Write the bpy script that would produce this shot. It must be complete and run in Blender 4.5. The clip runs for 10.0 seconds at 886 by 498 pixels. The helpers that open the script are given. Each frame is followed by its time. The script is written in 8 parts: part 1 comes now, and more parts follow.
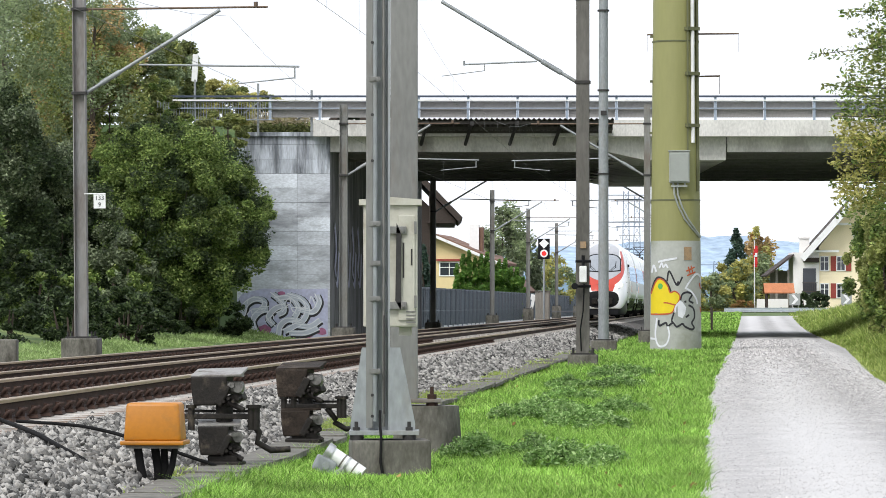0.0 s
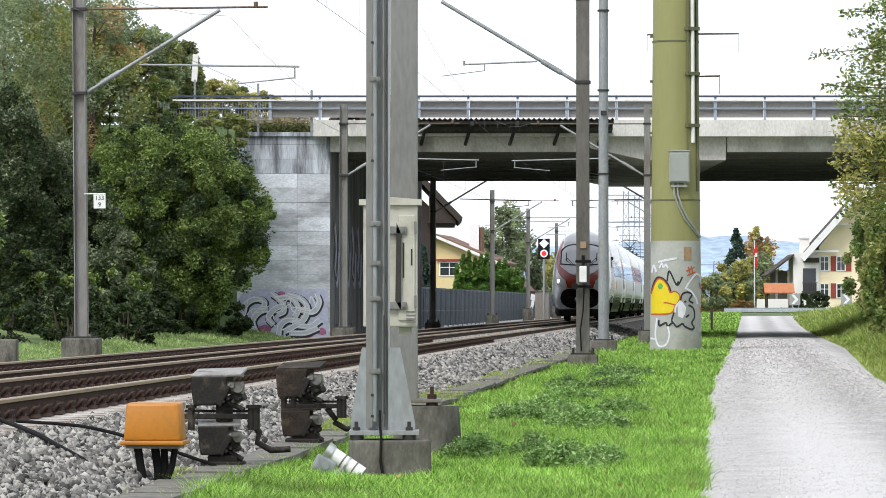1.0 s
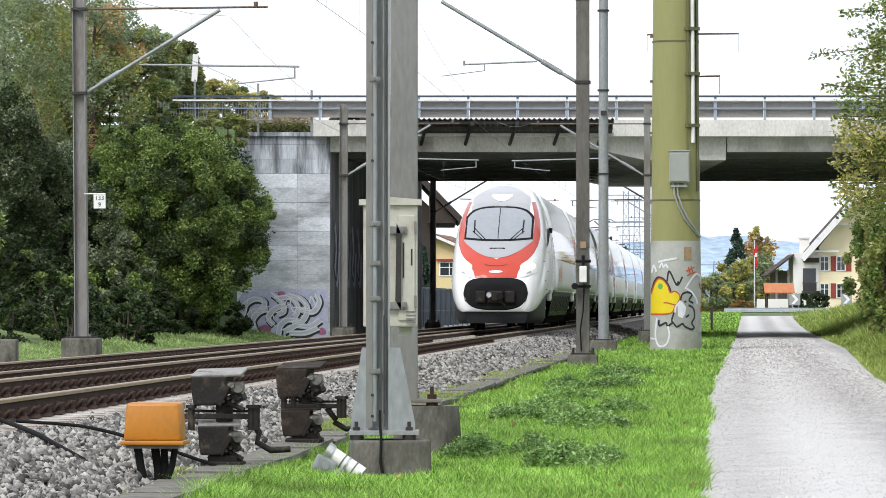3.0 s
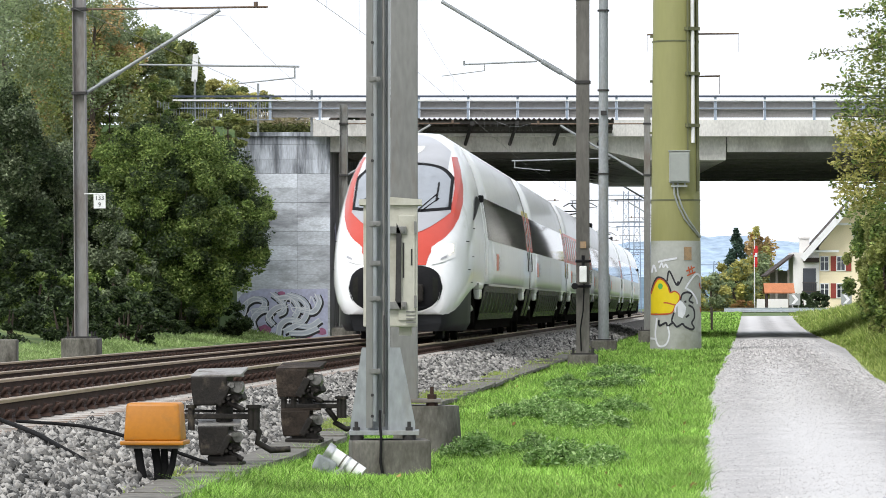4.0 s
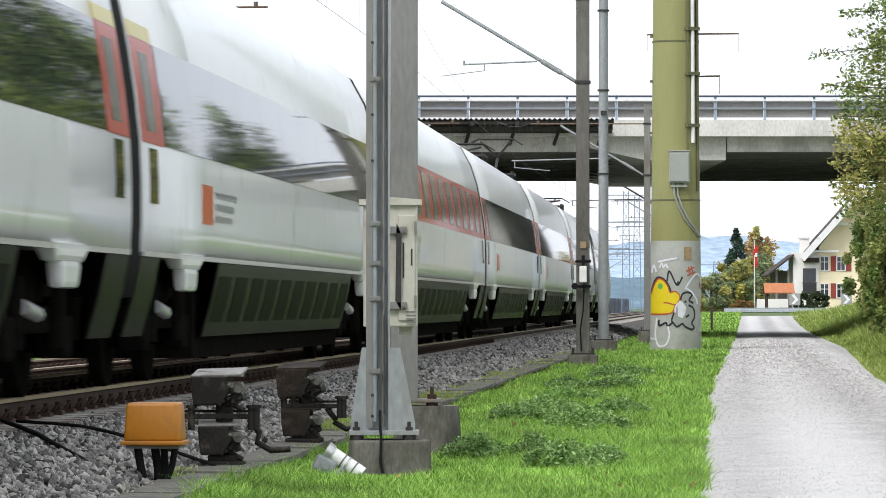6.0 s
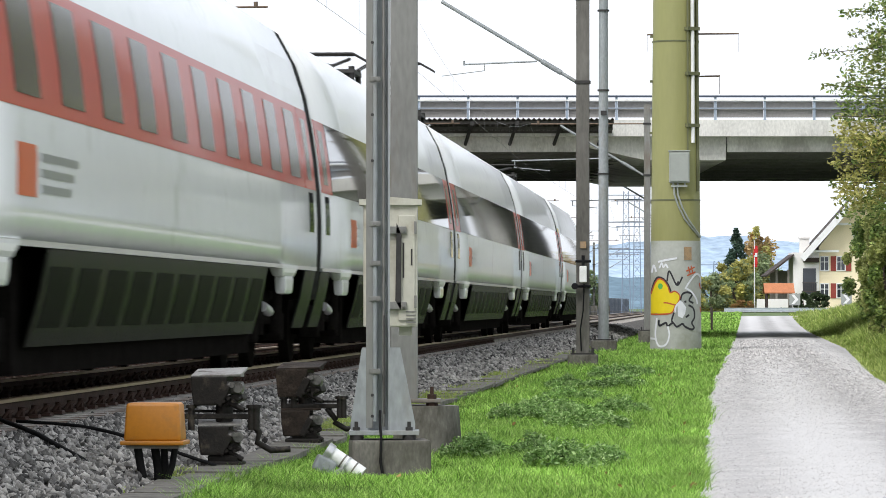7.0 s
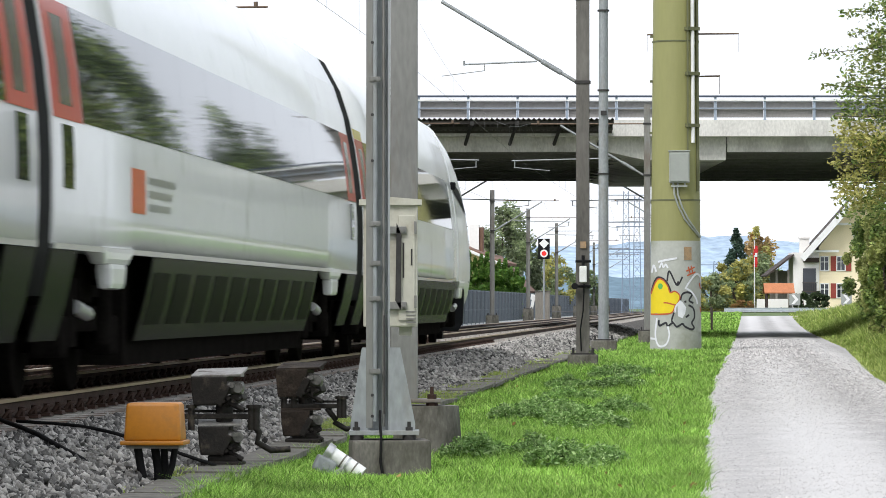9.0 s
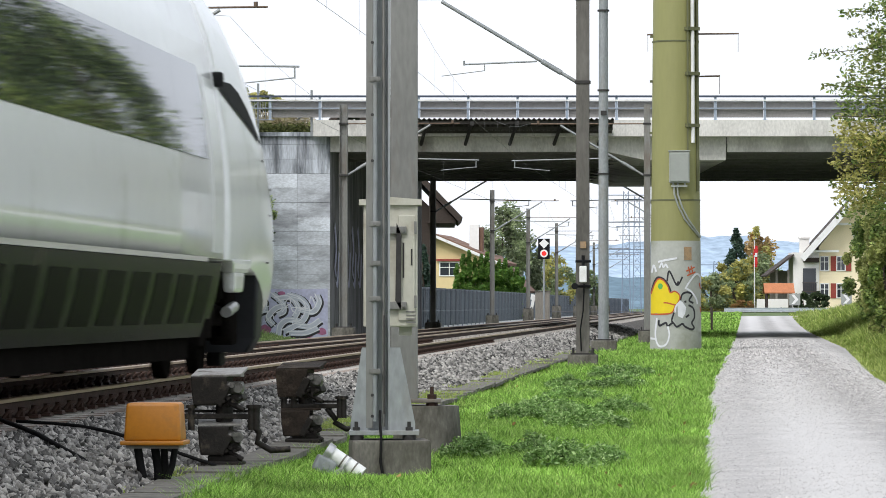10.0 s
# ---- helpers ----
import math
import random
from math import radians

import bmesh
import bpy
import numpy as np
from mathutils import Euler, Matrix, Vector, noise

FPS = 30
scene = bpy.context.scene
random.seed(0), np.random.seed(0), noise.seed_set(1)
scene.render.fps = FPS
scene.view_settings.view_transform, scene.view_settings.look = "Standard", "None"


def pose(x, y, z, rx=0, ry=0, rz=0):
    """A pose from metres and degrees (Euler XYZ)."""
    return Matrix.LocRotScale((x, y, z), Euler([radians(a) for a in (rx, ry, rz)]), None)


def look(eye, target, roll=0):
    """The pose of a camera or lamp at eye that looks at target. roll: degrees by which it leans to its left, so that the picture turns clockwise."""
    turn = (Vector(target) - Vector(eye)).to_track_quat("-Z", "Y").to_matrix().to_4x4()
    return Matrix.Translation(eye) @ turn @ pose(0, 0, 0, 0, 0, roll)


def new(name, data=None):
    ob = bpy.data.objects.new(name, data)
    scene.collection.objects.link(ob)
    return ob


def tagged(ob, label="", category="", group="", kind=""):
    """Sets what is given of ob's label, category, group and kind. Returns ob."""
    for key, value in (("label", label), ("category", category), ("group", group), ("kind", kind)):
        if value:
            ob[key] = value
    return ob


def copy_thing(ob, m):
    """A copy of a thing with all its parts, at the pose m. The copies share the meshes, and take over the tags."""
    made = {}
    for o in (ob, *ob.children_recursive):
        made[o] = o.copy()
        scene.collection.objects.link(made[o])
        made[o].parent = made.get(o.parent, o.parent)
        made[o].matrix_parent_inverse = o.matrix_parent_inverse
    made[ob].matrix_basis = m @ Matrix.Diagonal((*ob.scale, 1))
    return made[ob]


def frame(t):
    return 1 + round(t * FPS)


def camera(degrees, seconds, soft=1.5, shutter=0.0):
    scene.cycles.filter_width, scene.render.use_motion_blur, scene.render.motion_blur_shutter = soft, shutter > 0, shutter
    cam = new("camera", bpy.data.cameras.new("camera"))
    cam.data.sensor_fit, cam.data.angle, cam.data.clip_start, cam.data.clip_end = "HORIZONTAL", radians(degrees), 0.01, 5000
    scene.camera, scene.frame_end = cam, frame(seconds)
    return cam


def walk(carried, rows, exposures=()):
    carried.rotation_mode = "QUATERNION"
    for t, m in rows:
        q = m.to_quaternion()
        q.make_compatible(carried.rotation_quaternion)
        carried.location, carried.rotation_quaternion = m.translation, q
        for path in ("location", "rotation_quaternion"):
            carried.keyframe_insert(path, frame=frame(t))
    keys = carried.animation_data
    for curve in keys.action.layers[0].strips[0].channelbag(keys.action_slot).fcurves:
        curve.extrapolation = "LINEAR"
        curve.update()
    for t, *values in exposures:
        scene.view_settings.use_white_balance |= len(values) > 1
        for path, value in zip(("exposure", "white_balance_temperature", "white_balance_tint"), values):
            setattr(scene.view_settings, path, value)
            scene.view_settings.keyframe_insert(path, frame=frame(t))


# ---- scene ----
# World: x to the right, y away from the camera along the line, z up; z = 0 is the gravel path.
# The railway runs straight, at SLOPE sideways per metre of y.
SLOPE = 0.0671
HEAD = -math.degrees(math.atan(SLOPE))
RAIL = 0.57          # rail head of the near track
RAIL_FAR = 0.43      # rail head of the far track


def line_x(y, off=0.0):
    """x of the near track's centre line at y, plus an offset to the right."""
    return -6.33 + SLOPE * y + off


cam = camera(12.43, 10.0, soft=0.8, shutter=0.22)
EYE = (0.0, 0.0, 1.3)
walk(cam, [(0.0, look(EYE, (0, 72, 2.3))), (10.0, look(EYE, (0, 72, 2.3)))],
     exposures=[(0.0, 0.32), (9.6, 0.32), (10.0, 0.20)])

# ---- light ----
world = bpy.data.worlds.new("sky")
scene.world = world
world.use_nodes = True
nt = world.node_tree
nt.nodes.clear()
sky = nt.nodes.new("ShaderNodeTexSky")
sky.sky_type = "NISHITA"
sky.sun_disc = False
sky.sun_elevation = radians(42)
sky.sun_rotation = radians(212)
sky.air_density, sky.dust_density = 1.0, 4.0
cloud = nt.nodes.new("ShaderNodeTexNoise")
cloud.inputs["Scale"].default_value = 3.0
cloud.inputs["Detail"].default_value = 5.0
ramp = nt.nodes.new("ShaderNodeValToRGB")
ramp.color_ramp.elements[0].position, ramp.color_ramp.elements[0].color = 0.3, (8.3, 9.0, 10.3, 1)
ramp.color_ramp.elements[1].position, ramp.color_ramp.elements[1].color = 0.7, (10.4, 10.7, 11.3, 1)
mixs = nt.nodes.new("ShaderNodeMix")
mixs.data_type = "RGBA"
mixs.inputs["Factor"].default_value = 0.85
bg = nt.nodes.new("ShaderNodeBackground")
bg.inputs["Strength"].default_value = 0.108
wout = nt.nodes.new("ShaderNodeOutputWorld")
nt.links.new(cloud.outputs["Fac"], ramp.inputs["Fac"])
nt.links.new(sky.outputs["Color"], mixs.inputs["A"])
nt.links.new(ramp.outputs["Color"], mixs.inputs["B"])
nt.links.new(mixs.outputs["Result"], bg.inputs["Color"])
nt.links.new(bg.outputs["Background"], wout.inputs["Surface"])
sun_data = bpy.data.lights.new("sun", "SUN")
sun_data.energy, sun_data.angle, sun_data.color = 1.9, radians(24), (1.0, 0.99, 0.98)
sun = new("sun", sun_data)
sun.matrix_world = look((0, 0, 0), (0.38, 0.6, -0.80))


# ---- materials ----
def material(name, base, rough=0.7, metal=0.0, spread=0.25, scale=6.0, fine=60.0, bump=0.15, dirt=None, dirt_amount=0.0,
             dirt_scale=1.2, rand=0.0, spec=0.5, stretch=(1, 1, 1), coat=0.0, coords="Object", bump_dist=0.01):
    """A surface with colour variation at two scales, stains of a second colour and fine relief."""
    m = bpy.data.materials.new(name)
    m.use_nodes = True
    t = m.node_tree
    b = t.nodes["Principled BSDF"]
    tc = t.nodes.new("ShaderNodeTexCoord")
    mp = t.nodes.new("ShaderNodeMapping")
    mp.inputs["Scale"].default_value = stretch
    t.links.new(tc.outputs[coords], mp.inputs["Vector"])
    n1 = t.nodes.new("ShaderNodeTexNoise")
    n1.inputs["Scale"].default_value, n1.inputs["Detail"].default_value = scale, 6.0
    n2 = t.nodes.new("ShaderNodeTexNoise")
    n2.inputs["Scale"].default_value, n2.inputs["Detail"].default_value = fine, 4.0
    for n in (n1, n2):
        t.links.new(mp.outputs["Vector"], n.inputs["Vector"])
    add = t.nodes.new("ShaderNodeMath")
    add.operation = "ADD"
    t.links.new(n1.outputs["Fac"], add.inputs[0])
    t.links.new(n2.outputs["Fac"], add.inputs[1])
    rng = t.nodes.new("ShaderNodeMapRange")
    rng.inputs["From Min"].default_value, rng.inputs["From Max"].default_value = 0.65, 1.35
    rng.inputs["To Min"].default_value, rng.inputs["To Max"].default_value = 1 - spread, 1 + spread
    t.links.new(add.outputs[0], rng.inputs["Value"])
    hsv = t.nodes.new("ShaderNodeHueSaturation")
    hsv.inputs["Color"].default_value = (*base, 1)
    t.links.new(rng.outputs["Result"], hsv.inputs["Value"])
    col = hsv.outputs["Color"]
    if rand:
        oi = t.nodes.new("ShaderNodeObjectInfo")
        gi = t.nodes.new("ShaderNodeNewGeometry")
        a2 = t.nodes.new("ShaderNodeMath")
        a2.operation = "ADD"
        t.links.new(oi.outputs["Random"], a2.inputs[0])
        t.links.new(gi.outputs["Random Per Island"], a2.inputs[1])
        fr = t.nodes.new("ShaderNodeMath")
        fr.operation = "FRACT"
        t.links.new(a2.outputs[0], fr.inputs[0])
        r2 = t.nodes.new("ShaderNodeMapRange")
        r2.inputs["To Min"].default_value, r2.inputs["To Max"].default_value = 1 - rand, 1 + rand
        t.links.new(fr.outputs[0], r2.inputs["Value"])
        h2 = t.nodes.new("ShaderNodeHueSaturation")
        t.links.new(col, h2.inputs["Color"])
        t.links.new(r2.outputs["Result"], h2.inputs["Value"])
        col = h2.outputs["Color"]
    if dirt:
        n3 = t.nodes.new("ShaderNodeTexNoise")
        n3.inputs["Scale"].default_value, n3.inputs["Detail"].default_value = dirt_scale, 8.0
        n3.inputs["Roughness"].default_value = 0.65
        t.links.new(mp.outputs["Vector"], n3.inputs["Vector"])
        r3 = t.nodes.new("ShaderNodeMapRange")
        r3.inputs["From Min"].default_value, r3.inputs["From Max"].default_value = 0.62 - 0.3 * dirt_amount, 0.78 - 0.25 * dirt_amount
        t.links.new(n3.outputs["Fac"], r3.inputs["Value"])
        mx = t.nodes.new("ShaderNodeMix")
        mx.data_type = "RGBA"
        t.links.new(r3.outputs["Result"], mx.inputs["Factor"])
        t.links.new(col, mx.inputs["A"])
        mx.inputs["B"].default_value = (*dirt, 1)
        col = mx.outputs["Result"]
    t.links.new(col, b.inputs["Base Color"])
    b.inputs["Roughness"].default_value = rough
    b.inputs["Metallic"].default_value = metal
    b.inputs["Specular IOR Level"].default_value = spec
    b.inputs["Coat Weight"].default_value = coat
    b.inputs["Coat Roughness"].default_value = 0.06
    if bump:
        bp = t.nodes.new("ShaderNodeBump")
        bp.inputs["Strength"].default_value, bp.inputs["Distance"].default_value = bump, bump_dist
        t.links.new(add.outputs[0], bp.inputs["Height"])
        t.links.new(bp.outputs["Normal"], b.inputs["Normal"])
    return m


def glow(name, color, strength):
    m = bpy.data.materials.new(name)
    m.use_nodes = True
    b = m.node_tree.nodes["Principled BSDF"]
    b.inputs["Base Color"].default_value = (*color, 1)
    b.inputs["Emission Color"].default_value = (*color, 1)
    b.inputs["Emission Strength"].default_value = strength
    return m


def leaf_material(name, base, second, rand=0.35):
    """Leaves: two tones mixed leaf by leaf, a little light shining through."""
    m = bpy.data.materials.new(name)
    m.use_nodes = True
    t = m.node_tree
    b = t.nodes["Principled BSDF"]
    gi = t.nodes.new("ShaderNodeNewGeometry")
    cr = t.nodes.new("ShaderNodeValToRGB")
    cr.color_ramp.elements[0].color = (*[c * (1 - rand) for c in base], 1)
    cr.color_ramp.elements[1].color = (*second, 1)
    e = cr.color_ramp.elements.new(0.6)
    e.color = (*base, 1)
    tc = t.nodes.new("ShaderNodeTexCoord")
    n1 = t.nodes.new("ShaderNodeTexNoise")
    n1.inputs["Scale"].default_value = 0.7
    n1.inputs["Detail"].default_value = 3.0
    t.links.new(tc.outputs["Object"], n1.inputs["Vector"])
    hs = t.nodes.new("ShaderNodeHueSaturation")
    rg = t.nodes.new("ShaderNodeMapRange")
    rg.inputs["From Min"].default_value, rg.inputs["From Max"].default_value = 0.3, 0.7
    rg.inputs["To Min"].default_value, rg.inputs["To Max"].default_value = 0.65, 1.35
    t.links.new(n1.outputs["Fac"], rg.inputs["Value"])
    t.links.new(rg.outputs["Result"], hs.inputs["Value"])
    t.links.new(gi.outputs["Random Per Island"], cr.inputs["Fac"])
    t.links.new(cr.outputs["Color"], hs.inputs["Color"])
    t.links.new(hs.outputs["Color"], b.inputs["Base Color"])
    b.inputs["Roughness"].default_value = 0.55
    b.inputs["Specular IOR Level"].default_value = 0.4
    tr = t.nodes.new("ShaderNodeBsdfTranslucent")
    t.links.new(hs.outputs["Color"], tr.inputs["Color"])
    ms = t.nodes.new("ShaderNodeMixShader")
    ms.inputs["Fac"].default_value = 0.42
    t.links.new(b.outputs["BSDF"], ms.inputs[1])
    t.links.new(tr.outputs["BSDF"], ms.inputs[2])
    t.links.new(ms.outputs["Shader"], t.nodes["Material Output"].inputs["Surface"])
    return m


def path_material():
    """Gravel with two soft lighter wheel tracks and a grassy stain along the middle."""
    m = material("gravel_path", (0.32, 0.305, 0.295), 0.9, spread=0.38, scale=2.0, fine=30, bump=0.6, dirt=(0.25, 0.235, 0.22), dirt_amount=0.3, dirt_scale=0.45)
    t = m.node_tree
    b = t.nodes["Principled BSDF"]
    old = b.inputs["Base Color"].links[0].from_socket
    tc = t.nodes.new("ShaderNodeTexCoord")
    sp = t.nodes.new("ShaderNodeSeparateXYZ")
    t.links.new(tc.outputs["Object"], sp.inputs[0])
    my = t.nodes.new("ShaderNodeMath")
    my.operation, my.inputs[1].default_value, my.inputs[2].default_value = "MULTIPLY_ADD", -0.0732, 0.25
    t.links.new(sp.outputs["Y"], my.inputs[0])
    ad = t.nodes.new("ShaderNodeMath")
    t.links.new(my.outputs[0], ad.inputs[0])
    t.links.new(sp.outputs["X"], ad.inputs[1])
    wob = t.nodes.new("ShaderNodeTexNoise")
    wob.inputs["Scale"].default_value, wob.inputs["Detail"].default_value = 0.5, 5.0
    t.links.new(tc.outputs["Object"], wob.inputs["Vector"])
    a2 = t.nodes.new("ShaderNodeMath")
    a2.operation, a2.inputs[1].default_value = "MULTIPLY_ADD", 0.7
    t.links.new(wob.outputs["Fac"], a2.inputs[0])
    t.links.new(ad.outputs[0], a2.inputs[2])
    dv = t.nodes.new("ShaderNodeMath")
    dv.operation, dv.inputs[1].default_value = "DIVIDE", 3.8
    t.links.new(a2.outputs[0], dv.inputs[0])
    cr = t.nodes.new("ShaderNodeValToRGB")
    el = cr.color_ramp.elements
    el[0].position, el[0].color = 0.06, (0.5, 0.5, 0.5, 1)
    el[1].position, el[1].color = 1.0, (0.45, 0.45, 0.45, 1)
    for p, v in ((0.18, 0.35), (0.30, 1.0), (0.42, 0.85), (0.52, 0.15), (0.62, 0.15), (0.72, 0.9), (0.82, 0.7), (0.90, 0.2)):
        e = el.new(p)
        e.color = (v, v, v, 1)
    t.links.new(dv.outputs[0], cr.inputs["Fac"])
    mx = t.nodes.new("ShaderNodeMix")
    mx.data_type = "RGBA"
    mx.inputs["B"].default_value = (0.55, 0.535, 0.52, 1)
    hf = t.nodes.new("ShaderNodeMath")
    hf.operation, hf.inputs[1].default_value = "MULTIPLY", 0.9
    t.links.new(cr.outputs["Color"], hf.inputs[0])
    t.links.new(hf.outputs[0], mx.inputs["Factor"])
    t.links.new(old, mx.inputs["A"])
    t.links.new(mx.outputs["Result"], b.inputs["Base Color"])
    return m


M = {}
# Soil is coloured dark to paint the shade between grass blades.
M["grass_soil"] = material("grass_soil", (0.055, 0.10, 0.022), 0.9, spread=0.35, scale=0.5, fine=9, bump=0.3, dirt=(0.16, 0.20, 0.05), dirt_amount=0.4, dirt_scale=0.3)
M["blade"] = leaf_material("grass_blades", (0.265, 0.51, 0.07), (0.60, 0.82, 0.23), 0.8)
M["blade_long"] = leaf_material("long_grass", (0.29, 0.39, 0.08), (0.50, 0.53, 0.18), 0.4)
M["blade_meadow"] = leaf_material("meadow_grass", (0.30, 0.42, 0.14), (0.48, 0.58, 0.26), 0.3)
M["leaf_hedge"] = leaf_material("yellow_green_hedge_leaves", (0.29, 0.33, 0.10), (0.50, 0.50, 0.19))
M["mast_dark"] = material("dark_weathered_mast_steel", (0.115, 0.108, 0.095), 0.7, 0.2, spread=0.3, scale=2, fine=25, bump=0.08, dirt=(0.20, 0.19, 0.17), dirt_amount=0.4, dirt_scale=1.5, stretch=(1, 1, 0.25))
M["mast_brown"] = material("brown_stained_mast_steel", (0.27, 0.265, 0.26), 0.7, 0.2, spread=0.25, scale=2, fine=25, dirt=(0.13, 0.085, 0.055), dirt_amount=0.55, dirt_scale=0.8, stretch=(1, 1, 0.2))
M["mech"] = material("greasy_grey_metal", (0.17, 0.165, 0.15), 0.42, 0.4, spread=0.4, scale=9, fine=50, bump=0.2, dirt=(0.04, 0.037, 0.033), dirt_amount=0.6, dirt_scale=7)
# Distance haze is put into this steel's colour.
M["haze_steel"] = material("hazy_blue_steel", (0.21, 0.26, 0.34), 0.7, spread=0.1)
# Leaf tones paled for haze; some nearer crowns use them too.
M["leaf_far"] = leaf_material("haze_paled_leaves", (0.28, 0.35, 0.18), (0.47, 0.53, 0.30), 0.3)
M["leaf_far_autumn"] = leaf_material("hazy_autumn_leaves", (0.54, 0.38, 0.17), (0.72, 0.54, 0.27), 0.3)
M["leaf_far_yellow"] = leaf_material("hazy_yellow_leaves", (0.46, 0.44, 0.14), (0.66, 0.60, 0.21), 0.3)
M["pebble"] = material("pale_path_pebble", (0.42, 0.40, 0.38), 0.9, spread=0.2, scale=8, fine=60, rand=0.75, bump=0)
M["weed"] = leaf_material("weed_leaves", (0.20, 0.36, 0.09), (0.50, 0.66, 0.29), 0.65)
M["gravel"] = path_material()
M["asphalt"] = material("asphalt", (0.075, 0.075, 0.08), 0.85, spread=0.2, scale=0.6, fine=40)
M["stone"] = material("ballast_stone", (0.215, 0.205, 0.187), 0.85, spread=0.38, scale=8, fine=60, rand=0.92, bump=0.3)
# Much darker than the stones: shade in the gaps, set by colour.
M["ballast_bed"] = material("ballast_bed", (0.055, 0.048, 0.040), 0.95, spread=0.5, scale=5, fine=22, bump=1.0, bump_dist=0.03)
M["rust"] = material("rusted_rail_steel", (0.044, 0.025, 0.018), 0.8, 0.0, spec=0.25, spread=0.45, scale=4, fine=40, bump=0.2)
M["railhead"] = material("worn_rail_head", (0.35, 0.26, 0.17), 0.45, 0.5, spread=0.15, scale=3, fine=50, bump=0.05)
M["sleeper"] = material("sleeper_concrete", (0.50, 0.47, 0.43), 0.9, spread=0.2, scale=5, fine=50, rand=0.12, dirt=(0.22, 0.16, 0.12), dirt_amount=0.4)
M["concrete"] = material("bridge_concrete", (0.62, 0.605, 0.565), 0.88, spread=0.22, scale=0.8, fine=14, bump=0.15, dirt=(0.24, 0.22, 0.19), dirt_amount=0.35, dirt_scale=0.5, stretch=(1, 1, 0.5))
M["concrete_old"] = material("abutment_concrete", (0.58, 0.61, 0.65), 0.9, spread=0.30, scale=1.1, fine=14, bump=0.3, dirt=(0.29, 0.30, 0.32), dirt_amount=0.48, dirt_scale=1.0, stretch=(0.6, 0.6, 1.5), rand=0.16)
M["concrete_streaked"] = material("streaked_abutment_concrete", (0.50, 0.53, 0.58), 0.9, spread=0.35, scale=0.9, fine=12, bump=0.3, dirt=(0.13, 0.14, 0.155), dirt_amount=0.62, dirt_scale=1.1, stretch=(2.4, 2.4, 0.3), rand=0.1)
# Darkened base holds the shade beneath the bridge; the streaks are stains.
M["concrete_side"] = material("shaded_abutment_side_concrete", (0.26, 0.26, 0.27), 0.9, spread=0.35, scale=0.9, fine=12, bump=0.3, dirt=(0.10, 0.10, 0.105), dirt_amount=0.6, dirt_scale=0.8, stretch=(1.5, 1.5, 0.25))
M["barrier"] = material("grey_brown_barrier_panel", (0.27, 0.26, 0.25), 0.7, spread=0.15, scale=1.5, fine=12, rand=0.1, dirt=(0.20, 0.19, 0.19), dirt_amount=0.5, dirt_scale=0.6)
# Bridge concrete darkened so the colour carries the underside's shade.
M["concrete_dark"] = material("shaded_soffit_concrete", (0.17, 0.165, 0.155), 0.9, spread=0.2, scale=0.6, fine=8)
M["concrete_base"] = material("footing_concrete", (0.165, 0.155, 0.132), 0.92, spread=0.38, scale=4, fine=30, bump=0.4, dirt=(0.058, 0.054, 0.042), dirt_amount=0.55, dirt_scale=2.2, stretch=(1.4, 1.4, 0.6))
M["galv"] = material("galvanised_steel", (0.30, 0.318, 0.322), 0.6, 0.4, spread=0.22, scale=3, fine=25, bump=0.05, dirt=(0.26, 0.25, 0.22), dirt_amount=0.35, dirt_scale=2, stretch=(1, 1, 0.4))
M["galv_old"] = material("weathered_mast_steel", (0.22, 0.22, 0.205), 0.65, 0.4, spread=0.2, scale=2, fine=25, bump=0.08, dirt=(0.15, 0.11, 0.075), dirt_amount=0.45, dirt_scale=1.5, stretch=(1, 1, 0.25))
M["brown_steel"] = material("rust_stained_steel", (0.17, 0.12, 0.085), 0.75, 0.3, spread=0.3, scale=2, fine=25, stretch=(1, 1, 0.3))
M["dark_steel"] = material("dark_steel", (0.035, 0.033, 0.031), 0.7, 0.2, spread=0.35, scale=6, fine=40)
M["wire"] = material("contact_wire_copper", (0.22, 0.22, 0.22), 0.6, 0.4, bump=0)
M["green_paint"] = material("olive_green_paint", (0.27, 0.265, 0.10), 0.5, spread=0.07, scale=0.8, fine=10, bump=0.05, dirt=(0.19, 0.18, 0.08), dirt_amount=0.3, dirt_scale=0.7, stretch=(1, 1, 0.2), coat=0.1)
M["green_dark"] = material("dark_olive_paint", (0.12, 0.125, 0.06), 0.6, spread=0.1)
M["grey_paint"] = material("pale_grey_paint", (0.42, 0.43, 0.39), 0.75, spread=0.1, scale=1.2, fine=12, dirt=(0.30, 0.31, 0.25), dirt_amount=0.45, dirt_scale=1.0)
M["cabinet"] = material("cabinet_cream_paint", (0.47, 0.46, 0.385), 0.5, spread=0.08, scale=3, fine=20, bump=0.04, dirt=(0.33, 0.30, 0.23), dirt_amount=0.3, dirt_scale=3)
M["box_grey"] = material("box_grey_paint", (0.33, 0.35, 0.32), 0.5, spread=0.08)
M["orange"] = material("orange_plastic", (0.44, 0.165, 0.007), 0.42, spread=0.12, scale=4, fine=30, bump=0.08, dirt=(0.30, 0.13, 0.02), dirt_amount=0.35, dirt_scale=5)
M["cast"] = material("dirty_cast_iron", (0.016, 0.0135, 0.011), 0.62, 0.0, spec=0.25, spread=0.5, scale=9, fine=55, bump=0.35, dirt=(0.105, 0.085, 0.062), dirt_amount=0.2, dirt_scale=7)
M["cast_brown"] = material("brown_grimy_cast_iron", (0.026, 0.019, 0.014), 0.7, 0.0, spec=0.2, spread=0.5, scale=9, fine=55, bump=0.35, dirt=(0.095, 0.072, 0.05), dirt_amount=0.32, dirt_scale=6)
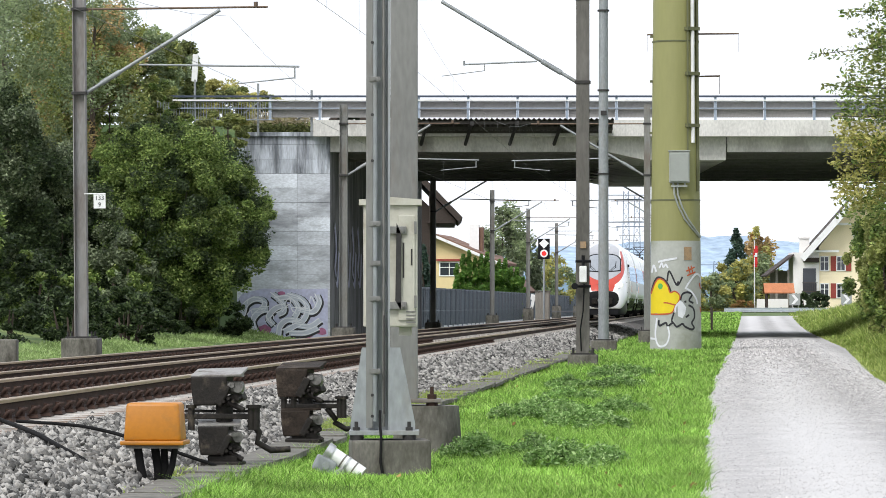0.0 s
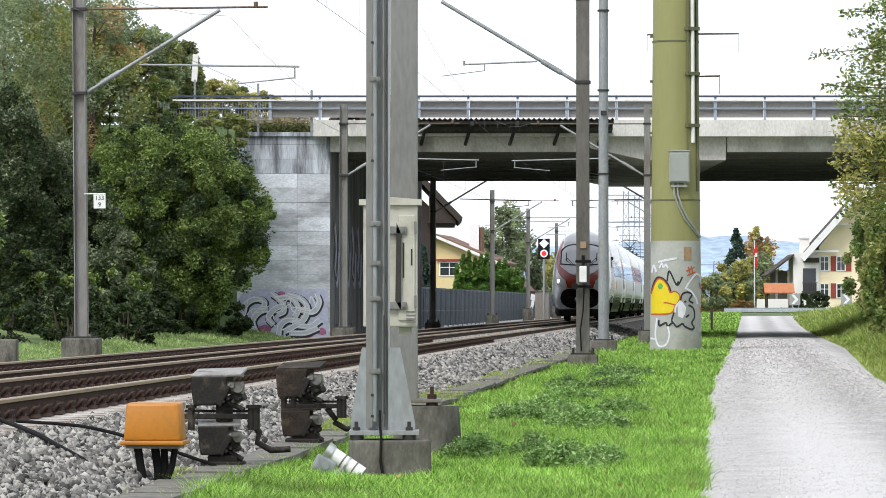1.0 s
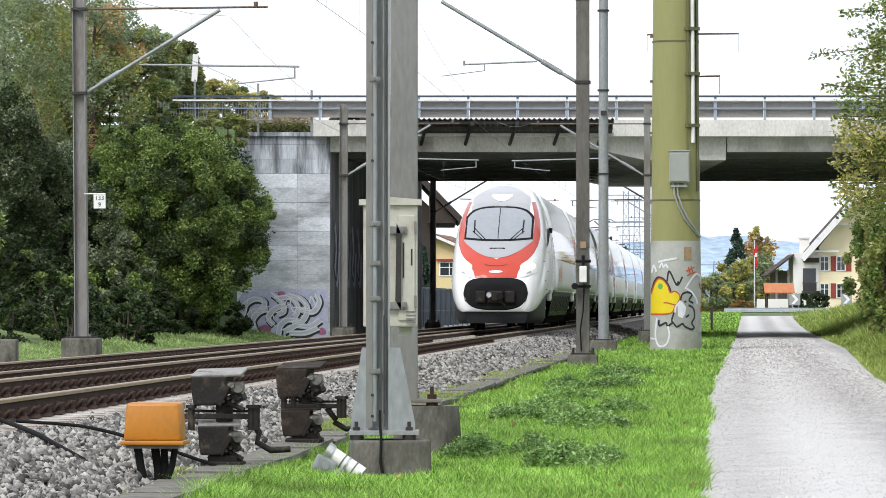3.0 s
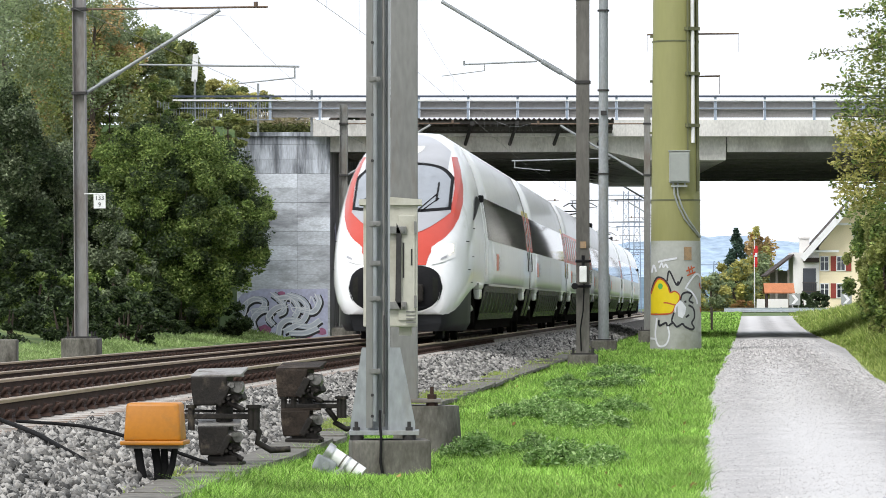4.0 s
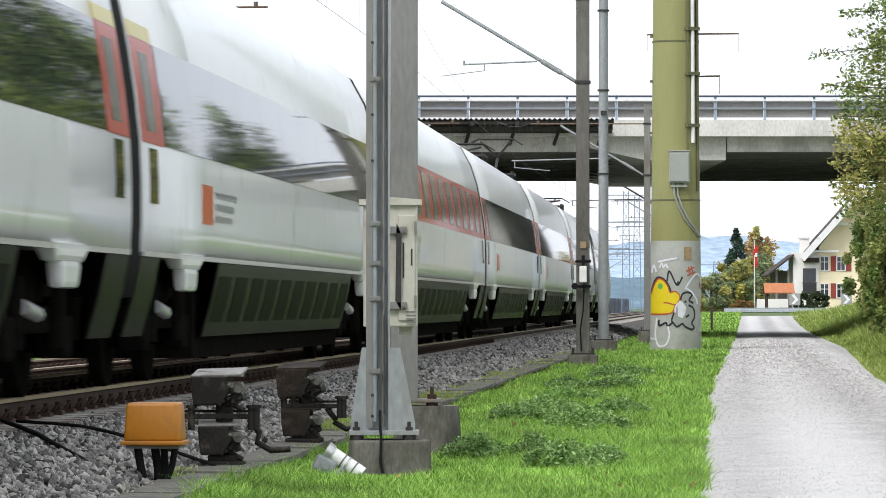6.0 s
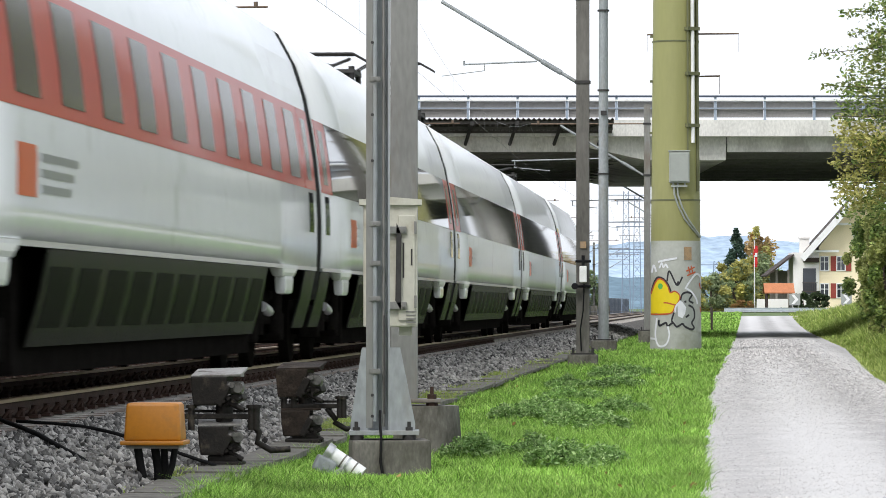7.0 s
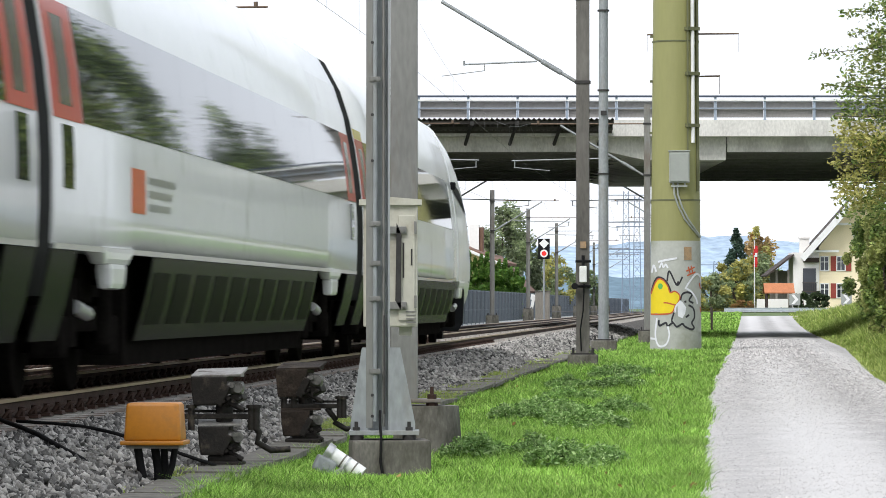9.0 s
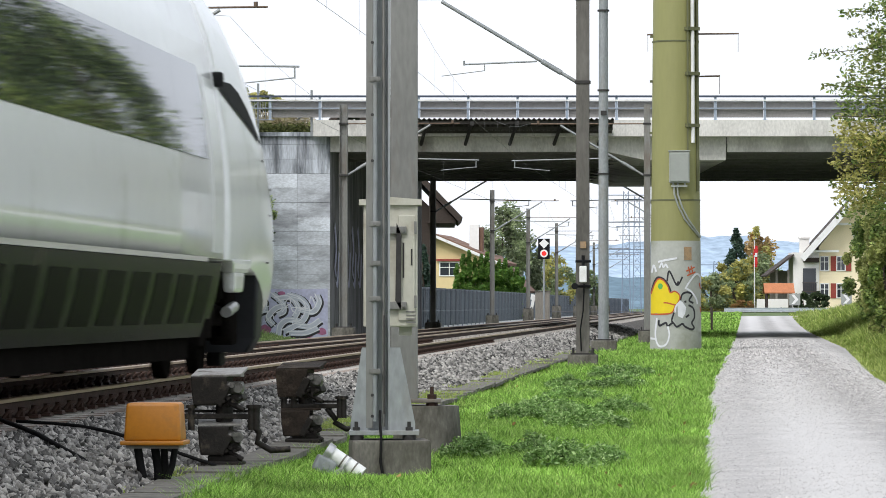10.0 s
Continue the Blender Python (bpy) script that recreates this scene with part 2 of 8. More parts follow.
M["pale_cover"] = material("scuffed_pale_metal_cover", (0.29, 0.28, 0.26), 0.5, 0.3, spread=0.3, scale=6, fine=40, dirt=(0.12, 0.10, 0.085), dirt_amount=0.4, dirt_scale=6)
M["rubber"] = material("black_rubber", (0.012, 0.012, 0.012), 0.85, spread=0.3, spec=0.1)
M["white_train"] = material("white_train_paint", (0.88, 0.88, 0.88), 0.22, spread=0.03, scale=1.0, fine=6, bump=0.0, coat=0.25, dirt=(0.68, 0.67, 0.64), dirt_amount=0.15)
M["red_train"] = material("red_train_paint", (0.50, 0.060, 0.036), 0.4, spread=0.05, bump=0.0, coat=0.35, spec=0.2)
M["red_glass"] = material("tinted_glass_in_red_band", (0.10, 0.075, 0.06), 0.12, spread=0.2, bump=0.0, spec=0.10)
M["yellow_train"] = material("yellow_band_paint", (0.65, 0.50, 0.03), 0.3, spread=0.05, bump=0.0, coat=0.4)
M["grey_train"] = material("silver_grey_train_paint", (0.37, 0.37, 0.38), 0.28, 0.2, spread=0.05, bump=0.0, coat=0.5)
M["skirt"] = material("glossy_dark_skirt_paint", (0.021, 0.022, 0.019), 0.25, 0.0, spread=0.2, scale=2, fine=15, bump=0.006, spec=0.004, dirt=(0.035, 0.031, 0.026), dirt_amount=0.3)
M["hatch"] = material("dark_skirt_hatch", (0.011, 0.011, 0.010), 0.35, spread=0.2, spec=0.003, bump=0)
M["train_glass"] = material("tinted_train_glass", (0.016, 0.019, 0.02), 0.03, spread=0.1, bump=0.0, spec=0.5)
# Grey base stands in for sky mirrored in the windscreen.
M["screen_glass"] = material("sky_grey_windscreen_glass", (0.23, 0.25, 0.27), 0.06, spread=0.08, bump=0.0, spec=0.9, coat=1.0)
M["black"] = material("black_paint", (0.010, 0.010, 0.011), 0.7, spread=0.3, spec=0.15)
M["bogie"] = material("bogie_dirt", (0.010, 0.009, 0.008), 0.95, 0.0, spec=0.0, spread=0.4, scale=5, fine=30, bump=0.3)
M["alu"] = material("brushed_aluminium", (0.55, 0.55, 0.55), 0.4, 0.8, spread=0.1)
M["white_paint"] = material("white_paint", (0.78, 0.78, 0.76), 0.6, spread=0.06, dirt=(0.55, 0.54, 0.5), dirt_amount=0.25)
M["dark_blue"] = material("dark_blue_rail_paint", (0.06, 0.075, 0.11), 0.5, 0.2, spread=0.2)
M["blue_rail"] = material("blue_grey_rail_paint", (0.34, 0.40, 0.48), 0.45, 0.3, spread=0.1)
M["plaster_yellow"] = material("yellow_plaster", (0.70, 0.56, 0.30), 0.9, spread=0.06, scale=1, fine=12)
M["plaster_cream"] = material("cream_plaster", (0.86, 0.75, 0.52), 0.9, spread=0.06, scale=1, fine=12)
M["plaster_white"] = material("white_plaster", (0.82, 0.80, 0.76), 0.9, spread=0.05, scale=1, fine=12)
M["roof_tile"] = material("brown_roof_tile", (0.17, 0.095, 0.065), 0.85, spread=0.3, scale=2, fine=10, rand=0.2)
M["roof_tile_orange"] = material("orange_roof_tile", (0.42, 0.16, 0.07), 0.85, spread=0.2, scale=2, fine=10, rand=0.2)
M["dark_wood"] = material("dark_brown_wood", (0.045, 0.032, 0.025), 0.8, spread=0.3, scale=3, fine=25, stretch=(1, 1, 6))
M["wood_grey"] = material("grey_weathered_wood", (0.24, 0.22, 0.19), 0.85, spread=0.25, scale=3, fine=25, stretch=(6, 6, 1))
M["window_dark"] = material("house_window_glass", (0.03, 0.035, 0.045), 0.08, spread=0.2, bump=0, spec=0.8)
M["shutter_red"] = material("red_brown_shutter", (0.27, 0.045, 0.03), 0.7, spread=0.15)
M["fence"] = material("grey_noise_panel", (0.145, 0.17, 0.20), 0.7, spread=0.15, scale=2, fine=15, rand=0.08, dirt=(0.06, 0.065, 0.075), dirt_amount=0.4, dirt_scale=1, stretch=(1, 1, 0.3))
M["corrugated"] = material("dark_corrugated_sheet", (0.075, 0.068, 0.06), 0.6, 0.3, spread=0.3, scale=2, fine=20)
M["bark"] = material("bark", (0.085, 0.065, 0.05), 0.95, spread=0.4, scale=4, fine=30, bump=0.6, stretch=(1, 1, 0.3))
# Dark green foliage; its colour also carries the undergrowth's shade.
M["leaf_dark"] = leaf_material("dark_and_shaded_leaves", (0.052, 0.082, 0.033), (0.14, 0.19, 0.075), 0.6)
M["leaf_mid"] = leaf_material("mid_green_leaves", (0.185, 0.275, 0.070), (0.48, 0.57, 0.18), 0.6)
M["leaf_olive"] = leaf_material("olive_leaves", (0.215, 0.255, 0.090), (0.45, 0.47, 0.18), 0.6)
M["leaf_grey"] = leaf_material("grey_green_leaves", (0.185, 0.230, 0.125), (0.42, 0.47, 0.29), 0.6)
M["leaf_rust"] = leaf_material("rusty_autumn_leaves", (0.33, 0.20, 0.075), (0.50, 0.31, 0.11))
M["leaf_thuja"] = leaf_material("hedge_leaves", (0.10, 0.22, 0.035), (0.20, 0.33, 0.06))
M["leaf_spruce"] = leaf_material("spruce_needles", (0.065, 0.115, 0.085), (0.13, 0.20, 0.13))
# Aerial haze on hills and woods is painted in as blue base colour.
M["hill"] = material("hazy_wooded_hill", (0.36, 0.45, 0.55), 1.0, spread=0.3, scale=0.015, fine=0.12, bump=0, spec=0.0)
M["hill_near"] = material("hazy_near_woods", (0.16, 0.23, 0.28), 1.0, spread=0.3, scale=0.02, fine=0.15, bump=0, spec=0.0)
M["g_yellow"] = material("yellow_spray_paint", (0.75, 0.58, 0.01), 0.6, spread=0.06, bump=0)
M["g_red"] = material("red_spray_paint", (0.50, 0.10, 0.03), 0.6, spread=0.1, bump=0)
M["g_black"] = material("black_spray_paint", (0.02, 0.02, 0.025), 0.6, spread=0.2, bump=0)
M["g_white"] = material("white_spray_paint", (0.72, 0.73, 0.76), 0.6, spread=0.1, bump=0)
M["g_lilac"] = material("lilac_spray_paint", (0.46, 0.47, 0.62), 0.7, spread=0.2, scale=1, fine=8, bump=0)
M["g_silver"] = material("silver_blue_spray_paint", (0.50, 0.53, 0.60), 0.5, spread=0.15, bump=0)
M["g_pink"] = material("magenta_spray_paint", (0.34, 0.12, 0.22), 0.7, spread=0.25, scale=1, fine=8, bump=0)
M["g_green"] = material("green_spray_paint", (0.10, 0.40, 0.08), 0.6, spread=0.1, bump=0)
M["lamp_red"] = glow("red_signal_light", (0.75, 0.015, 0.012), 0.8)
M["lamp_warm"] = glow("warm_headlight", (1.0, 0.82, 0.5), 14.0)
M["ochre_plate"] = material("faded_ochre_plate", (0.36, 0.24, 0.13), 0.8, spread=0.25, scale=6, fine=30, dirt=(0.24, 0.19, 0.13), dirt_amount=0.4, dirt_scale=5)
M["dry_grass"] = leaf_material("dry_grass_blades", (0.52, 0.46, 0.30), (0.70, 0.63, 0.45), 0.3)
M["canopy_blue"] = material("pale_blue_canopy_cloth", (0.50, 0.62, 0.68), 0.8, spread=0.08, scale=1, fine=10, bump=0)
M["guard_pale"] = material("pale_zinc_guard_rail", (0.58, 0.62, 0.66), 0.55, 0.1, spread=0.1, bump=0)
M["flag_red"] = material("red_flag_cloth", (0.55, 0.03, 0.03), 0.8, spread=0.1)


# ---- mesh helpers ----
def link(name, bm, mat, smooth=False):
    me = bpy.data.meshes.new(name)
    if smooth:
        for f in bm.faces:
            f.smooth = True
    bm.to_mesh(me)
    bm.free()
    for m in (mat if isinstance(mat, (list, tuple)) else [mat]):
        me.materials.append(M[m])
    return me


def part(name, bm, mat, parent=None, label="", smooth=False):
    """Links a bmesh as one mesh object, under a thing or a part where one is given."""
    ob = new(name, link(name, bm, mat, smooth))
    if parent is not None:
        ob.parent = parent
    if label:
        ob["label"] = label
    return ob


def thing(name, m, label, category, group="", kind=""):
    ob = new(name)
    ob.empty_display_size = 0.2
    ob.matrix_basis = m
    return tagged(ob, label, category, group, kind)


def box(bm, c, s, rot=(0, 0, 0), taper=1.0, bevel=0.0):
    """A box with centre c and sizes s; taper narrows its top; bevel rounds its edges."""
    m = pose(*c, *rot)
    sx, sy, sz = s[0] / 2, s[1] / 2, s[2] / 2
    tmp = bmesh.new() if bevel else bm
    co = [(-sx, -sy, -sz), (sx, -sy, -sz), (sx, sy, -sz), (-sx, sy, -sz),
          (-sx * taper, -sy * taper, sz), (sx * taper, -sy * taper, sz), (sx * taper, sy * taper, sz), (-sx * taper, sy * taper, sz)]
    v = [tmp.verts.new(m @ Vector(p)) for p in co]
    for q in ((3, 2, 1, 0), (4, 5, 6, 7), (0, 1, 5, 4), (1, 2, 6, 5), (2, 3, 7, 6), (3, 0, 4, 7)):
        tmp.faces.new([v[i] for i in q])
    if bevel:
        bmesh.ops.bevel(tmp, geom=tmp.edges[:], offset=bevel, segments=2, affect="EDGES", profile=0.6)
        merge(bm, tmp)
    return bm


def merge(bm, tmp):
    vm = {v: bm.verts.new(v.co) for v in tmp.verts}
    for f in tmp.faces:
        g = bm.faces.new([vm[v] for v in f.verts])
        g.smooth = f.smooth
    tmp.free()


def tube(bm, p0, p1, r0, r1=None, seg=8, caps=True):
    r1 = r0 if r1 is None else r1
    p0, p1 = Vector(p0), Vector(p1)
    q = (p1 - p0).to_track_quat("Z", "Y")
    a, b = [], []
    for i in range(seg):
        w = 2 * math.pi * i / seg
        d = Vector((math.cos(w), math.sin(w), 0))
        a.append(bm.verts.new(p0 + q @ (d * r0)))
        b.append(bm.verts.new(p1 + q @ (d * r1)))
    for i in range(seg):
        f = bm.faces.new((a[i], a[(i + 1) % seg], b[(i + 1) % seg], b[i]))
        f.smooth = seg > 6
    if caps:
        for ring in (a[::-1], b):
            for e in bm.faces.new(ring).edges:
                e.smooth = False
    return bm


def path_tube(bm, pts, r, seg=6):
    pts = [Vector(p) for p in pts]
    rings = []
    for i, p in enumerate(pts):
        d = (pts[min(i + 1, len(pts) - 1)] - pts[max(i - 1, 0)]).normalized()
        side = d.cross(Vector((0.31, 0.17, 0.93))).normalized()
        up = side.cross(d)
        rings.append([bm.verts.new(p + (side * math.cos(2 * math.pi * k / seg) + up * math.sin(2 * math.pi * k / seg)) * r) for k in range(seg)])
    for a, b in zip(rings[:-1], rings[1:]):
        for k in range(seg):
            bm.faces.new((a[k], a[(k + 1) % seg], b[(k + 1) % seg], b[k])).smooth = True
    for ring in (rings[0][::-1], rings[-1]):
        for e in bm.faces.new(ring).edges:
            e.smooth = False
    return bm


def prism(bm, poly, axis, a, b):
    """Extrudes a closed outline along an axis from a to b; the outline's pairs fill the two other axes in order."""
    def at(p, d):
        return {"x": (d, p[0], p[1]), "y": (p[0], d, p[1]), "z": (p[0], p[1], d)}[axis]
    va = [bm.verts.new(at(p, a)) for p in poly]
    vb = [bm.verts.new(at(p, b)) for p in poly]
    n = len(poly)
    bm.faces.new(va)
    bm.faces.new(vb[::-1])
    for i in range(n):
        bm.faces.new((va[i], vb[i], vb[(i + 1) % n], va[(i + 1) % n]))
    bmesh.ops.recalc_face_normals(bm, faces=bm.faces[:])
    return bm


def along(y, off, z, rz=0.0):
    """A pose beside the track: off metres to the right of its centre, turned along it."""
    return pose(line_x(y, off), y, z, 0, 0, HEAD + rz)


# ---- ground, path, road ----
def lift(y):
    """The land rises gently behind the bridge."""
    s = min(1.0, max(0.0, (y - 190) / 140))
    return 0.75 * s * s * (3 - 2 * s)


def path_left(y):
    return -0.12 + 0.0673 * y + 0.0082 * max(0.0, y - 62.8)


def path_w(y):
    """The path widens beyond the bend of its bank."""
    return 3.0 + 0.6 * min(1.0, max(0.0, (y - 74) / 46))


def ground_z(x, y):
    z = lift(y) * min(1.0, max(0.0, (x - line_x(y) - 3.0) / 3.0))
    right = x - (path_left(y) + path_w(y))
    if right > 0 and y < 300:                       # bank beside the path
        s = min(1.0, max(0.0, right - 0.3) / 3.5)
        z += 1.1 * s * s * (3 - 2 * s) * min(1.0, max(0.0, (300 - y) / 60))
    left = x - line_x(y, -9.5)
    if left < 0 and y < 240:                        # wooded bank beyond the far track
        z += 0.14 * min(6.0, -left)
    return z + 0.03 * noise.noise((x * 0.7, y * 0.7, 0.0))


def make_ground():
    ys = [-40 + 2.0 * i for i in range(40)] + [40 + 3.0 * i for i in range(60)] + [220 + 10 * i for i in range(20)] + [420, 460, 520, 600, 800, 1200, 2000, 4200]
    bm = bmesh.new()
    rows = []
    for y in ys:
        xs = [-2500, -900, -300, -120, -60] + [line_x(y, -30 + 1.0 * i) for i in range(62)] + [line_x(y, 60), line_x(y, 140), line_x(y, 400), 2500]
        rows.append([bm.verts.new((x, y, ground_z(x, y) - 0.02)) for x in xs])
    for a, b in zip(rows[:-1], rows[1:]):
        for i in range(len(a) - 1):
            bm.faces.new((a[i], a[i + 1], b[i + 1], b[i])).smooth = True
    g = part("ground", bm, "grass_soil")
    tagged(g, "green grassy ground beside the railway line", "ground", kind="structure")


make_ground()


def ribbon(name, mat, edges, label, category, dz=0.012, cols=8, crown=0.03):
    """A strip of ground: rows of (left x, right x, y)."""
    bm = bmesh.new()
    rows = []
    for a, b, y in edges:
        row = []
        for i in range(cols + 1):
            s = i / cols
            x = a + (b - a) * s
            row.append(bm.verts.new((x, y, lift(y) + dz + crown * (1 - (2 * s - 1) ** 2))))
        rows.append(row)
    for a, b in zip(rows[:-1], rows[1:]):
        for i in range(cols):
            bm.faces.new((a[i], a[i + 1], b[i + 1], b[i])).smooth = True
    ob = part(name, bm, mat)
    return tagged(ob, label, category, kind="structure")


def make_path():
    rows = []
    y = -10.0
    while y < 284:
        w = path_w(y) + (6.0 * max(0, (y - 262) / 22) ** 2)
        rows.append((path_left(y) + 0.03 * noise.noise((y * 0.22, 0, 0)), path_left(y) + w + 0.08 * noise.noise((y * 0.2, 5, 0)), y))
        y += 0.6 if y < 120 else 2.0
    ribbon("path", "gravel", rows, "pale grey gravel path beside grass verges", "path", crown=0.03)


make_path()


def make_road():
    bm = bmesh.new()
    for x0, x1 in ((-200, 15), (15, 45), (45, 200)):
        box(bm, ((x0 + x1) / 2, 331, 0.78), (x1 - x0 - 0.002, 7.0, 0.06))
    tagged(part("road", bm, "asphalt"), "grey asphalt road crossing behind the path", "road", kind="structure")


make_road()


# ---- railway ----
def track_frame(z):
    return pose(line_x(0), 0, z, 0, 0, HEAD)


RAIL_PROFILE = [(-0.075, 0), (0.075, 0), (0.075, 0.012), (0.012, 0.035), (0.010, 0.125), (0.036, 0.138), (0.036, 0.163), (0.030, 0.170),
                (-0.030, 0.170), (-0.036, 0.163), (-0.036, 0.138), (-0.010, 0.125), (-0.012, 0.035), (-0.075, 0.012)]


def make_track(z_head, off, name, label):
    t = thing(name, track_frame(z_head - 0.17), label, "railway track", kind="structure")
    for side in (-0.75, 0.75):
        bm = bmesh.new()
        prism(bm, [(p[0] + off + side, p[1]) for p in RAIL_PROFILE], "y", -20, 900)
        for f in bm.faces:
            c = f.calc_center_median()
            if c.z > 0.15:
                f.material_index = 1
        part("rail", bm, ["rust", "railhead"], t, "rust-brown steel rail with a worn head")
    # sleepers with their clips; the near ones are single pieces
    bm = bmesh.new()
    prism(bm, [(-0.15, -0.2), (0.15, -0.2), (0.11, -0.008), (-0.11, -0.008)], "x", -1.3, 1.3)
    me = link("sleeper", bm, "sleeper")
    bm = bmesh.new()
    for side in (-0.75, 0.75):
        for d in (-0.105, 0.105):
            box(bm, (side + d, 0, 0.012), (0.10, 0.19, 0.03), taper=0.8)
            for e in (-0.055, 0.055):
                path_tube(bm, [(side + d * 0.75, e - 0.035, 0.03), (side + d * 1.05, e - 0.03, 0.075), (side + d * 1.3, e, 0.085), (side + d * 1.05, e + 0.03, 0.075), (side + d * 0.75, e + 0.035, 0.03)], 0.015, seg=5)
            tube(bm, (side + d, 0, 0.02), (side + d, 0, 0.10), 0.026, seg=6)
    clip = link("rail_clip", bm, "rust")
    y, n = 16.0, 0
    far = bmesh.new()
    while y < 420:
        if y < 100:
            s = new("sleeper", me)
            s.parent, s.location = t, (off, y, 0)
            c = new("rail_clip", clip)
            c.parent, c.location = t, (off, y, 0)
        else:
            box(far, (off, y, -0.104), (2.6, 0.24, 0.19))
            for side in (-0.75, 0.75):
                box(far, (off + side, y, 0.02), (0.28, 0.15, 0.05))
        y += 0.6
        n += 1
    tagged(part("far_sleeper_row", far, "sleeper", t), kind="stuff")


make_track(RAIL, 0.0, "railway_track", "rusty rails on concrete sleepers in grey ballast, near track")
make_track(RAIL_FAR, -3.8, "railway_track", "rusty rails on concrete sleepers in grey ballast, far track")


def make_ballast():
    bm = bmesh.new()
    zs = RAIL - 0.17
    zf = RAIL_FAR - 0.17
    prof = [(-7.0, -0.1), (-6.0, 0.16), (-5.4, zf - 0.05), (-2.4, zf - 0.05), (-1.7, zs - 0.06), (1.55, zs - 0.06), (1.9, zs - 0.12), (2.6, 0.06), (2.9, -0.1)]
    steps = [-20 + 1.0 * i for i in range(130)] + [110 + 10 * i for i in range(80)]
    rows = [[bm.verts.new((x, y, z + 0.025 * noise.noise((x * 2, y * 1.5, 3)))) for x, z in prof] for y in steps]
    for a, b in zip(rows[:-1], rows[1:]):
        for i in range(len(prof) - 1):
            bm.faces.new((a[i], a[i + 1], b[i + 1], b[i]))
    ob = part("ballast_bed", bm, "ballast_bed")
    ob.matrix_basis = track_frame(0)
    tagged(ob, "grey crushed-stone ballast bed under the tracks", "ballast", kind="structure")


make_ballast()


def cloud_mesh(name, co, faces, mat, label, category, smooth=False, kind="stuff", m=None):
    """One object from arrays of corners and triangles."""
    me = bpy.data.meshes.new(name)
    me.vertices.add(len(co))
    me.vertices.foreach_set("co", co.astype(np.float32).ravel())
    n, k = faces.shape
    me.loops.add(n * k)
    me.loops.foreach_set("vertex_index", faces.astype(np.int32).ravel())
    me.polygons.add(n)
    me.polygons.foreach_set("loop_start", np.arange(0, n * k, k, dtype=np.int32))
    me.polygons.foreach_set("loop_total", np.full(n, k, dtype=np.int32))
    me.update(calc_edges=True)
    me.materials.append(M[mat])
    ob = new(name, me)
    if m is not None:
        ob.matrix_basis = m
    if category:
        tagged(ob, label, category, kind=kind)
    elif label:
        ob["label"] = label
    return ob


def ico():
    bm = bmesh.new()
    bmesh.ops.create_icosphere(bm, subdivisions=1, radius=1.0)
    v = np.array([p.co[:] for p in bm.verts])
    f = np.array([[q.index for q in p.verts] for p in bm.faces])
    bm.free()
    return v, f


def shoulder_z(o):
    return np.interp(o, [-1.7, 1.55, 1.9, 2.6, 2.9], [RAIL - 0.22, RAIL - 0.22, RAIL - 0.28, 0.06, -0.02])


def make_stones():
    rng = np.random.default_rng(5)
    v, f = ico()
    spots = []
    for y0, y1, n, size in ((20, 34, 13000, 0.027), (34, 60, 14000, 0.030), (60, 110, 12000, 0.040), (110, 200, 7000, 0.055)):
        y = rng.uniform(y0, y1, n)
        o = np.where(rng.uniform(0, 1, n) < 0.12, rng.uniform(0.86, 1.3, n), rng.uniform(1.27, 2.75, n))
        spots.append(np.stack([o, y, np.full(n, size)], 1))
    s = np.concatenate(spots)
    n = len(s)
    r = s[:, 2][:, None] * rng.uniform(0.6, 1.35, (n, 3)) * rng.uniform(0.7, 1.2, (n, 1))
    ang = rng.uniform(0, 6.283, n)
    jit = v[None] * rng.uniform(0.4, 1.5, (n, len(v), 1)) * r[:, None, :]
    ca, sa = np.cos(ang)[:, None], np.sin(ang)[:, None]
    co = np.stack([jit[:, :, 0] * ca - jit[:, :, 1] * sa, jit[:, :, 0] * sa + jit[:, :, 1] * ca, jit[:, :, 2]], 2)
    co += np.stack([s[:, 0], s[:, 1], shoulder_z(s[:, 0]) + np.where(s[:, 0] < 1.27, -0.015, 0.008) + rng.uniform(-0.01, 0.02, n)], 1)[:, None, :]
    faces = (f[None] + (np.arange(n) * len(v))[:, None, None]).reshape(-1, 3)
    cloud_mesh("ballast_stones", co.reshape(-1, 3), faces, "stone", "loose grey and brown ballast stones along the near track", "ballast stones", m=track_frame(0))


make_stones()


def make_pebbles():
    """Single pebbles lying on the path, the nearest the smallest."""
    rng = np.random.default_rng(9)
    v = np.array([(1, 0, 0), (-1, 0, 0), (0, 1, 0), (0, -1, 0), (0, 0, 1.0)])
    f = np.array([(0, 2, 4), (2, 1, 4), (1, 3, 4), (3, 0, 4)])
    n = 90000
    u = rng.uniform(0, 1, n)
    y = 1.0 / (u / 25 + (1 - u) / 150)
    a = rng.uniform(-0.03, 3.13, n)
    x = -0.12 + 0.0673 * y + 0.0082 * np.maximum(0.0, y - 62.8) + a
    r = (0.0062 * np.maximum(1, y / 38) * rng.uniform(0.5, 1.5, n))[:, None] * rng.uniform(0.7, 1.3, (n, 3))
    z = 0.008 + 0.03 * (1 - (2 * a / 3.1 - 1) ** 2)
    co = v[None] * r[:, None, :] + np.stack([x, y, z], 1)[:, None, :]
    faces = (f[None] + (np.arange(n) * 5)[:, None, None]).reshape(-1, 3)
    cloud_mesh("path_pebbles", co.reshape(-1, 3), faces, "pebble", "loose pale and grey pebbles on the gravel path", "pebbles")


make_pebbles()


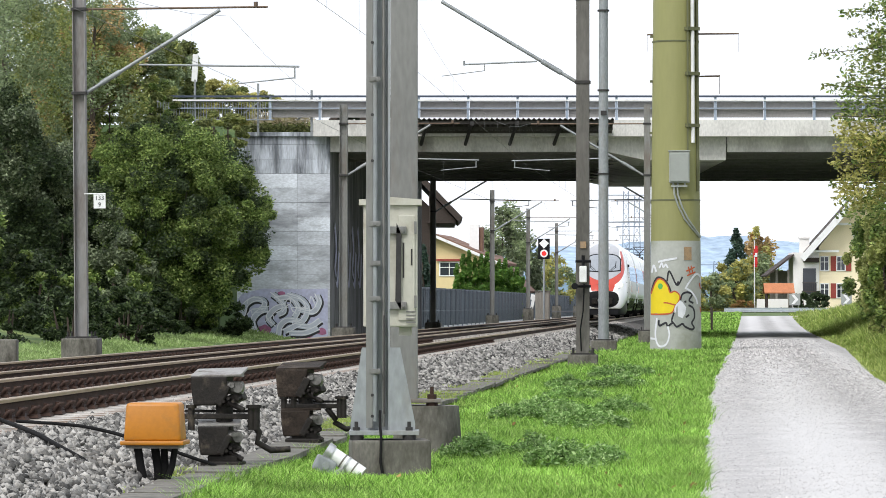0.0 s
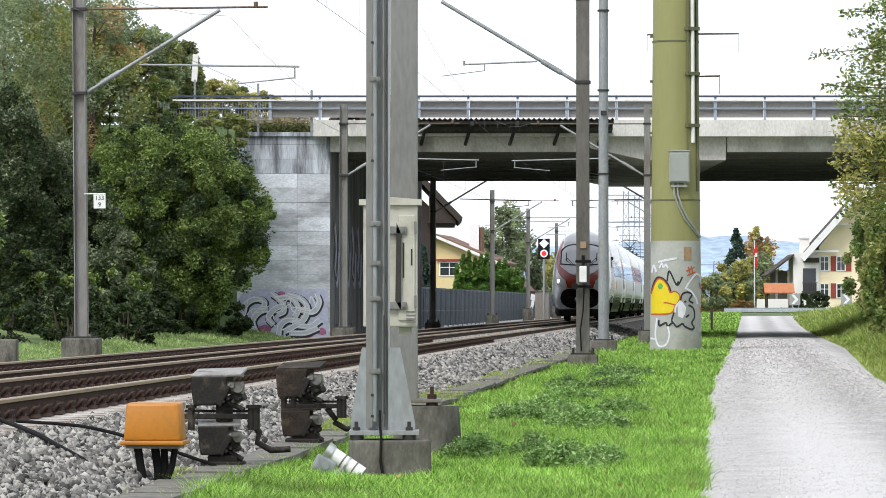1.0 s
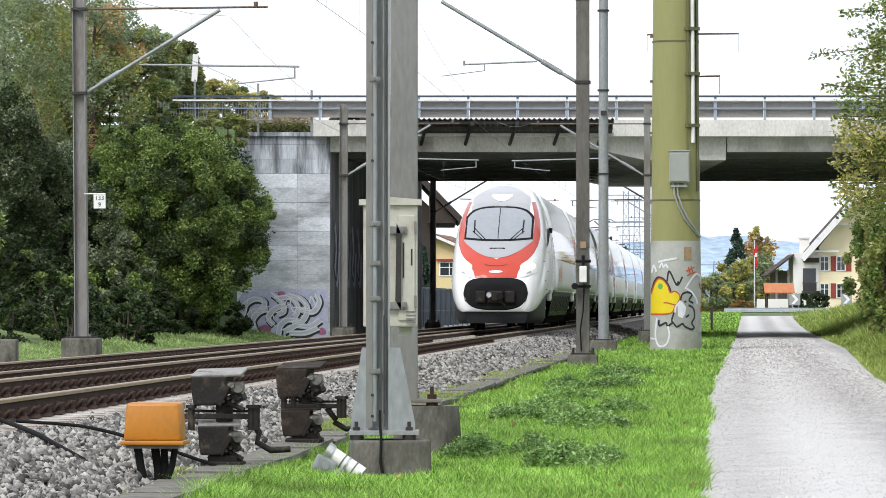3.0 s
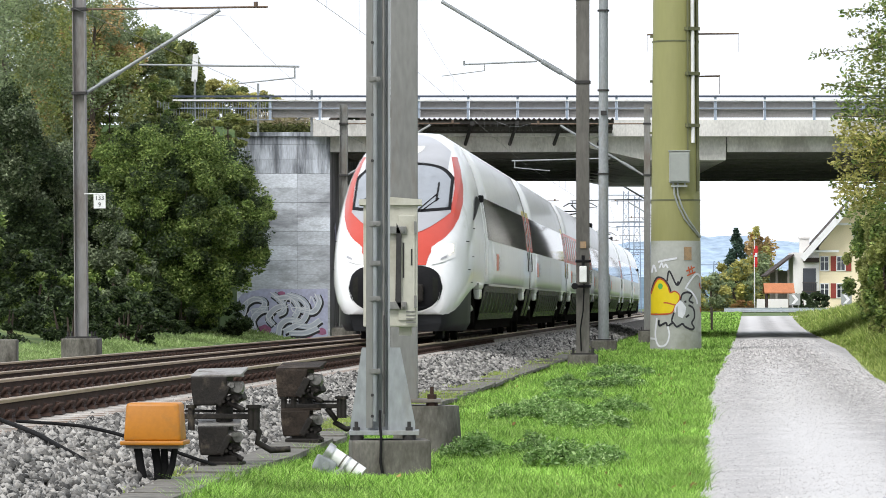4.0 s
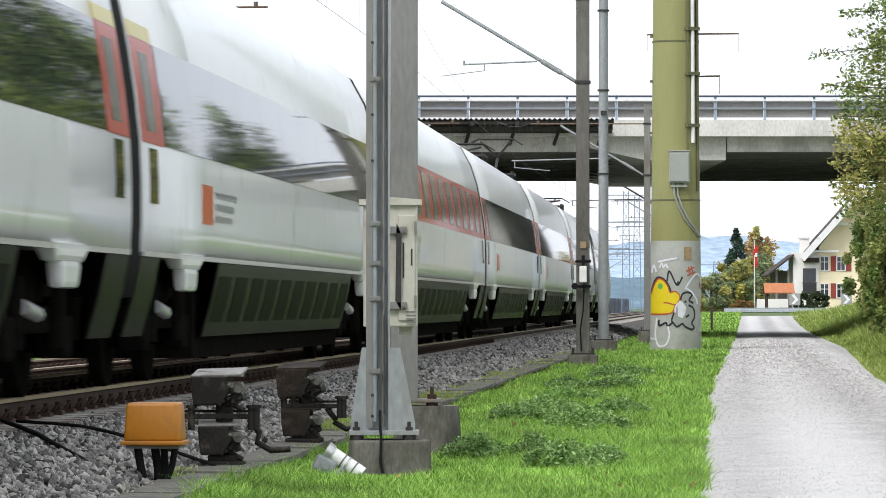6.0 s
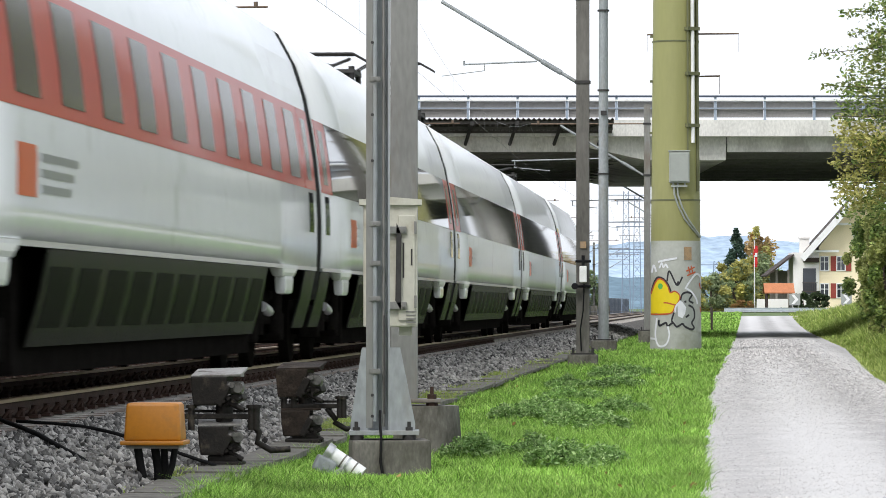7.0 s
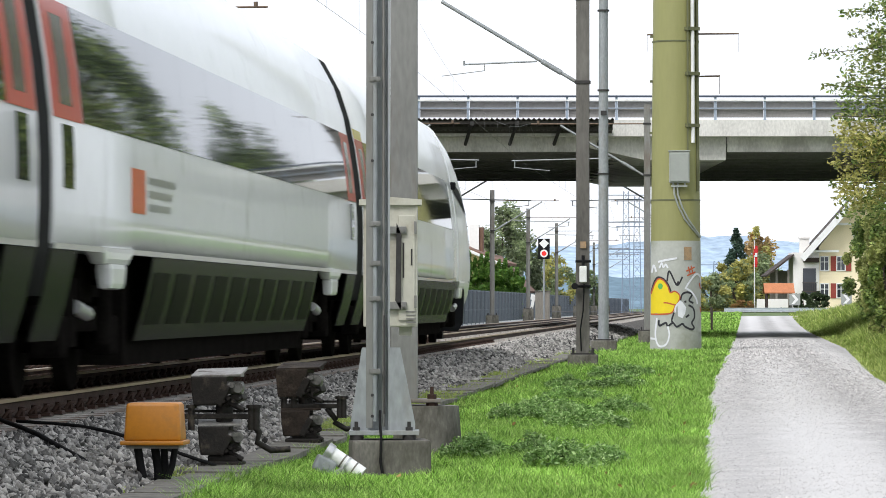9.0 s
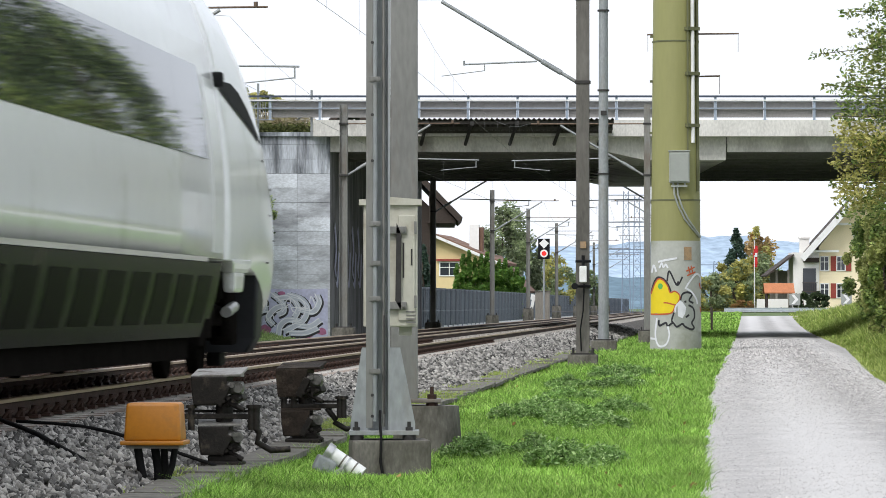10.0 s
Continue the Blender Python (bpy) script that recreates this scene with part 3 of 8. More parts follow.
def make_trough():
    t = thing("cable_trough", track_frame(0), "weathered concrete cable trough with flat lids beside the ballast", "cable trough", kind="structure")
    bm = bmesh.new()
    prism(bm, [(-0.2, 0), (0.2, 0), (0.2, 0.045), (-0.2, 0.045)], "y", 0, 0.985)
    me = link("trough_lid", bm, "concrete_base")
    rng = random.Random(3)
    for i in range(90):
        ob = new("trough_lid", me)
        ob.parent = t
        ob.matrix_basis = pose(2.78 + rng.uniform(-0.02, 0.02), 24 + i, 0.075 + rng.uniform(-0.012, 0.012), rng.uniform(-0.6, 0.6), rng.uniform(-1, 1), rng.uniform(-0.8, 0.8))


make_trough()


# ---- bridge ----
BY = 156.0


def make_bridge():
    t = thing("road_bridge", pose(0, 0, 0), "grey concrete road bridge with a steel railing over the railway", "bridge", kind="structure")
    bm = bmesh.new()
    box(bm, (20.5, BY + 17.5, 8.03), (50.9, 36.6, 0.54))
    part("deck_slab", bm, "concrete", t, "pale stained concrete deck edge")
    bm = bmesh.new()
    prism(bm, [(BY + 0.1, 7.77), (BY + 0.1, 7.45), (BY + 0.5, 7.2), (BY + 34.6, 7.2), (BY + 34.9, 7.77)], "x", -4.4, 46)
    part("girder", bm, "concrete_dark", t, "concrete girder with the underside's shade in its colour")
    bm = bmesh.new()
    box(bm, (0.63, BY + 0.02, 7.475), (9.9, 0.14, 0.575), bevel=0.01)
    part("fascia_beam", bm, "concrete", t, "stained pale concrete edge beam")
    bm = bmesh.new()
    box(bm, (28.45, BY + 0.02, 7.475), (35.1, 0.14, 0.575), bevel=0.01)
    part("fascia_beam", bm, "concrete", t, "stained pale concrete edge beam")
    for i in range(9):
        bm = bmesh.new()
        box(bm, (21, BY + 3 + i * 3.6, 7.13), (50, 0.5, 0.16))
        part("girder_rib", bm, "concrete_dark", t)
    bm = bmesh.new()
    prism(bm, [(5.6, 7.35), (7.75, 6.88), (10.85, 6.88), (10.85, 7.76), (5.6, 7.76)], "y", BY - 0.06, BY + 35.1)
    part("crosshead", bm, "concrete", t, "deep concrete crosshead over the pier")
    for y, x in ((BY + 2, 9.05), (BY + 17, 9.85), (BY + 32, 10.7)):
        bm = bmesh.new()
        tube(bm, (x, y, -0.3), (x, y, 6.9), 0.62, seg=20)
        part("pier", bm, "concrete", t)
    # edge strip under the railing
    bm = bmesh.new()
    box(bm, (20.5, BY - 0.62, 8.33), (50.9, 0.34, 0.10))
    part("edge_strip", bm, "concrete", t)
    # railing
    rail_posts(t)


def rail_posts(t):
    bm = bmesh.new()
    box(bm, (0, 0, 0.47), (0.09, 0.07, 0.94))
    box(bm, (0, 0, 0.01), (0.2, 0.16, 0.02))
    post = link("railing_post", bm, "blue_rail")
    bmp = bmesh.new()
    box(bmp, (0, 0, 0.42), (1.78, 0.03, 0.62))
    box(bmp, (0, -0.03, 0.42), (1.80, 0.05, 0.05))
    panel = link("railing_panel", bmp, "barrier")
    x = -6.6
    for i in range(24):
        for me, nm, dx, dy in ((post, "railing_post", 0, 0), (panel, "railing_panel", 0.95, 0.12)):
            ob = new(nm, me)
            ob.parent = t
            ob.location = (x + dx, BY - 0.6 + dy, 8.38)
        x += 1.89
    for z, s, mat, nm in ((9.29, 0.075, "dark_blue", "handrail"), (9.14, 0.06, "white_paint", "rail_bar"), (8.84, 0.035, "blue_rail", "middle_rail")):
        bm = bmesh.new()
        box(bm, (14, BY - 0.64, z), (49, 0.10, s))
        part(nm, bm, mat, t)
    # open railing with upright bars on the approach
    bm = bmesh.new()
    for i in range(42):
        box(bm, (-10.9 + i * 0.103, BY - 0.6, 8.78), (0.025, 0.025, 0.8))
    for z in (8.4, 9.1):
        box(bm, (-8.7, BY - 0.6, z), (4.5, 0.05, 0.05))
    part("barred_railing", bm, "galv", t, "blue-grey railing with upright bars")


make_bridge()


def make_shield():
    """The sheet shield over the wires, hung on brackets from the bridge's edge."""
    t = thing("wire_shield", pose(0, 0, 0), "dark corrugated sheet shield on brackets at the bridge edge", "shield")
    bm = bmesh.new()
    x0, x1, n = -0.95, 6.45, 150
    rows = []
    for i in range(n + 1):
        x = x0 + (x1 - x0) * i / n
        dz = 0.035 * math.sin(i * math.pi / 2 + 0.4)
        rows.append([bm.verts.new((x, y, z + dz + e)) for y, z, e in ((BY - 2.7, 8.34, 0), (BY - 0.5, 7.98, 0), (BY - 0.5, 7.98, -0.012), (BY - 2.7, 8.34, -0.012))])
    for a, b in zip(rows[:-1], rows[1:]):
        for i in range(4):
            bm.faces.new((a[i], a[(i + 1) % 4], b[(i + 1) % 4], b[i]))
    part("sheet", bm, "corrugated", t)
    for z, y in ((8.22, BY - 2.4), (8.05, BY - 1.5), (7.95, BY - 0.8)):
        bm = bmesh.new()
        box(bm, (2.75, y, z - 0.02), (7.4, 0.1, 0.12))
        part("purlin", bm, "corrugated", t)
    for i in range(5):
        x = -0.6 + i * 1.7
        bm = bmesh.new()
        tube(bm, (x, BY - 2.5, 8.22), (x - 0.25, BY + 0.08, 7.45), 0.07, seg=6)
        box(bm, (x, BY - 2.55, 8.18), (0.14, 0.2, 0.18))
        part("bracket", bm, "dark_steel", t)


make_shield()


def make_abutment():
    t = thing("abutment", pose(0, 0, 0), "grey weathered concrete abutment with board-marked lifts and spray paint", "bridge abutment", kind="structure")
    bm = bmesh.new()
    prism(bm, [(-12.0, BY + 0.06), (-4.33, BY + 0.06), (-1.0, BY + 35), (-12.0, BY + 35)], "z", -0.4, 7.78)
    part("core", bm, "concrete_side", t, "streaked side wall with shade put into its dark colour")
    # cast lifts, each a slab of its own on the face
    rng = random.Random(8)
    z, i = -0.3, 0
    while z < 7.7:
        h = min(0.555, 7.78 - z)
        for x0, x1 in ((-8.2, -5.59), (-5.59, -4.33)):
            bm = bmesh.new()
            box(bm, ((x0 + x1) / 2, BY + 0.02 + rng.uniform(-0.006, 0.006), z + h / 2), (x1 - x0 - 0.008, 0.09, h - 0.009), bevel=0.004)
            part("wall_lift", bm, "concrete_streaked" if z > 6.3 else "concrete_old", t)
        z += 0.555
    bm = bmesh.new()
    box(bm, (-6.3, BY + 0.1, 7.86), (4.2, 0.5, 0.16), bevel=0.02)
    part("coping", bm, "concrete_streaked", t)


make_abutment()


def make_embankment():
    bm = bmesh.new()
    prism(bm, [(BY - 14, -0.5), (BY - 2, 7.7), (BY + 0.4, 8.25), (BY + 36, 8.25), (BY + 50, -0.5)], "x", -80, -7.9)
    tagged(part("embankment", bm, "grass_soil"), "overgrown earth embankment carrying the road to the bridge", "embankment", kind="structure")


make_embankment()


def make_bridge_bits():
    """Thin posts and a marker board on the wing wall and the bridge approach."""
    for x, z0, z1 in ((-7.08, 7.8, 9.8), (-5.03, 7.8, 9.55)):
        t = thing("fence_mast", pose(x, BY - 0.3, 0), "thin pale steel post on the wing wall", "post", "posts on the wing wall")
        bm = bmesh.new()
        box(bm, (0, 0, (z0 + z1) / 2), (0.09, 0.09, z1 - z0))
        part("post", bm, "galv", t)
        bm = bmesh.new()
        tube(bm, (0, 0, z1 - 0.75), (-0.55, 0, z1 - 1.15), 0.03, seg=6)
        part("stay", bm, "galv", t)
    t = thing("marker_board", pose(-9.5, BY - 0.3, 0), "narrow white marker board on a thin pole", "marker board")
    bm = bmesh.new()
    tube(bm, (0, 0, 7.6), (0, 0, 9.95), 0.045, seg=8)
    part("pole", bm, "galv", t)
    bm = bmesh.new()
    box(bm, (0, 0, 10.4), (0.22, 0.05, 1.05), (0, 3, 0), bevel=0.01)
    part("board", bm, "white_paint", t)


make_bridge_bits()


# ---- train ----
# Cross-section, half: (x, height over the rail).
SECTION = [(1.22, 0.42), (1.33, 0.80), (1.405, 1.19), (1.415, 1.45), (1.415, 1.80), (1.40, 2.14), (1.355, 2.55), (1.295, 2.94), (1.22, 3.32),
           (1.09, 3.72), (0.87, 4.12), (0.50, 4.36), (0.0, 4.42)]
SEC_Z = [p[1] for p in SECTION]
SEC_X = [p[0] for p in SECTION]


def half_width(z):
    return float(np.interp(z, SEC_Z, SEC_X))


def skin(bm, y0, y1, z0, z1, side, out=0.0, ny=1, thick=0.0):
    """A patch of the car's side between two heights, set proud by out."""
    zs = [z0] + [z for z in SEC_Z if z0 + 0.01 < z < z1 - 0.01] + [z1]
    rows = []
    for j in range(ny + 1):
        y = y0 + (y1 - y0) * j / ny
        rows.append([bm.verts.new((side * (half_width(z) + out), y, z)) for z in zs])
    inner = []
    for j in (0, ny):
        y = y0 + (y1 - y0) * j / ny
        inner.append([bm.verts.new((side * (half_width(z) - 0.02), y, z)) for z in zs])
    for a, b in zip(rows[:-1], rows[1:]):
        for i in range(len(zs) - 1):
            bm.faces.new((a[i], b[i], b[i + 1], a[i + 1])).smooth = True
    for o, w in ((rows[0], inner[0]), (rows[-1], inner[1])):
        o = [bm.verts.new(v.co) for v in o]
        for i in range(len(zs) - 1):
            bm.faces.new((o[i], o[i + 1], w[i + 1], w[i]))
    bmesh.ops.recalc_face_normals(bm, faces=bm.faces[:])
    return bm


def hull(bm, y0, y1, zmin=1.19, scale=1.0, ny=6):
    """Closed body shell from y0 to y1."""
    pts = [(x, z) for x, z in SECTION if z >= zmin - 0.01]
    ring = [(x * scale, z) for x, z in pts] + [(-x * scale, z) for x, z in pts[-2::-1]]
    rows = [[bm.verts.new((x, y0 + (y1 - y0) * j / ny, z)) for x, z in ring] for j in range(ny + 1)]
    for a, b in zip(rows[:-1], rows[1:]):
        for i in range(len(ring)):
            f = bm.faces.new((a[i], a[(i + 1) % len(ring)], b[(i + 1) % len(ring)], b[i]))
            f.smooth = i != len(ring) - 1
    bm.faces.new(rows[0][::-1])
    bm.faces.new(rows[-1])
    bmesh.ops.recalc_face_normals(bm, faces=bm.faces[:])
    return bm


def make_bogie(parent, y):
    """Two wheelsets in a frame, under a car."""
    bm = bmesh.new()
    for s in (-1, 1):
        box(bm, (s * 1.0, y, 0.62), (0.18, 3.1, 0.22), bevel=0.03)
        box(bm, (s * 1.02, y, 0.95), (0.25, 0.6, 0.4), bevel=0.03)
        for d in (-1.35, 1.35):
            box(bm, (s * 1.05, y + d, 0.48), (0.26, 0.36, 0.34), bevel=0.04)
            tube(bm, (s * 1.12, y + d * 0.72, 0.4), (s * 1.12, y + d * 0.72, 0.95), 0.09, seg=8)
        box(bm, (s * 1.05, y + 0.5, 0.85), (0.12, 1.5, 0.1))
    box(bm, (0, y, 0.65), (2.0, 0.5, 0.3))
    for d in (-0.7, 0.7):
        box(bm, (0, y + d, 0.55), (1.3, 0.5, 0.55), bevel=0.04)
    bog = part("bogie", bm, "bogie", parent, "dark dirty bogie")
    for d in (-1.35, 1.35):
        bm = bmesh.new()
        tube(bm, (-1.0, y + d, 0.445), (1.0, y + d, 0.445), 0.09, seg=8)
        for s in (-1, 1):
            tube(bm, (s * 0.68, y + d, 0.445), (s * 0.81, y + d, 0.445), 0.445, seg=20)
        part("wheelset", bm, "bogie", bog)
    for s in (-1, 1):
        bm = bmesh.new()
        tube(bm, (s * 1.2, y - 1.0, 0.72), (s * 1.2, y - 0.35, 0.66), 0.06, seg=8)
        part("damper", bm, "alu", bog)
    return bog


def sides(name, mat, parent, y0, y1, z0, z1, out=0.006, label=""):
    for s in (-1, 1):
        part(name, skin(bmesh.new(), y0, y1, z0, z1, s, out), mat, parent, label)


def dress_side(c, y0, y1, ends, restaurant=False, first=False):
    """Window band, doors, skirts, marks on a car from y0 to y1; ends: which ends meet another car."""
    a, b = y0, y1
    top = 3.12 if restaurant else 3.06
    if ends[0]:
        sides("door_panel", "red_train", c, y0 + 0.05, y0 + 1.45, 2.14, top, 0.006, "red painted door panel")
        sides("door_window", "train_glass", c, y0 + 0.45, y0 + 0.95, 1.62, 2.10, 0.008)
        sides("door_glass", "red_glass", c, y0 + 0.42, y0 + 0.98, 2.25, top - 0.12, 0.009)
        if first:
            sides("class_stripe", "yellow_train", c, y0 + 0.05, y0 + 1.45, 3.063, 3.20, 0.008, "yellow first-class stripe")
        a = y0 + 1.5
    if ends[1]:
        sides("door_panel", "red_train", c, y1 - 1.25, y1 - 0.05, 2.14, top, 0.006, "red painted door panel")
        sides("door_window", "train_glass", c, y1 - 0.9, y1 - 0.45, 1.62, 2.10, 0.008)
        sides("door_glass", "red_glass", c, y1 - 0.95, y1 - 0.45, 2.25, top - 0.12, 0.009)
        if first:
            sides("class_stripe", "yellow_train", c, y1 - 1.25, y1 - 0.05, 3.063, 3.20, 0.008, "yellow first-class stripe")
        b = y1 - 1.3
    if restaurant:
        sides("red_band", "red_train", c, a, b, 2.14, 3.12, 0.005, "red painted window band")
        n = 11
        for i in range(n):
            w = (b - a) / n
            sides("window_pane", "red_glass", c, a + i * w + 0.5, a + (i + 1) * w - 0.5, 2.24, 3.03, 0.012)
    else:
        n = max(1, round((b - a) / 2.1))
        w = (b - a) / n
        for i in range(n):
            sides("window_pane", "train_glass", c, a + i * w + 0.004, a + (i + 1) * w - 0.004, 2.15, 3.06, 0.008)
    # sill moulding and skirts
    sides("sill_strip", "grey_train", c, y0 + 0.05, y1 - 0.05, 1.155, 1.20, 0.012)


def make_skirts(c, spans):
    for y0, y1 in spans:
        n = max(1, round((y1 - y0) / 1.5))
        w = (y1 - y0) / n
        sides("skirt", "skirt", c, y0, y1, 0.42, 1.15, 0.0, "grey lower skirt panel")
        for i in range(n):
            sides("skirt_hatch", "hatch", c, y0 + i * w + 0.22, y0 + (i + 1) * w - 0.22, 0.56, 1.02, 0.006)


def fairings(c, y):
    """White damper covers that hang beside a bogie."""
    for s in (-1, 1):
        bm = bmesh.new()
        box(bm, (s * 1.335, y, 1.135), (0.13, 1.3, 0.15), bevel=0.05, taper=1.45)
        part("damper_cover", bm, "white_train", c)
        bm = bmesh.new()
        box(bm, (s * 1.33, y + 0.1, 0.97), (0.12, 0.75, 0.22), bevel=0.05, taper=1.2)
        part("damper_cover", bm, "white_train", c)


def make_roof_gear(c, ys):
    for y in ys:
        bm = bmesh.new()
        box(bm, (0, y, 4.41), (0.7, 2.6, 0.08), bevel=0.03)
        part("roof_unit", bm, "grey_train", c)


def pantograph(c, y, up):
    t = bmesh.new()
    box(t, (0, y, 4.48), (1.1, 1.4, 0.06))
    for sx in (-0.5, 0.5):
        for sy in (-0.6, 0.6):
            tube(t, (sx, y + sy, 4.3), (sx, y + sy, 4.56), 0.05, seg=8)
    frame_part = part("pantograph_base", t, "dark_steel", c, "dark steel pantograph base")
    h = 5.50 if up else 4.78
    ky = y + (1.1 if up else 1.4)
    kz = 5.02 if up else 4.68
    bm = bmesh.new()
    tube(bm, (0, y - 0.4, 4.5), (0, ky, kz), 0.05, 0.04)
    for s in (-1, 1):
        tube(bm, (0.0, ky, kz), (s * 0.42, y - 0.1, h - 0.08), 0.03)
    part("arm", bm, "dark_steel", frame_part)
    bm = bmesh.new()
    for d in (-0.2, 0.2):
        tube(bm, (-0.5, y - 0.1 + d, h), (0.5, y - 0.1 + d, h), 0.022)
        for s in (-1, 1):
            tube(bm, (s * 0.5, y - 0.1 + d, h), (s * 0.78, y - 0.1 + d, h - 0.16), 0.018)
    part("collector_head", bm, "dark_steel", frame_part)


def marks(c, y, both=(-1, 1), way=1):
    """A plain orange square and text bars on the side, the bars behind it (way 1) or before it (-1)."""
    for s in both:
        part("emblem", skin(bmesh.new(), y, y + 0.80, 1.51, 1.89, s, 0.006), "emblem_orange", c, "plain orange-red square mark")
        bm = bmesh.new()
        for k, w in ((0, 1.74), (1, 1.52), (2, 1.38)):
            a = y + 1.0 if way > 0 else y - 0.2 - w
            skin(bm, a, a + w, 1.78 - k * 0.115, 1.84 - k * 0.115, s, 0.006)
        part("text_bar", bm, "grey_train", c)


M["apron"] = material("apron_grey_paint", (0.024, 0.025, 0.027), 0.5, spread=0.12, bump=0, spec=0.1)
M["emblem_orange"] = material("orange_red_mark", (0.60, 0.11, 0.02), 0.35, spread=0.05, bump=0)

# nose: stations (distance from the tip, bottom, top, half-width share)
NOSE_D = [0.0, 0.05, 0.14, 0.35, 0.7, 1.15, 1.7, 2.4, 3.2, 4.2, 5.4, 6.6]
NOSE_TOP = [1.36, 1.52, 1.68, 1.95, 2.24, 2.53, 2.90, 3.34, 3.76, 4.10, 4.34, 4.42]
NOSE_BOT = [0.74, 0.57, 0.55, 0.57, 0.64, 0.74, 0.86, 0.98, 1.08, 1.15, 1.18, 1.19]
NOSE_W = [0.52, 0.66, 0.735, 0.815, 0.885, 0.935, 0.968, 0.988, 0.998, 1.0, 1.0, 1.0]
FRONT = [(0.90, 0.0), (0.97, 0.10), (1.0, 0.22), (1.0, 0.36), (0.985, 0.48), (0.95, 0.60), (0.90, 0.70), (0.82, 0.80), (0.70, 0.88), (0.52, 0.945), (0.28, 0.985), (0.0, 1.0)]


def nose_half(d, z):
    b, t = np.interp(d, NOSE_D, NOSE_BOT), np.interp(d, NOSE_D, NOSE_TOP)
    if z <= b or z >= t:
        return -1.0
    s = (z - b) / (t - b)
    w = np.interp(d, NOSE_D, NOSE_W)
    k = min(1.0, d / 5.5)
    egg = np.interp(s, [p[1] for p in FRONT], [p[0] for p in FRONT]) * 1.415
    full = half_width(z)
    return w * (egg * (1 - k) + full * k)


def nose_depth(x, z):
    """Distance behind the tip at which the nose's skin shows at (x, z) seen from ahead."""
    hi = 0.0
    while hi < 6.6 and nose_half(hi, z) < abs(x):
        hi += 0.12
    lo = max(0.0, hi - 0.12)
    for _ in range(14):
        mid = (lo + hi) / 2
        if nose_half(mid, z) >= abs(x):
            hi = mid
        else:
            lo = mid
    return hi


def nose_shell(bm):
    n = 22
    rows = []
    ds = [0.0, 0.02, 0.05, 0.09, 0.14, 0.22, 0.35, 0.52, 0.7, 0.92, 1.15, 1.42, 1.7, 2.05, 2.4, 2.8, 3.2, 3.7, 4.2, 4.8, 5.4, 6.0, 6.6]
    for d in ds:
        b, t = np.interp(d, NOSE_D, NOSE_BOT), np.interp(d, NOSE_D, NOSE_TOP)
        ring = []
        for i in range(n + 1):
            z = b + (t - b) * (0.5 - 0.5 * math.cos(math.pi * i / n))
            w = nose_half(d, min(max(z, b + 0.002), t - 0.002))
            if i == n:
                w = 0.0
            ring.append((w, z))
        full = [(x, z) for x, z in ring] + [(-x, z) for x, z in ring[-2::-1]]
        rows.append([bm.verts.new((x, d, z)) for x, z in full])
    for a, b in zip(rows[:-1], rows[1:]):
        for i in range(len(a)):
            f = bm.faces.new((a[i], a[(i + 1) % len(a)], b[(i + 1) % len(a)], b[i]))
            f.smooth = True
    bm.faces.new(rows[0][::-1])
    bm.faces.new(rows[-1])
    bmesh.ops.recalc_face_normals(bm, faces=bm.faces[:])
    return bm


def decal(bm, columns, out=0.012, rows=14):
    """A patch on the nose: columns of (x, low z, high z) seen from ahead."""
    grid = []
    for x, z0, z1 in columns:
        col = []
        for j in range(rows + 1):
            z = z0 + (z1 - z0) * j / rows
            col.append(bm.verts.new((x * 1.0, nose_depth(x, z) - out, z + out * 0.3)))
        grid.append(col)
    for a, b in zip(grid[:-1], grid[1:]):
        for j in range(rows):
            bm.faces.new((a[j], b[j], b[j + 1], a[j + 1])).smooth = True
    bmesh.ops.recalc_face_normals(bm, faces=bm.faces[:])
    for f in bm.faces:
        if f.normal.y > 0:
            f.normal_flip()
    return bm


def cols(half, n, low, high):
    return [(-half + 2 * half * i / n, low(-1 + 2 * i / n), high(-1 + 2 * i / n)) for i in range(n + 1)]


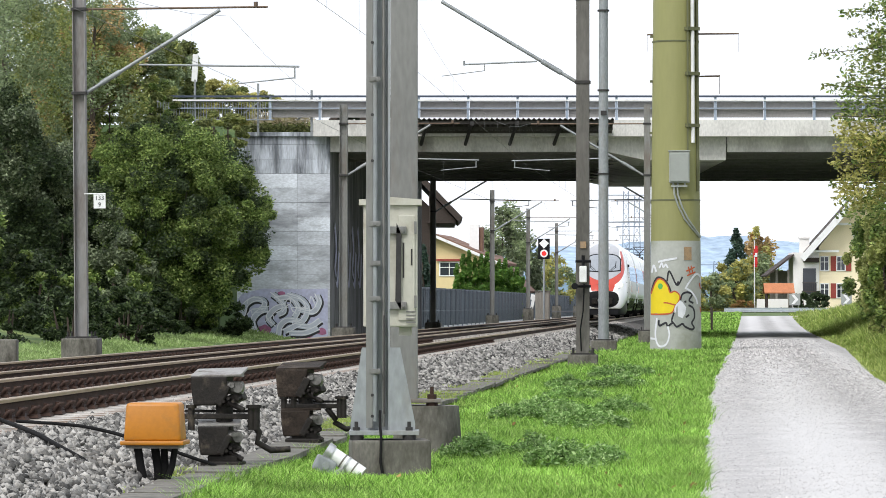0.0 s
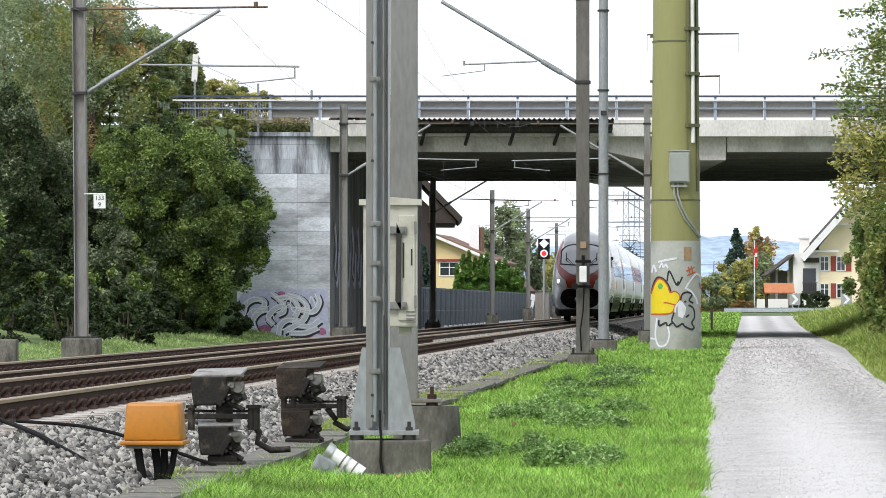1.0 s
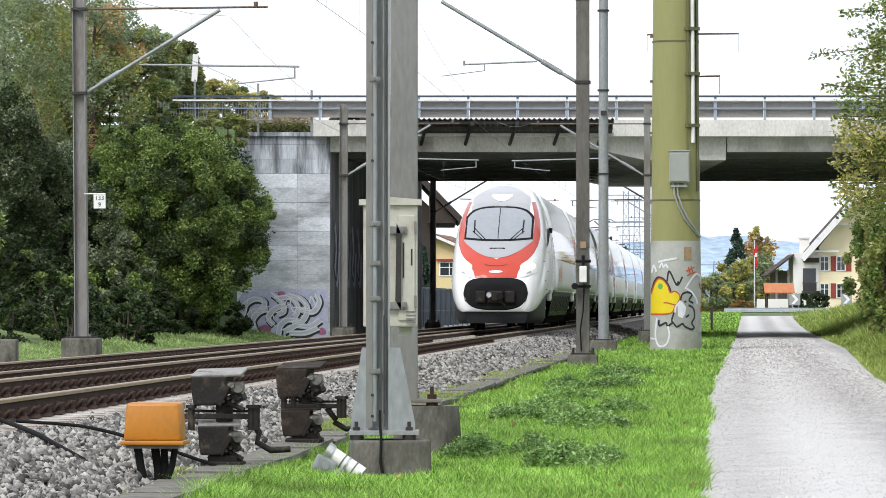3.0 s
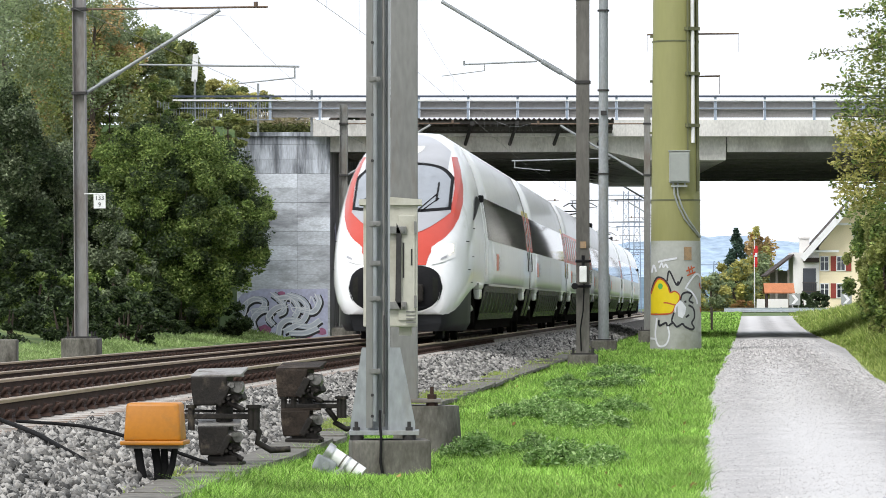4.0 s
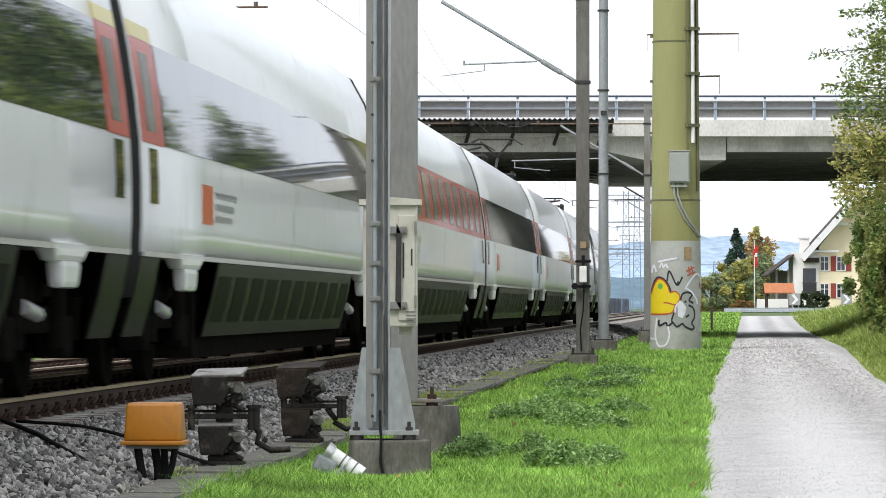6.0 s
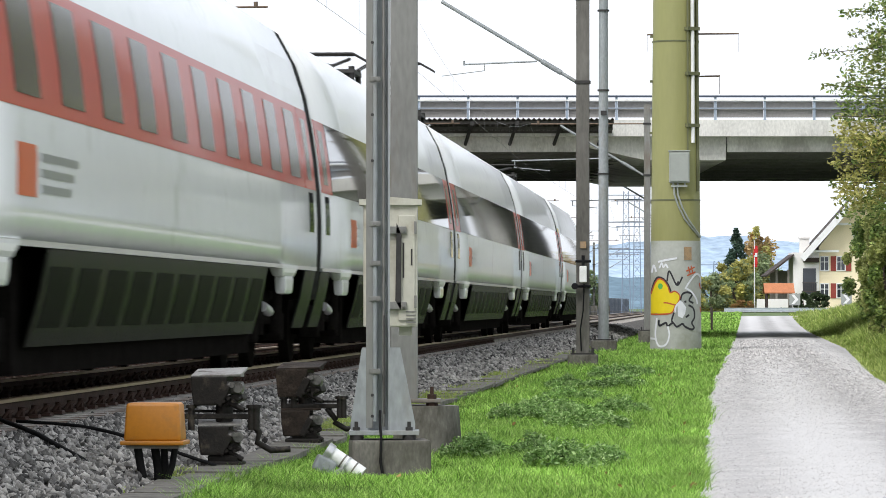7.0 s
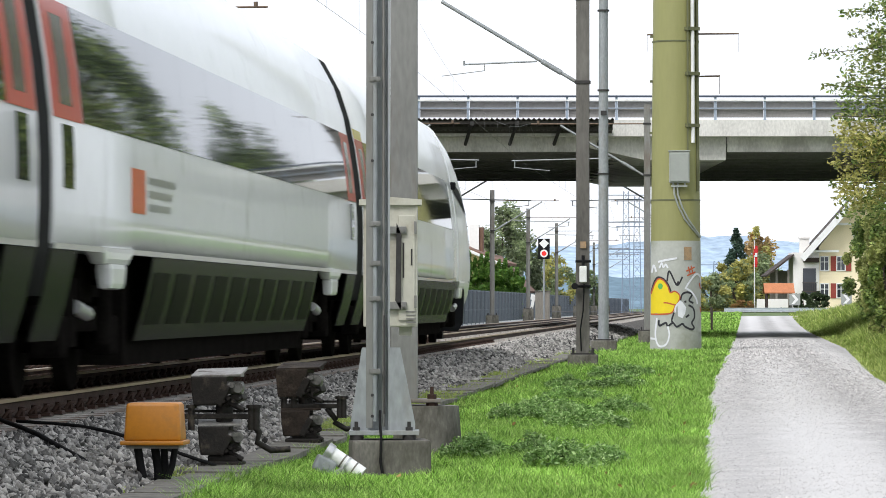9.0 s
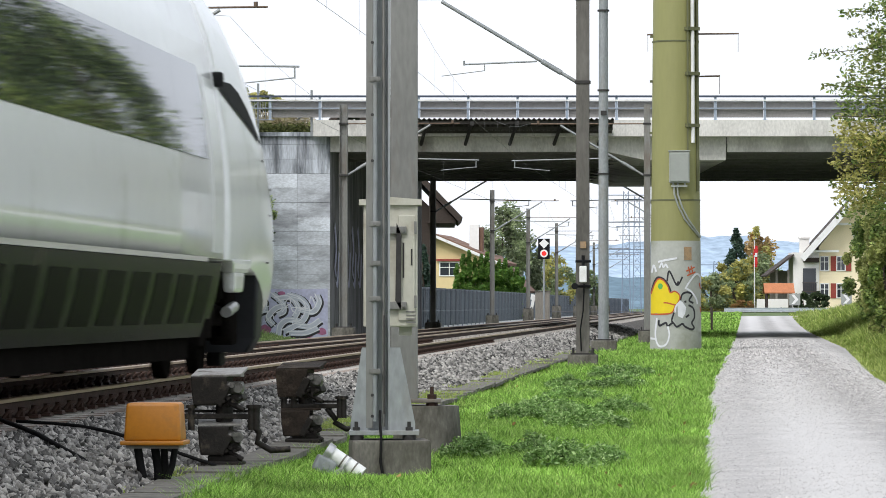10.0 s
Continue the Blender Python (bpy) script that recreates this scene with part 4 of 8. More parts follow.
def make_end_car(ynose, name="train_end_car"):
    L = 27.5
    c = thing(name, along(ynose, 0, RAIL), "white and red streamlined train end car with a long windscreen", "train car", "cars of the train")
    body = part("body", hull(bmesh.new(), 6.55, L - 0.45), "white_train", c)
    part("nose_shell", nose_shell(bmesh.new()), "white_train", c, "rounded white nose")
    part("windscreen_frame", decal(bmesh.new(), cols(1.0, 26, lambda s: 2.59 + 0.06 * s * s, lambda s: 3.65 - 0.10 * s * s - 0.22 * s ** 6), 0.024), "black", c, "black windscreen surround")
    ws = part("windscreen", decal(bmesh.new(), cols(0.94, 26, lambda s: 2.645 + 0.06 * s * s, lambda s: 3.60 - 0.10 * s * s - 0.22 * s ** 6), 0.032), "screen_glass", c, "large curved windscreen")
    part("screen_divider", decal(bmesh.new(), [(-0.012, 2.66, 3.59), (0.012, 2.66, 3.59)], 0.038), "black", ws)
    for s in (-1, 1):
        bm = bmesh.new()
        for q in (0.0, 0.09):
            p0, p1 = (s * (0.34 + q), 2.63), (s * (0.70 + q * 0.5), 2.98 - q)
            tube(bm, (p0[0], nose_depth(*p0) - 0.06, p0[1]), (p1[0], nose_depth(*p1) - 0.06, p1[1]), 0.014, seg=5)
        p0, p1 = (s * 0.70, 2.84), (s * 0.72, 3.22)
        tube(bm, (p0[0], nose_depth(*p0) - 0.06, p0[1]), (p1[0], nose_depth(*p1) - 0.06, p1[1]), 0.02, seg=5)
        part("wiper", bm, "black", ws)
    part("roof_cowl", decal(bmesh.new(), cols(0.86, 20, lambda s: 3.67 - 0.10 * s * s - 0.12 * s ** 6, lambda s: 4.33 - 0.42 * s * s), 0.010), "grey_train", c, "grey roof cowl")
    part("top_light", decal(bmesh.new(), cols(0.31, 10, lambda s: 3.80 + 0.16 * s * s, lambda s: 4.03), 0.022), "white_paint", c, "upper headlight behind a clear cover")
    part("top_lamp", decal(bmesh.new(), cols(0.10, 8, lambda s: 3.92 - 0.075 * math.sqrt(max(0, 1 - s * s)) - 0.002, lambda s: 3.92 + 0.075 * math.sqrt(max(0, 1 - s * s))), 0.03, rows=5), "lamp_warm", c, "lit upper headlamp")
    part("grey_hood", decal(bmesh.new(), cols(1.0, 26, lambda s: 2.10 + 0.50 * s * s, lambda s: 2.585 + 0.06 * s * s), 0.022), "grey_train", c, "grey hood below the windscreen")
    zs = [1.53 + (3.80 - 1.53) * i / 34 for i in range(35)]
    for s in (-1, 1):
        rows = []
        for z in zs:
            x0 = float(np.interp(z, [1.53, 2.105, 2.125, 2.25, 2.38, 2.60, 2.85, 3.15, 3.5, 3.80], [0.0, 0.0, 0.12, 0.47, 0.70, 0.96, 1.01, 1.02, 0.97, 0.88]))
            x1 = float(np.interp(z, [1.53, 1.70, 1.85, 2.0, 2.1, 2.25, 2.5, 2.8, 3.15, 3.5, 3.80], [0.60, 0.64, 0.72, 0.84, 0.95, 1.06, 1.16, 1.20, 1.17, 1.09, 0.98]))
            rows.append([(s * (x0 + (x1 - x0) * j / 12), z) for j in range(13)])
        bm = bmesh.new()
        grid = [[bm.verts.new((x, nose_depth(x, z) - 0.016, z)) for x, z in r] for r in rows]
        for p, q in zip(grid[:-1], grid[1:]):
            for j in range(12):
                bm.faces.new((p[j], p[j + 1], q[j + 1], q[j])).smooth = True
        bmesh.ops.recalc_face_normals(bm, faces=bm.faces[:])
        for f in bm.faces:
            if f.normal.y > 0:
                f.normal_flip()
        part("red_front", bm, "red_train", c, "red painted nose panel sweeping up beside the windscreen")
        hl = part("headlight", decal(bmesh.new(), [(s * (0.69 + 0.47 * i / 8), 1.53 + 0.16 * (i / 8) ** 1.5, 1.78 + 0.26 * math.sin(math.pi * (0.12 + 0.62 * i / 8))) for i in range(9)], 0.026), "white_paint", c, "pale headlight cluster")
        bm = bmesh.new()
        decal(bm, [(s * (1.02 + 0.02 * i), 1.80, 1.93) for i in range(5)], 0.036, rows=3)
        part("lamp", bm, "lamp_warm", hl, "lit headlamp")
        bm = bmesh.new()
        decal(bm, [(s * (0.88 + 0.03 * i), 1.62 + 0.012 * i, 1.66 + 0.014 * i) for i in range(5)], 0.036, rows=2)
        part("marker_lamp", bm, "grey_train", hl)
    part("emblem", decal(bmesh.new(), cols(0.20, 12, lambda s: 1.70 - 0.035 * math.sqrt(max(0, 1 - s * s)) - 0.002, lambda s: 1.70 + 0.035 * math.sqrt(max(0, 1 - s * s))), 0.022, rows=4), "white_paint", c, "plain white oval mark")
    part("hood_seam", decal(bmesh.new(), cols(0.32, 12, lambda s: 1.86 + 0.05 * s ** 4, lambda s: 1.88 + 0.05 * s ** 4), 0.02, rows=1), "red_glass", c)
    part("hood_grip", decal(bmesh.new(), cols(0.26, 8, lambda s: 2.36, lambda s: 2.40), 0.022, rows=1), "skirt", c)
    for k, (d, z) in enumerate(((1.6, 1.45), (2.3, 1.72), (2.3, 1.2), (2.9, 2.3), (1.7, 2.02))):
        for s in (-1, 1):
            bm = bmesh.new()
            box(bm, (s * (nose_half(d, z) + 0.004), d, z), (0.012, 0.22, 0.018), (0, 0, s * (-9)))
            part("panel_seam", bm, "skirt", c)
    part("coupler_hatch", decal(bmesh.new(), cols(0.93, 40, lambda s: 1.05 - 0.47 * max(0, 1 - abs(s) ** 3.2) ** 0.5, lambda s: 1.10 + 0.42 * max(0, 1 - abs(s) ** 5) ** 0.5), 0.018), "black", c, "open dark coupler bay")
    for s in (-1, 1):
        part("bay_side_trim", decal(bmesh.new(), [(s * (0.74 + 0.10 * i / 4), 0.78 + 0.08 * (i / 4), 1.30 - 0.06 * i / 4) for i in range(5)], 0.03), "skirt", c)
    bm = bmesh.new()
    box(bm, (0, -0.10, 0.98), (0.42, 0.5, 0.34), bevel=0.05)
    tube(bm, (0.0, -0.42, 1.0), (0.0, 0.3, 1.0), 0.13, seg=12)
    box(bm, (-0.42, 0.0, 0.98), (0.28, 0.3, 0.34), bevel=0.04)
    box(bm, (0.42, 0.0, 0.98), (0.28, 0.3, 0.34), bevel=0.04)
    tube(bm, (0.08, -0.35, 0.9), (0.3, -0.25, 0.72), 0.03, seg=6)
    part("coupler", bm, "cast", c, "grey steel coupler in the open bay")
    bm = bmesh.new()
    tube(bm, (-0.16, -0.45, 1.02), (-0.16, -0.3, 1.02), 0.06, 0.10, seg=14)
    part("coupler_cone", bm, "alu", c, "bright worn coupler cone")
    bm = bmesh.new()
    tube(bm, (0.14, -0.44, 1.0), (0.14, -0.3, 1.0), 0.10, seg=14)
    part("coupler_cup", bm, "black", c)
    part("hatch_lip", decal(bmesh.new(), cols(0.90, 30, lambda s: 1.02 - 0.475 * max(0, 1 - abs(s) ** 3.2) ** 0.5, lambda s: 1.02 - 0.435 * max(0, 1 - abs(s) ** 3.2) ** 0.5), 0.03, rows=3), "white_paint", c)
    part("bay_floor", decal(bmesh.new(), cols(0.62, 16, lambda s: 0.62 + 0.07 * s * s, lambda s: 0.70), 0.035, rows=3), "apron", c)
    bm = bmesh.new()
    ds = [0.10, 0.2, 0.35, 0.6, 0.9, 1.3, 1.8, 2.4, 3.0]
    rows = []
    for d in ds:
        z1 = float(np.interp(d, NOSE_D, NOSE_BOT)) + 0.03
        w = nose_half(d, z1 + 0.01)
        rows.append([bm.verts.new(p) for p in ((w - 0.012, d + 0.02, z1), (w * 0.97, d + 0.03, 0.38), (w * 0.90, d + 0.08, 0.22), (-w * 0.90, d + 0.08, 0.22), (-w * 0.97, d + 0.03, 0.38), (-w + 0.012, d + 0.02, z1))])
    for p, q in zip(rows[:-1], rows[1:]):
        for j in range(5):
            bm.faces.new((p[j], p[j + 1], q[j + 1], q[j])).smooth = j != 2
    bm.faces.new(rows[0])
    bm.faces.new(rows[-1][::-1])
    bmesh.ops.recalc_face_normals(bm, faces=bm.faces[:])
    part("apron", bm, "apron", c, "dark grey lower apron")
    for s in (-0.75, 0.75):
        part("rail_guard", box(bmesh.new(), (s, 1.9, 0.17), (0.16, 0.5, 0.22), bevel=0.02), "black", c)
    part("cab_floor", box(bmesh.new(), (0, 4.4, 1.0), (2.2, 4.6, 0.4)), "bogie", c)
    # cab side window, door, band
    for s in (-1, 1):
        bm = bmesh.new()
        grid = []
        for i in range(7):
            d = 2.9 + 3.3 * i / 6
            z0 = 2.46 + 0.46 * i / 6
            z1 = z0 + 0.03 + 0.25 * math.sin(math.pi * (i / 6) ** 1.2)
            grid.append([bm.verts.new((s * (nose_half(d, z0 + (z1 - z0) * j / 5) + 0.015), d, z0 + (z1 - z0) * j / 5)) for j in range(6)])
        for a, b in zip(grid[:-1], grid[1:]):
            for j in range(5):
                bm.faces.new((a[j], b[j], b[j + 1], a[j + 1])).smooth = True
        part("cab_side_window", bm, "black", c, "dark swept cab side window")
    for s in (-1, 1):
        part("camera_mirror", box(bmesh.new(), (s * 1.32, 6.4, 3.0), (0.12, 0.16, 0.15), bevel=0.03), "black", c)
    sides("cab_door", "white_train", c, 6.65, 7.45, 1.25, 2.98, 0.006)
    dress_side(c, 7.8, L - 0.45, (False, True), first=True)
    make_bogie(c, 5.0)
    make_bogie(c, L - 3.6)
    make_skirts(c, [(7.0, L - 5.9)])
    fairings(c, 5.0)
    fairings(c, L - 3.6)
    sides("end_skirt", "skirt", c, L - 1.7, L - 0.46, 0.46, 1.15, 0.0)
    sides("white_under_nose", "skirt", c, 6.6, 7.0, 0.6, 1.15, 0.0)
    marks(c, 11.0, (1,))
    marks(c, 21.6, (-1,), -1)
    # Underframe filled out with added boxes that stop light under the car.
    bm = bmesh.new()
    box(bm, (0, 14.6, 0.66), (2.3, L - 13, 0.90))
    box(bm, (0, 14.2, 0.80), (1.25, L - 3.4, 0.76))
    part("underframe_light_block", bm, "bogie", c)
    hl = bmesh.new()
    hull(hl, L - 0.46, L + 0.17, 0.6, 0.992, 4)
    part("bellows", hl, "rubber", c, "black rubber gangway bellows")
    make_roof_gear(c, [14, 20])
    return c


def make_mid_car(y, restaurant=False, panto="", first=False):
    L = 26.2
    c = thing("train_car", along(y, 0, RAIL), ("white train car with a red band round its windows" if restaurant else
              "white train car with a dark glass window band and red doors"), "train car", "cars of the train")
    part("body", hull(bmesh.new(), 0.16, L - 0.45), "white_train", c)
    dress_side(c, 0.16, L - 0.45, (True, True), restaurant, first)
    for y0 in (3.5, L - 3.6):
        make_bogie(c, y0)
        fairings(c, y0)
    make_skirts(c, [(5.7, L - 5.8)])
    sides("end_skirt", "skirt", c, 0.17, 1.35, 0.46, 1.15, 0.0)
    sides("end_skirt", "skirt", c, L - 1.7, L - 0.46, 0.46, 1.15, 0.0)
    marks(c, 4.2)
    # Added solid boxes: no light gets through between the bogies.
    bm = bmesh.new()
    box(bm, (0, L / 2, 0.66), (2.3, L - 11, 0.90))
    box(bm, (0, L / 2, 0.80), (1.25, L - 0.6, 0.76))
    part("underframe_light_block", bm, "bogie", c)
    hl = bmesh.new()
    hull(hl, L - 0.46, L + 0.17, 0.6, 0.992, 4)
    part("bellows", hl, "rubber", c, "black rubber gangway bellows")
    make_roof_gear(c, [8, 13, 19])
    if panto:
        pantograph(c, 3.4 if panto == "up" else (14.5 if panto == "mid" else 15.0), panto == "up")
    return c


NOSE_Y0 = 226.3     # the tip at the start
SPEED = 36.5
train = []
train.append((make_end_car(NOSE_Y0), 0.0, 0))
at = 27.5
for k in range(5):
    car = make_mid_car(NOSE_Y0 + at, restaurant=(k == 1), panto={2: "low", 3: "up", 4: "mid"}.get(k, ""), first=(k == 0))
    train.append((car, at, 0))
    at += 26.2
tail = copy_thing(train[0][0], along(NOSE_Y0 + 186.0, 0, RAIL, 180))
train.append((tail, 186.0, 180))


def train_rows(back, turn):
    return [(t, along(NOSE_Y0 + back - SPEED * t, 0, RAIL, turn)) for t in (0.0, 2.5, 5.0, 7.5, 10.0)]


# ---- masts and wires ----
def h_mast(bm, w, d, z0, z1, t=0.018, turn=False):
    """An H-section post about the origin."""
    a, b, h = w / 2, d / 2, t / 2
    out = [(-a, -b), (-a + t, -b), (-a + t, -h), (a - t, -h), (a - t, -b), (a, -b), (a, b), (a - t, b), (a - t, h), (-a + t, h), (-a + t, b), (-a, b)]
    if turn:
        out = [(y * w / d, x * d / w) for x, y in out]
    return prism(bm, out, "z", z0, z1)


def footing(t, w, z0, z1, mat="concrete_base"):
    bm = bmesh.new()
    box(bm, (0, 0, (z0 + z1) / 2), (w, w, z1 - z0), bevel=0.03)
    f = part("footing", bm, mat, t, "weathered concrete footing")
    bm = bmesh.new()
    box(bm, (0, 0, z1 + 0.02), (w * 0.8, w * 0.8, 0.035))
    for sx in (-1, 1):
        for sy in (-1, 1):
            tube(bm, (sx * w * 0.33, sy * w * 0.33, z1), (sx * w * 0.33, sy * w * 0.33, z1 + 0.14), 0.022, seg=6)
    part("base_plate", bm, "dark_steel", t)
    return f


def cantilever(t, s, low, reach=3.95, reg=True, short=False):
    """A bracket towards the track: s is the way (+1 right), low its foot's height."""
    bm = bmesh.new()
    tube(bm, (s * 0.12, 0, low), (s * 2.95, 0, low + 1.70), 0.038)
    tube(bm, (s * 0.45, 0, low + 0.2), (s * 0.85, 0, low + 0.44), 0.055)
    part("strut", bm, "galv", t, "pale steel cantilever strut")
    bm = bmesh.new()
    tube(bm, (s * 0.1, 0, low + 1.75), (s * reach, 0, low + 1.75), 0.022)
    tube(bm, (s * (reach - 0.25), 0, low + 1.75), (s * (reach - 0.25), 0, low + 1.86), 0.045)
    part("top_tube", bm, "brown_steel", t)
    if short:
        bm = bmesh.new()
        tube(bm, (s * 0.96, 0, low + 0.44), (s * 2.5, 0, low + 0.38), 0.018)
        tube(bm, (s * 2.48, 0, low + 0.46), (s * 2.48, 0, low + 0.36), 0.022)
        tube(bm, (s * 2.05, 0, low + 0.40), (s * 2.05, 0, low + 0.24), 0.012)
        tube(bm, (s * 2.05, 0, low + 0.25), (s * 2.95, 0, low + 0.14), 0.009)
        part("registration_arm", bm, "galv", t)
    elif reg:
        bm = bmesh.new()
        tube(bm, (s * 1.25, 0, low + 0.58), (s * 4.6, 0, low + 0.50), 0.022)
        tube(bm, (s * 4.5, 0, low + 0.52), (s * 4.5, 0, low + 0.25), 0.018)
        tube(bm, (s * 4.5, 0, low + 0.27), (s * 3.3, 0, low + 0.16), 0.014)
        part("registration_arm", bm, "galv", t)


def line_mast(y, off, s, base, low=5.72, top=8.12, w=0.26, foot=0.75, lean=0.0, mat="galv_old", reg=True, short=False):
    t = thing("catenary_mast", pose(line_x(y, off), y, 0, 0, lean, HEAD), "grey steel catenary mast with a cantilever on a concrete footing", "catenary mast", "masts along the line")
    footing(t, foot, -0.2, base)
    part("post", h_mast(bmesh.new(), w, w, base + 0.02, top, turn=(s < 0)), mat, t)
    bm = bmesh.new()
    box(bm, (0, 0, low), (w + 0.05, w + 0.05, 0.06))
    box(bm, (0, 0, low + 1.75), (w + 0.05, w + 0.05, 0.06))
    part("clamp_band", bm, "dark_steel", t)
    if s:
        cantilever(t, s, low, reg=reg, short=short)
    return t


FAR_ROW = (84.7, 138, 191, 240, 286, 337, 387, 440, 492)
for y in FAR_ROW:
    if y == 84.7:
        mast = line_mast(y, -6.87, 1, 0.62, lean=-0.5, mat="mast_brown")
        bm = bmesh.new()                                  # kilometre board on an arm
        tube(bm, (0.1, -0.14, 3.62), (0.55, -0.14, 3.62), 0.012, seg=6)
        box(bm, (0.42, -0.15, 3.46), (0.25, 0.012, 0.29))
        board = part("kilometre_board", bm, "white_paint", mast, "small white kilometre board")
        for txt, z in (("133", 3.49), ("9", 3.35)):
            cu = bpy.data.curves.new("board_text", "FONT")
            cu.body, cu.size, cu.align_x = txt, 0.13, "CENTER"
            cu.materials.append(M["g_black"])
            tx = new("board_text", cu)
            tx.parent = board
            tx.matrix_basis = pose(0.42, -0.160, z, 90, 0, 0)
    elif y == 138:
        line_mast(y, -6.3, 1, 0.55)
    else:
        line_mast(y, -6.87 if y > 191 else -6.95, 1, 0.5 + lift(y))
line_mast(84.7, 3.56, -1, 0.28, low=5.95, top=9.6, w=0.27, foot=0.62, mat="mast_dark", short=True)
line_mast(138, 4.0, -1, 0.44, w=0.22, foot=0.6)
for y in (191, 240, 286, 337):
    line_mast(y, 4.1, -1, 0.4 + lift(y))


def make_feeder_mast():
    t = thing("feeder_mast", pose(4.42, 112, 0), "tall grey round feeder mast on a concrete footing", "mast", "masts along the line")
    footing(t, 0.7, -0.2, 0.34)
    bm = bmesh.new()
    tube(bm, (0, 0, 0.35), (0, 0, 10.6), 0.145, 0.125, seg=16)
    part("post", bm, "galv", t)
    bm = bmesh.new()
    for z in (4.9, 7.2, 9.4):
        tube(bm, (0, 0, z), (0, 0, z + 0.05), 0.165, seg=16)
    box(bm, (0, -0.16, 6.6), (0.16, 0.1, 0.12))
    part("clamp_band", bm, "dark_steel", t)
    return t


make_feeder_mast()


def mast_switch_box():
    """The small switch box, with its insulator, on the mast beside the near track."""
    y = 84.7
    t = thing("switch_box", pose(line_x(y, 3.56), y - 0.2, 0, 0, 0, HEAD), "white switch box with black brackets on a mast", "switch box")
    bm = bmesh.new()
    box(bm, (0.0, -0.08, 1.95), (0.15, 0.16, 0.34), bevel=0.02)
    part("case", bm, "white_paint", t)
    bm = bmesh.new()
    tube(bm, (-0.16, -0.05, 2.22), (0.16, -0.05, 2.22), 0.03)
    tube(bm, (0.0, -0.05, 2.1), (0.0, -0.05, 2.34), 0.035)
    part("bracket", bm, "black", t)
    bm = bmesh.new()
    tube(bm, (-0.2, -0.05, 1.70), (0.16, -0.05, 1.70), 0.03)
    tube(bm, (-0.17, -0.05, 1.70), (-0.17, -0.2, 1.70), 0.07, seg=10)
    part("bracket", bm, "black", t)
    part("cable", path_tube(bmesh.new(), [(0.02, -0.06, 1.75), (0.0, -0.05, 1.2), (-0.06, -0.03, 0.8), (-0.04, -0.02, 0.35)], 0.016), "rubber", t)
    bm = bmesh.new()
    box(bm, (0.0, 0.04, 2.56), (0.12, 0.01, 0.14))
    part("plate", bm, "ochre_plate", t, "small ochre plate")


mast_switch_box()


def make_wires():
    for off, zc, nm in ((0.0, RAIL + 5.55, "near"), (-3.8, RAIL_FAR + 5.55, "far")):
        t = thing("overhead_line", pose(0, 0, 0), "thin dark contact wire and messenger wire over the " + nm + " track", "overhead wire")
        ys = [35, 84.7, 138, 191, 240, 286, 337, 387, 440]
        bm = bmesh.new()
        for i, (a, b) in enumerate(zip(ys[:-1], ys[1:])):
            da, db = (0.18 if i % 2 else -0.18), (-0.18 if i % 2 else 0.18)
            tube(bm, (line_x(a, off + da), a, zc), (line_x(b, off + db), b, zc), 0.005, seg=4)
        part("contact_wire", bm, "wire", t)
        bm = bmesh.new()
        dr = bmesh.new()
        for a, b in zip(ys[:-1], ys[1:]):
            pts = []
            for k in range(9):
                s = k / 8
                y = a + (b - a) * s
                z = zc + 1.35 - 0.9 * (1 - (2 * s - 1) ** 2)
                pts.append((line_x(y, off), y, z))
                if 0 < k < 8:
                    tube(dr, (line_x(y, off), y, z), (line_x(y, off), y, zc), 0.0025, seg=4)
            path_tube(bm, pts, 0.004, seg=4)
        part("messenger_wire", bm, "wire", t)
        tagged(part("droppers", dr, "wire", t), kind="stuff")


make_wires()


# ---- green pylon ----
PX, PY = 6.75, 118.0


def pylon_r(z):
    return 0.745 - 0.0085 * z


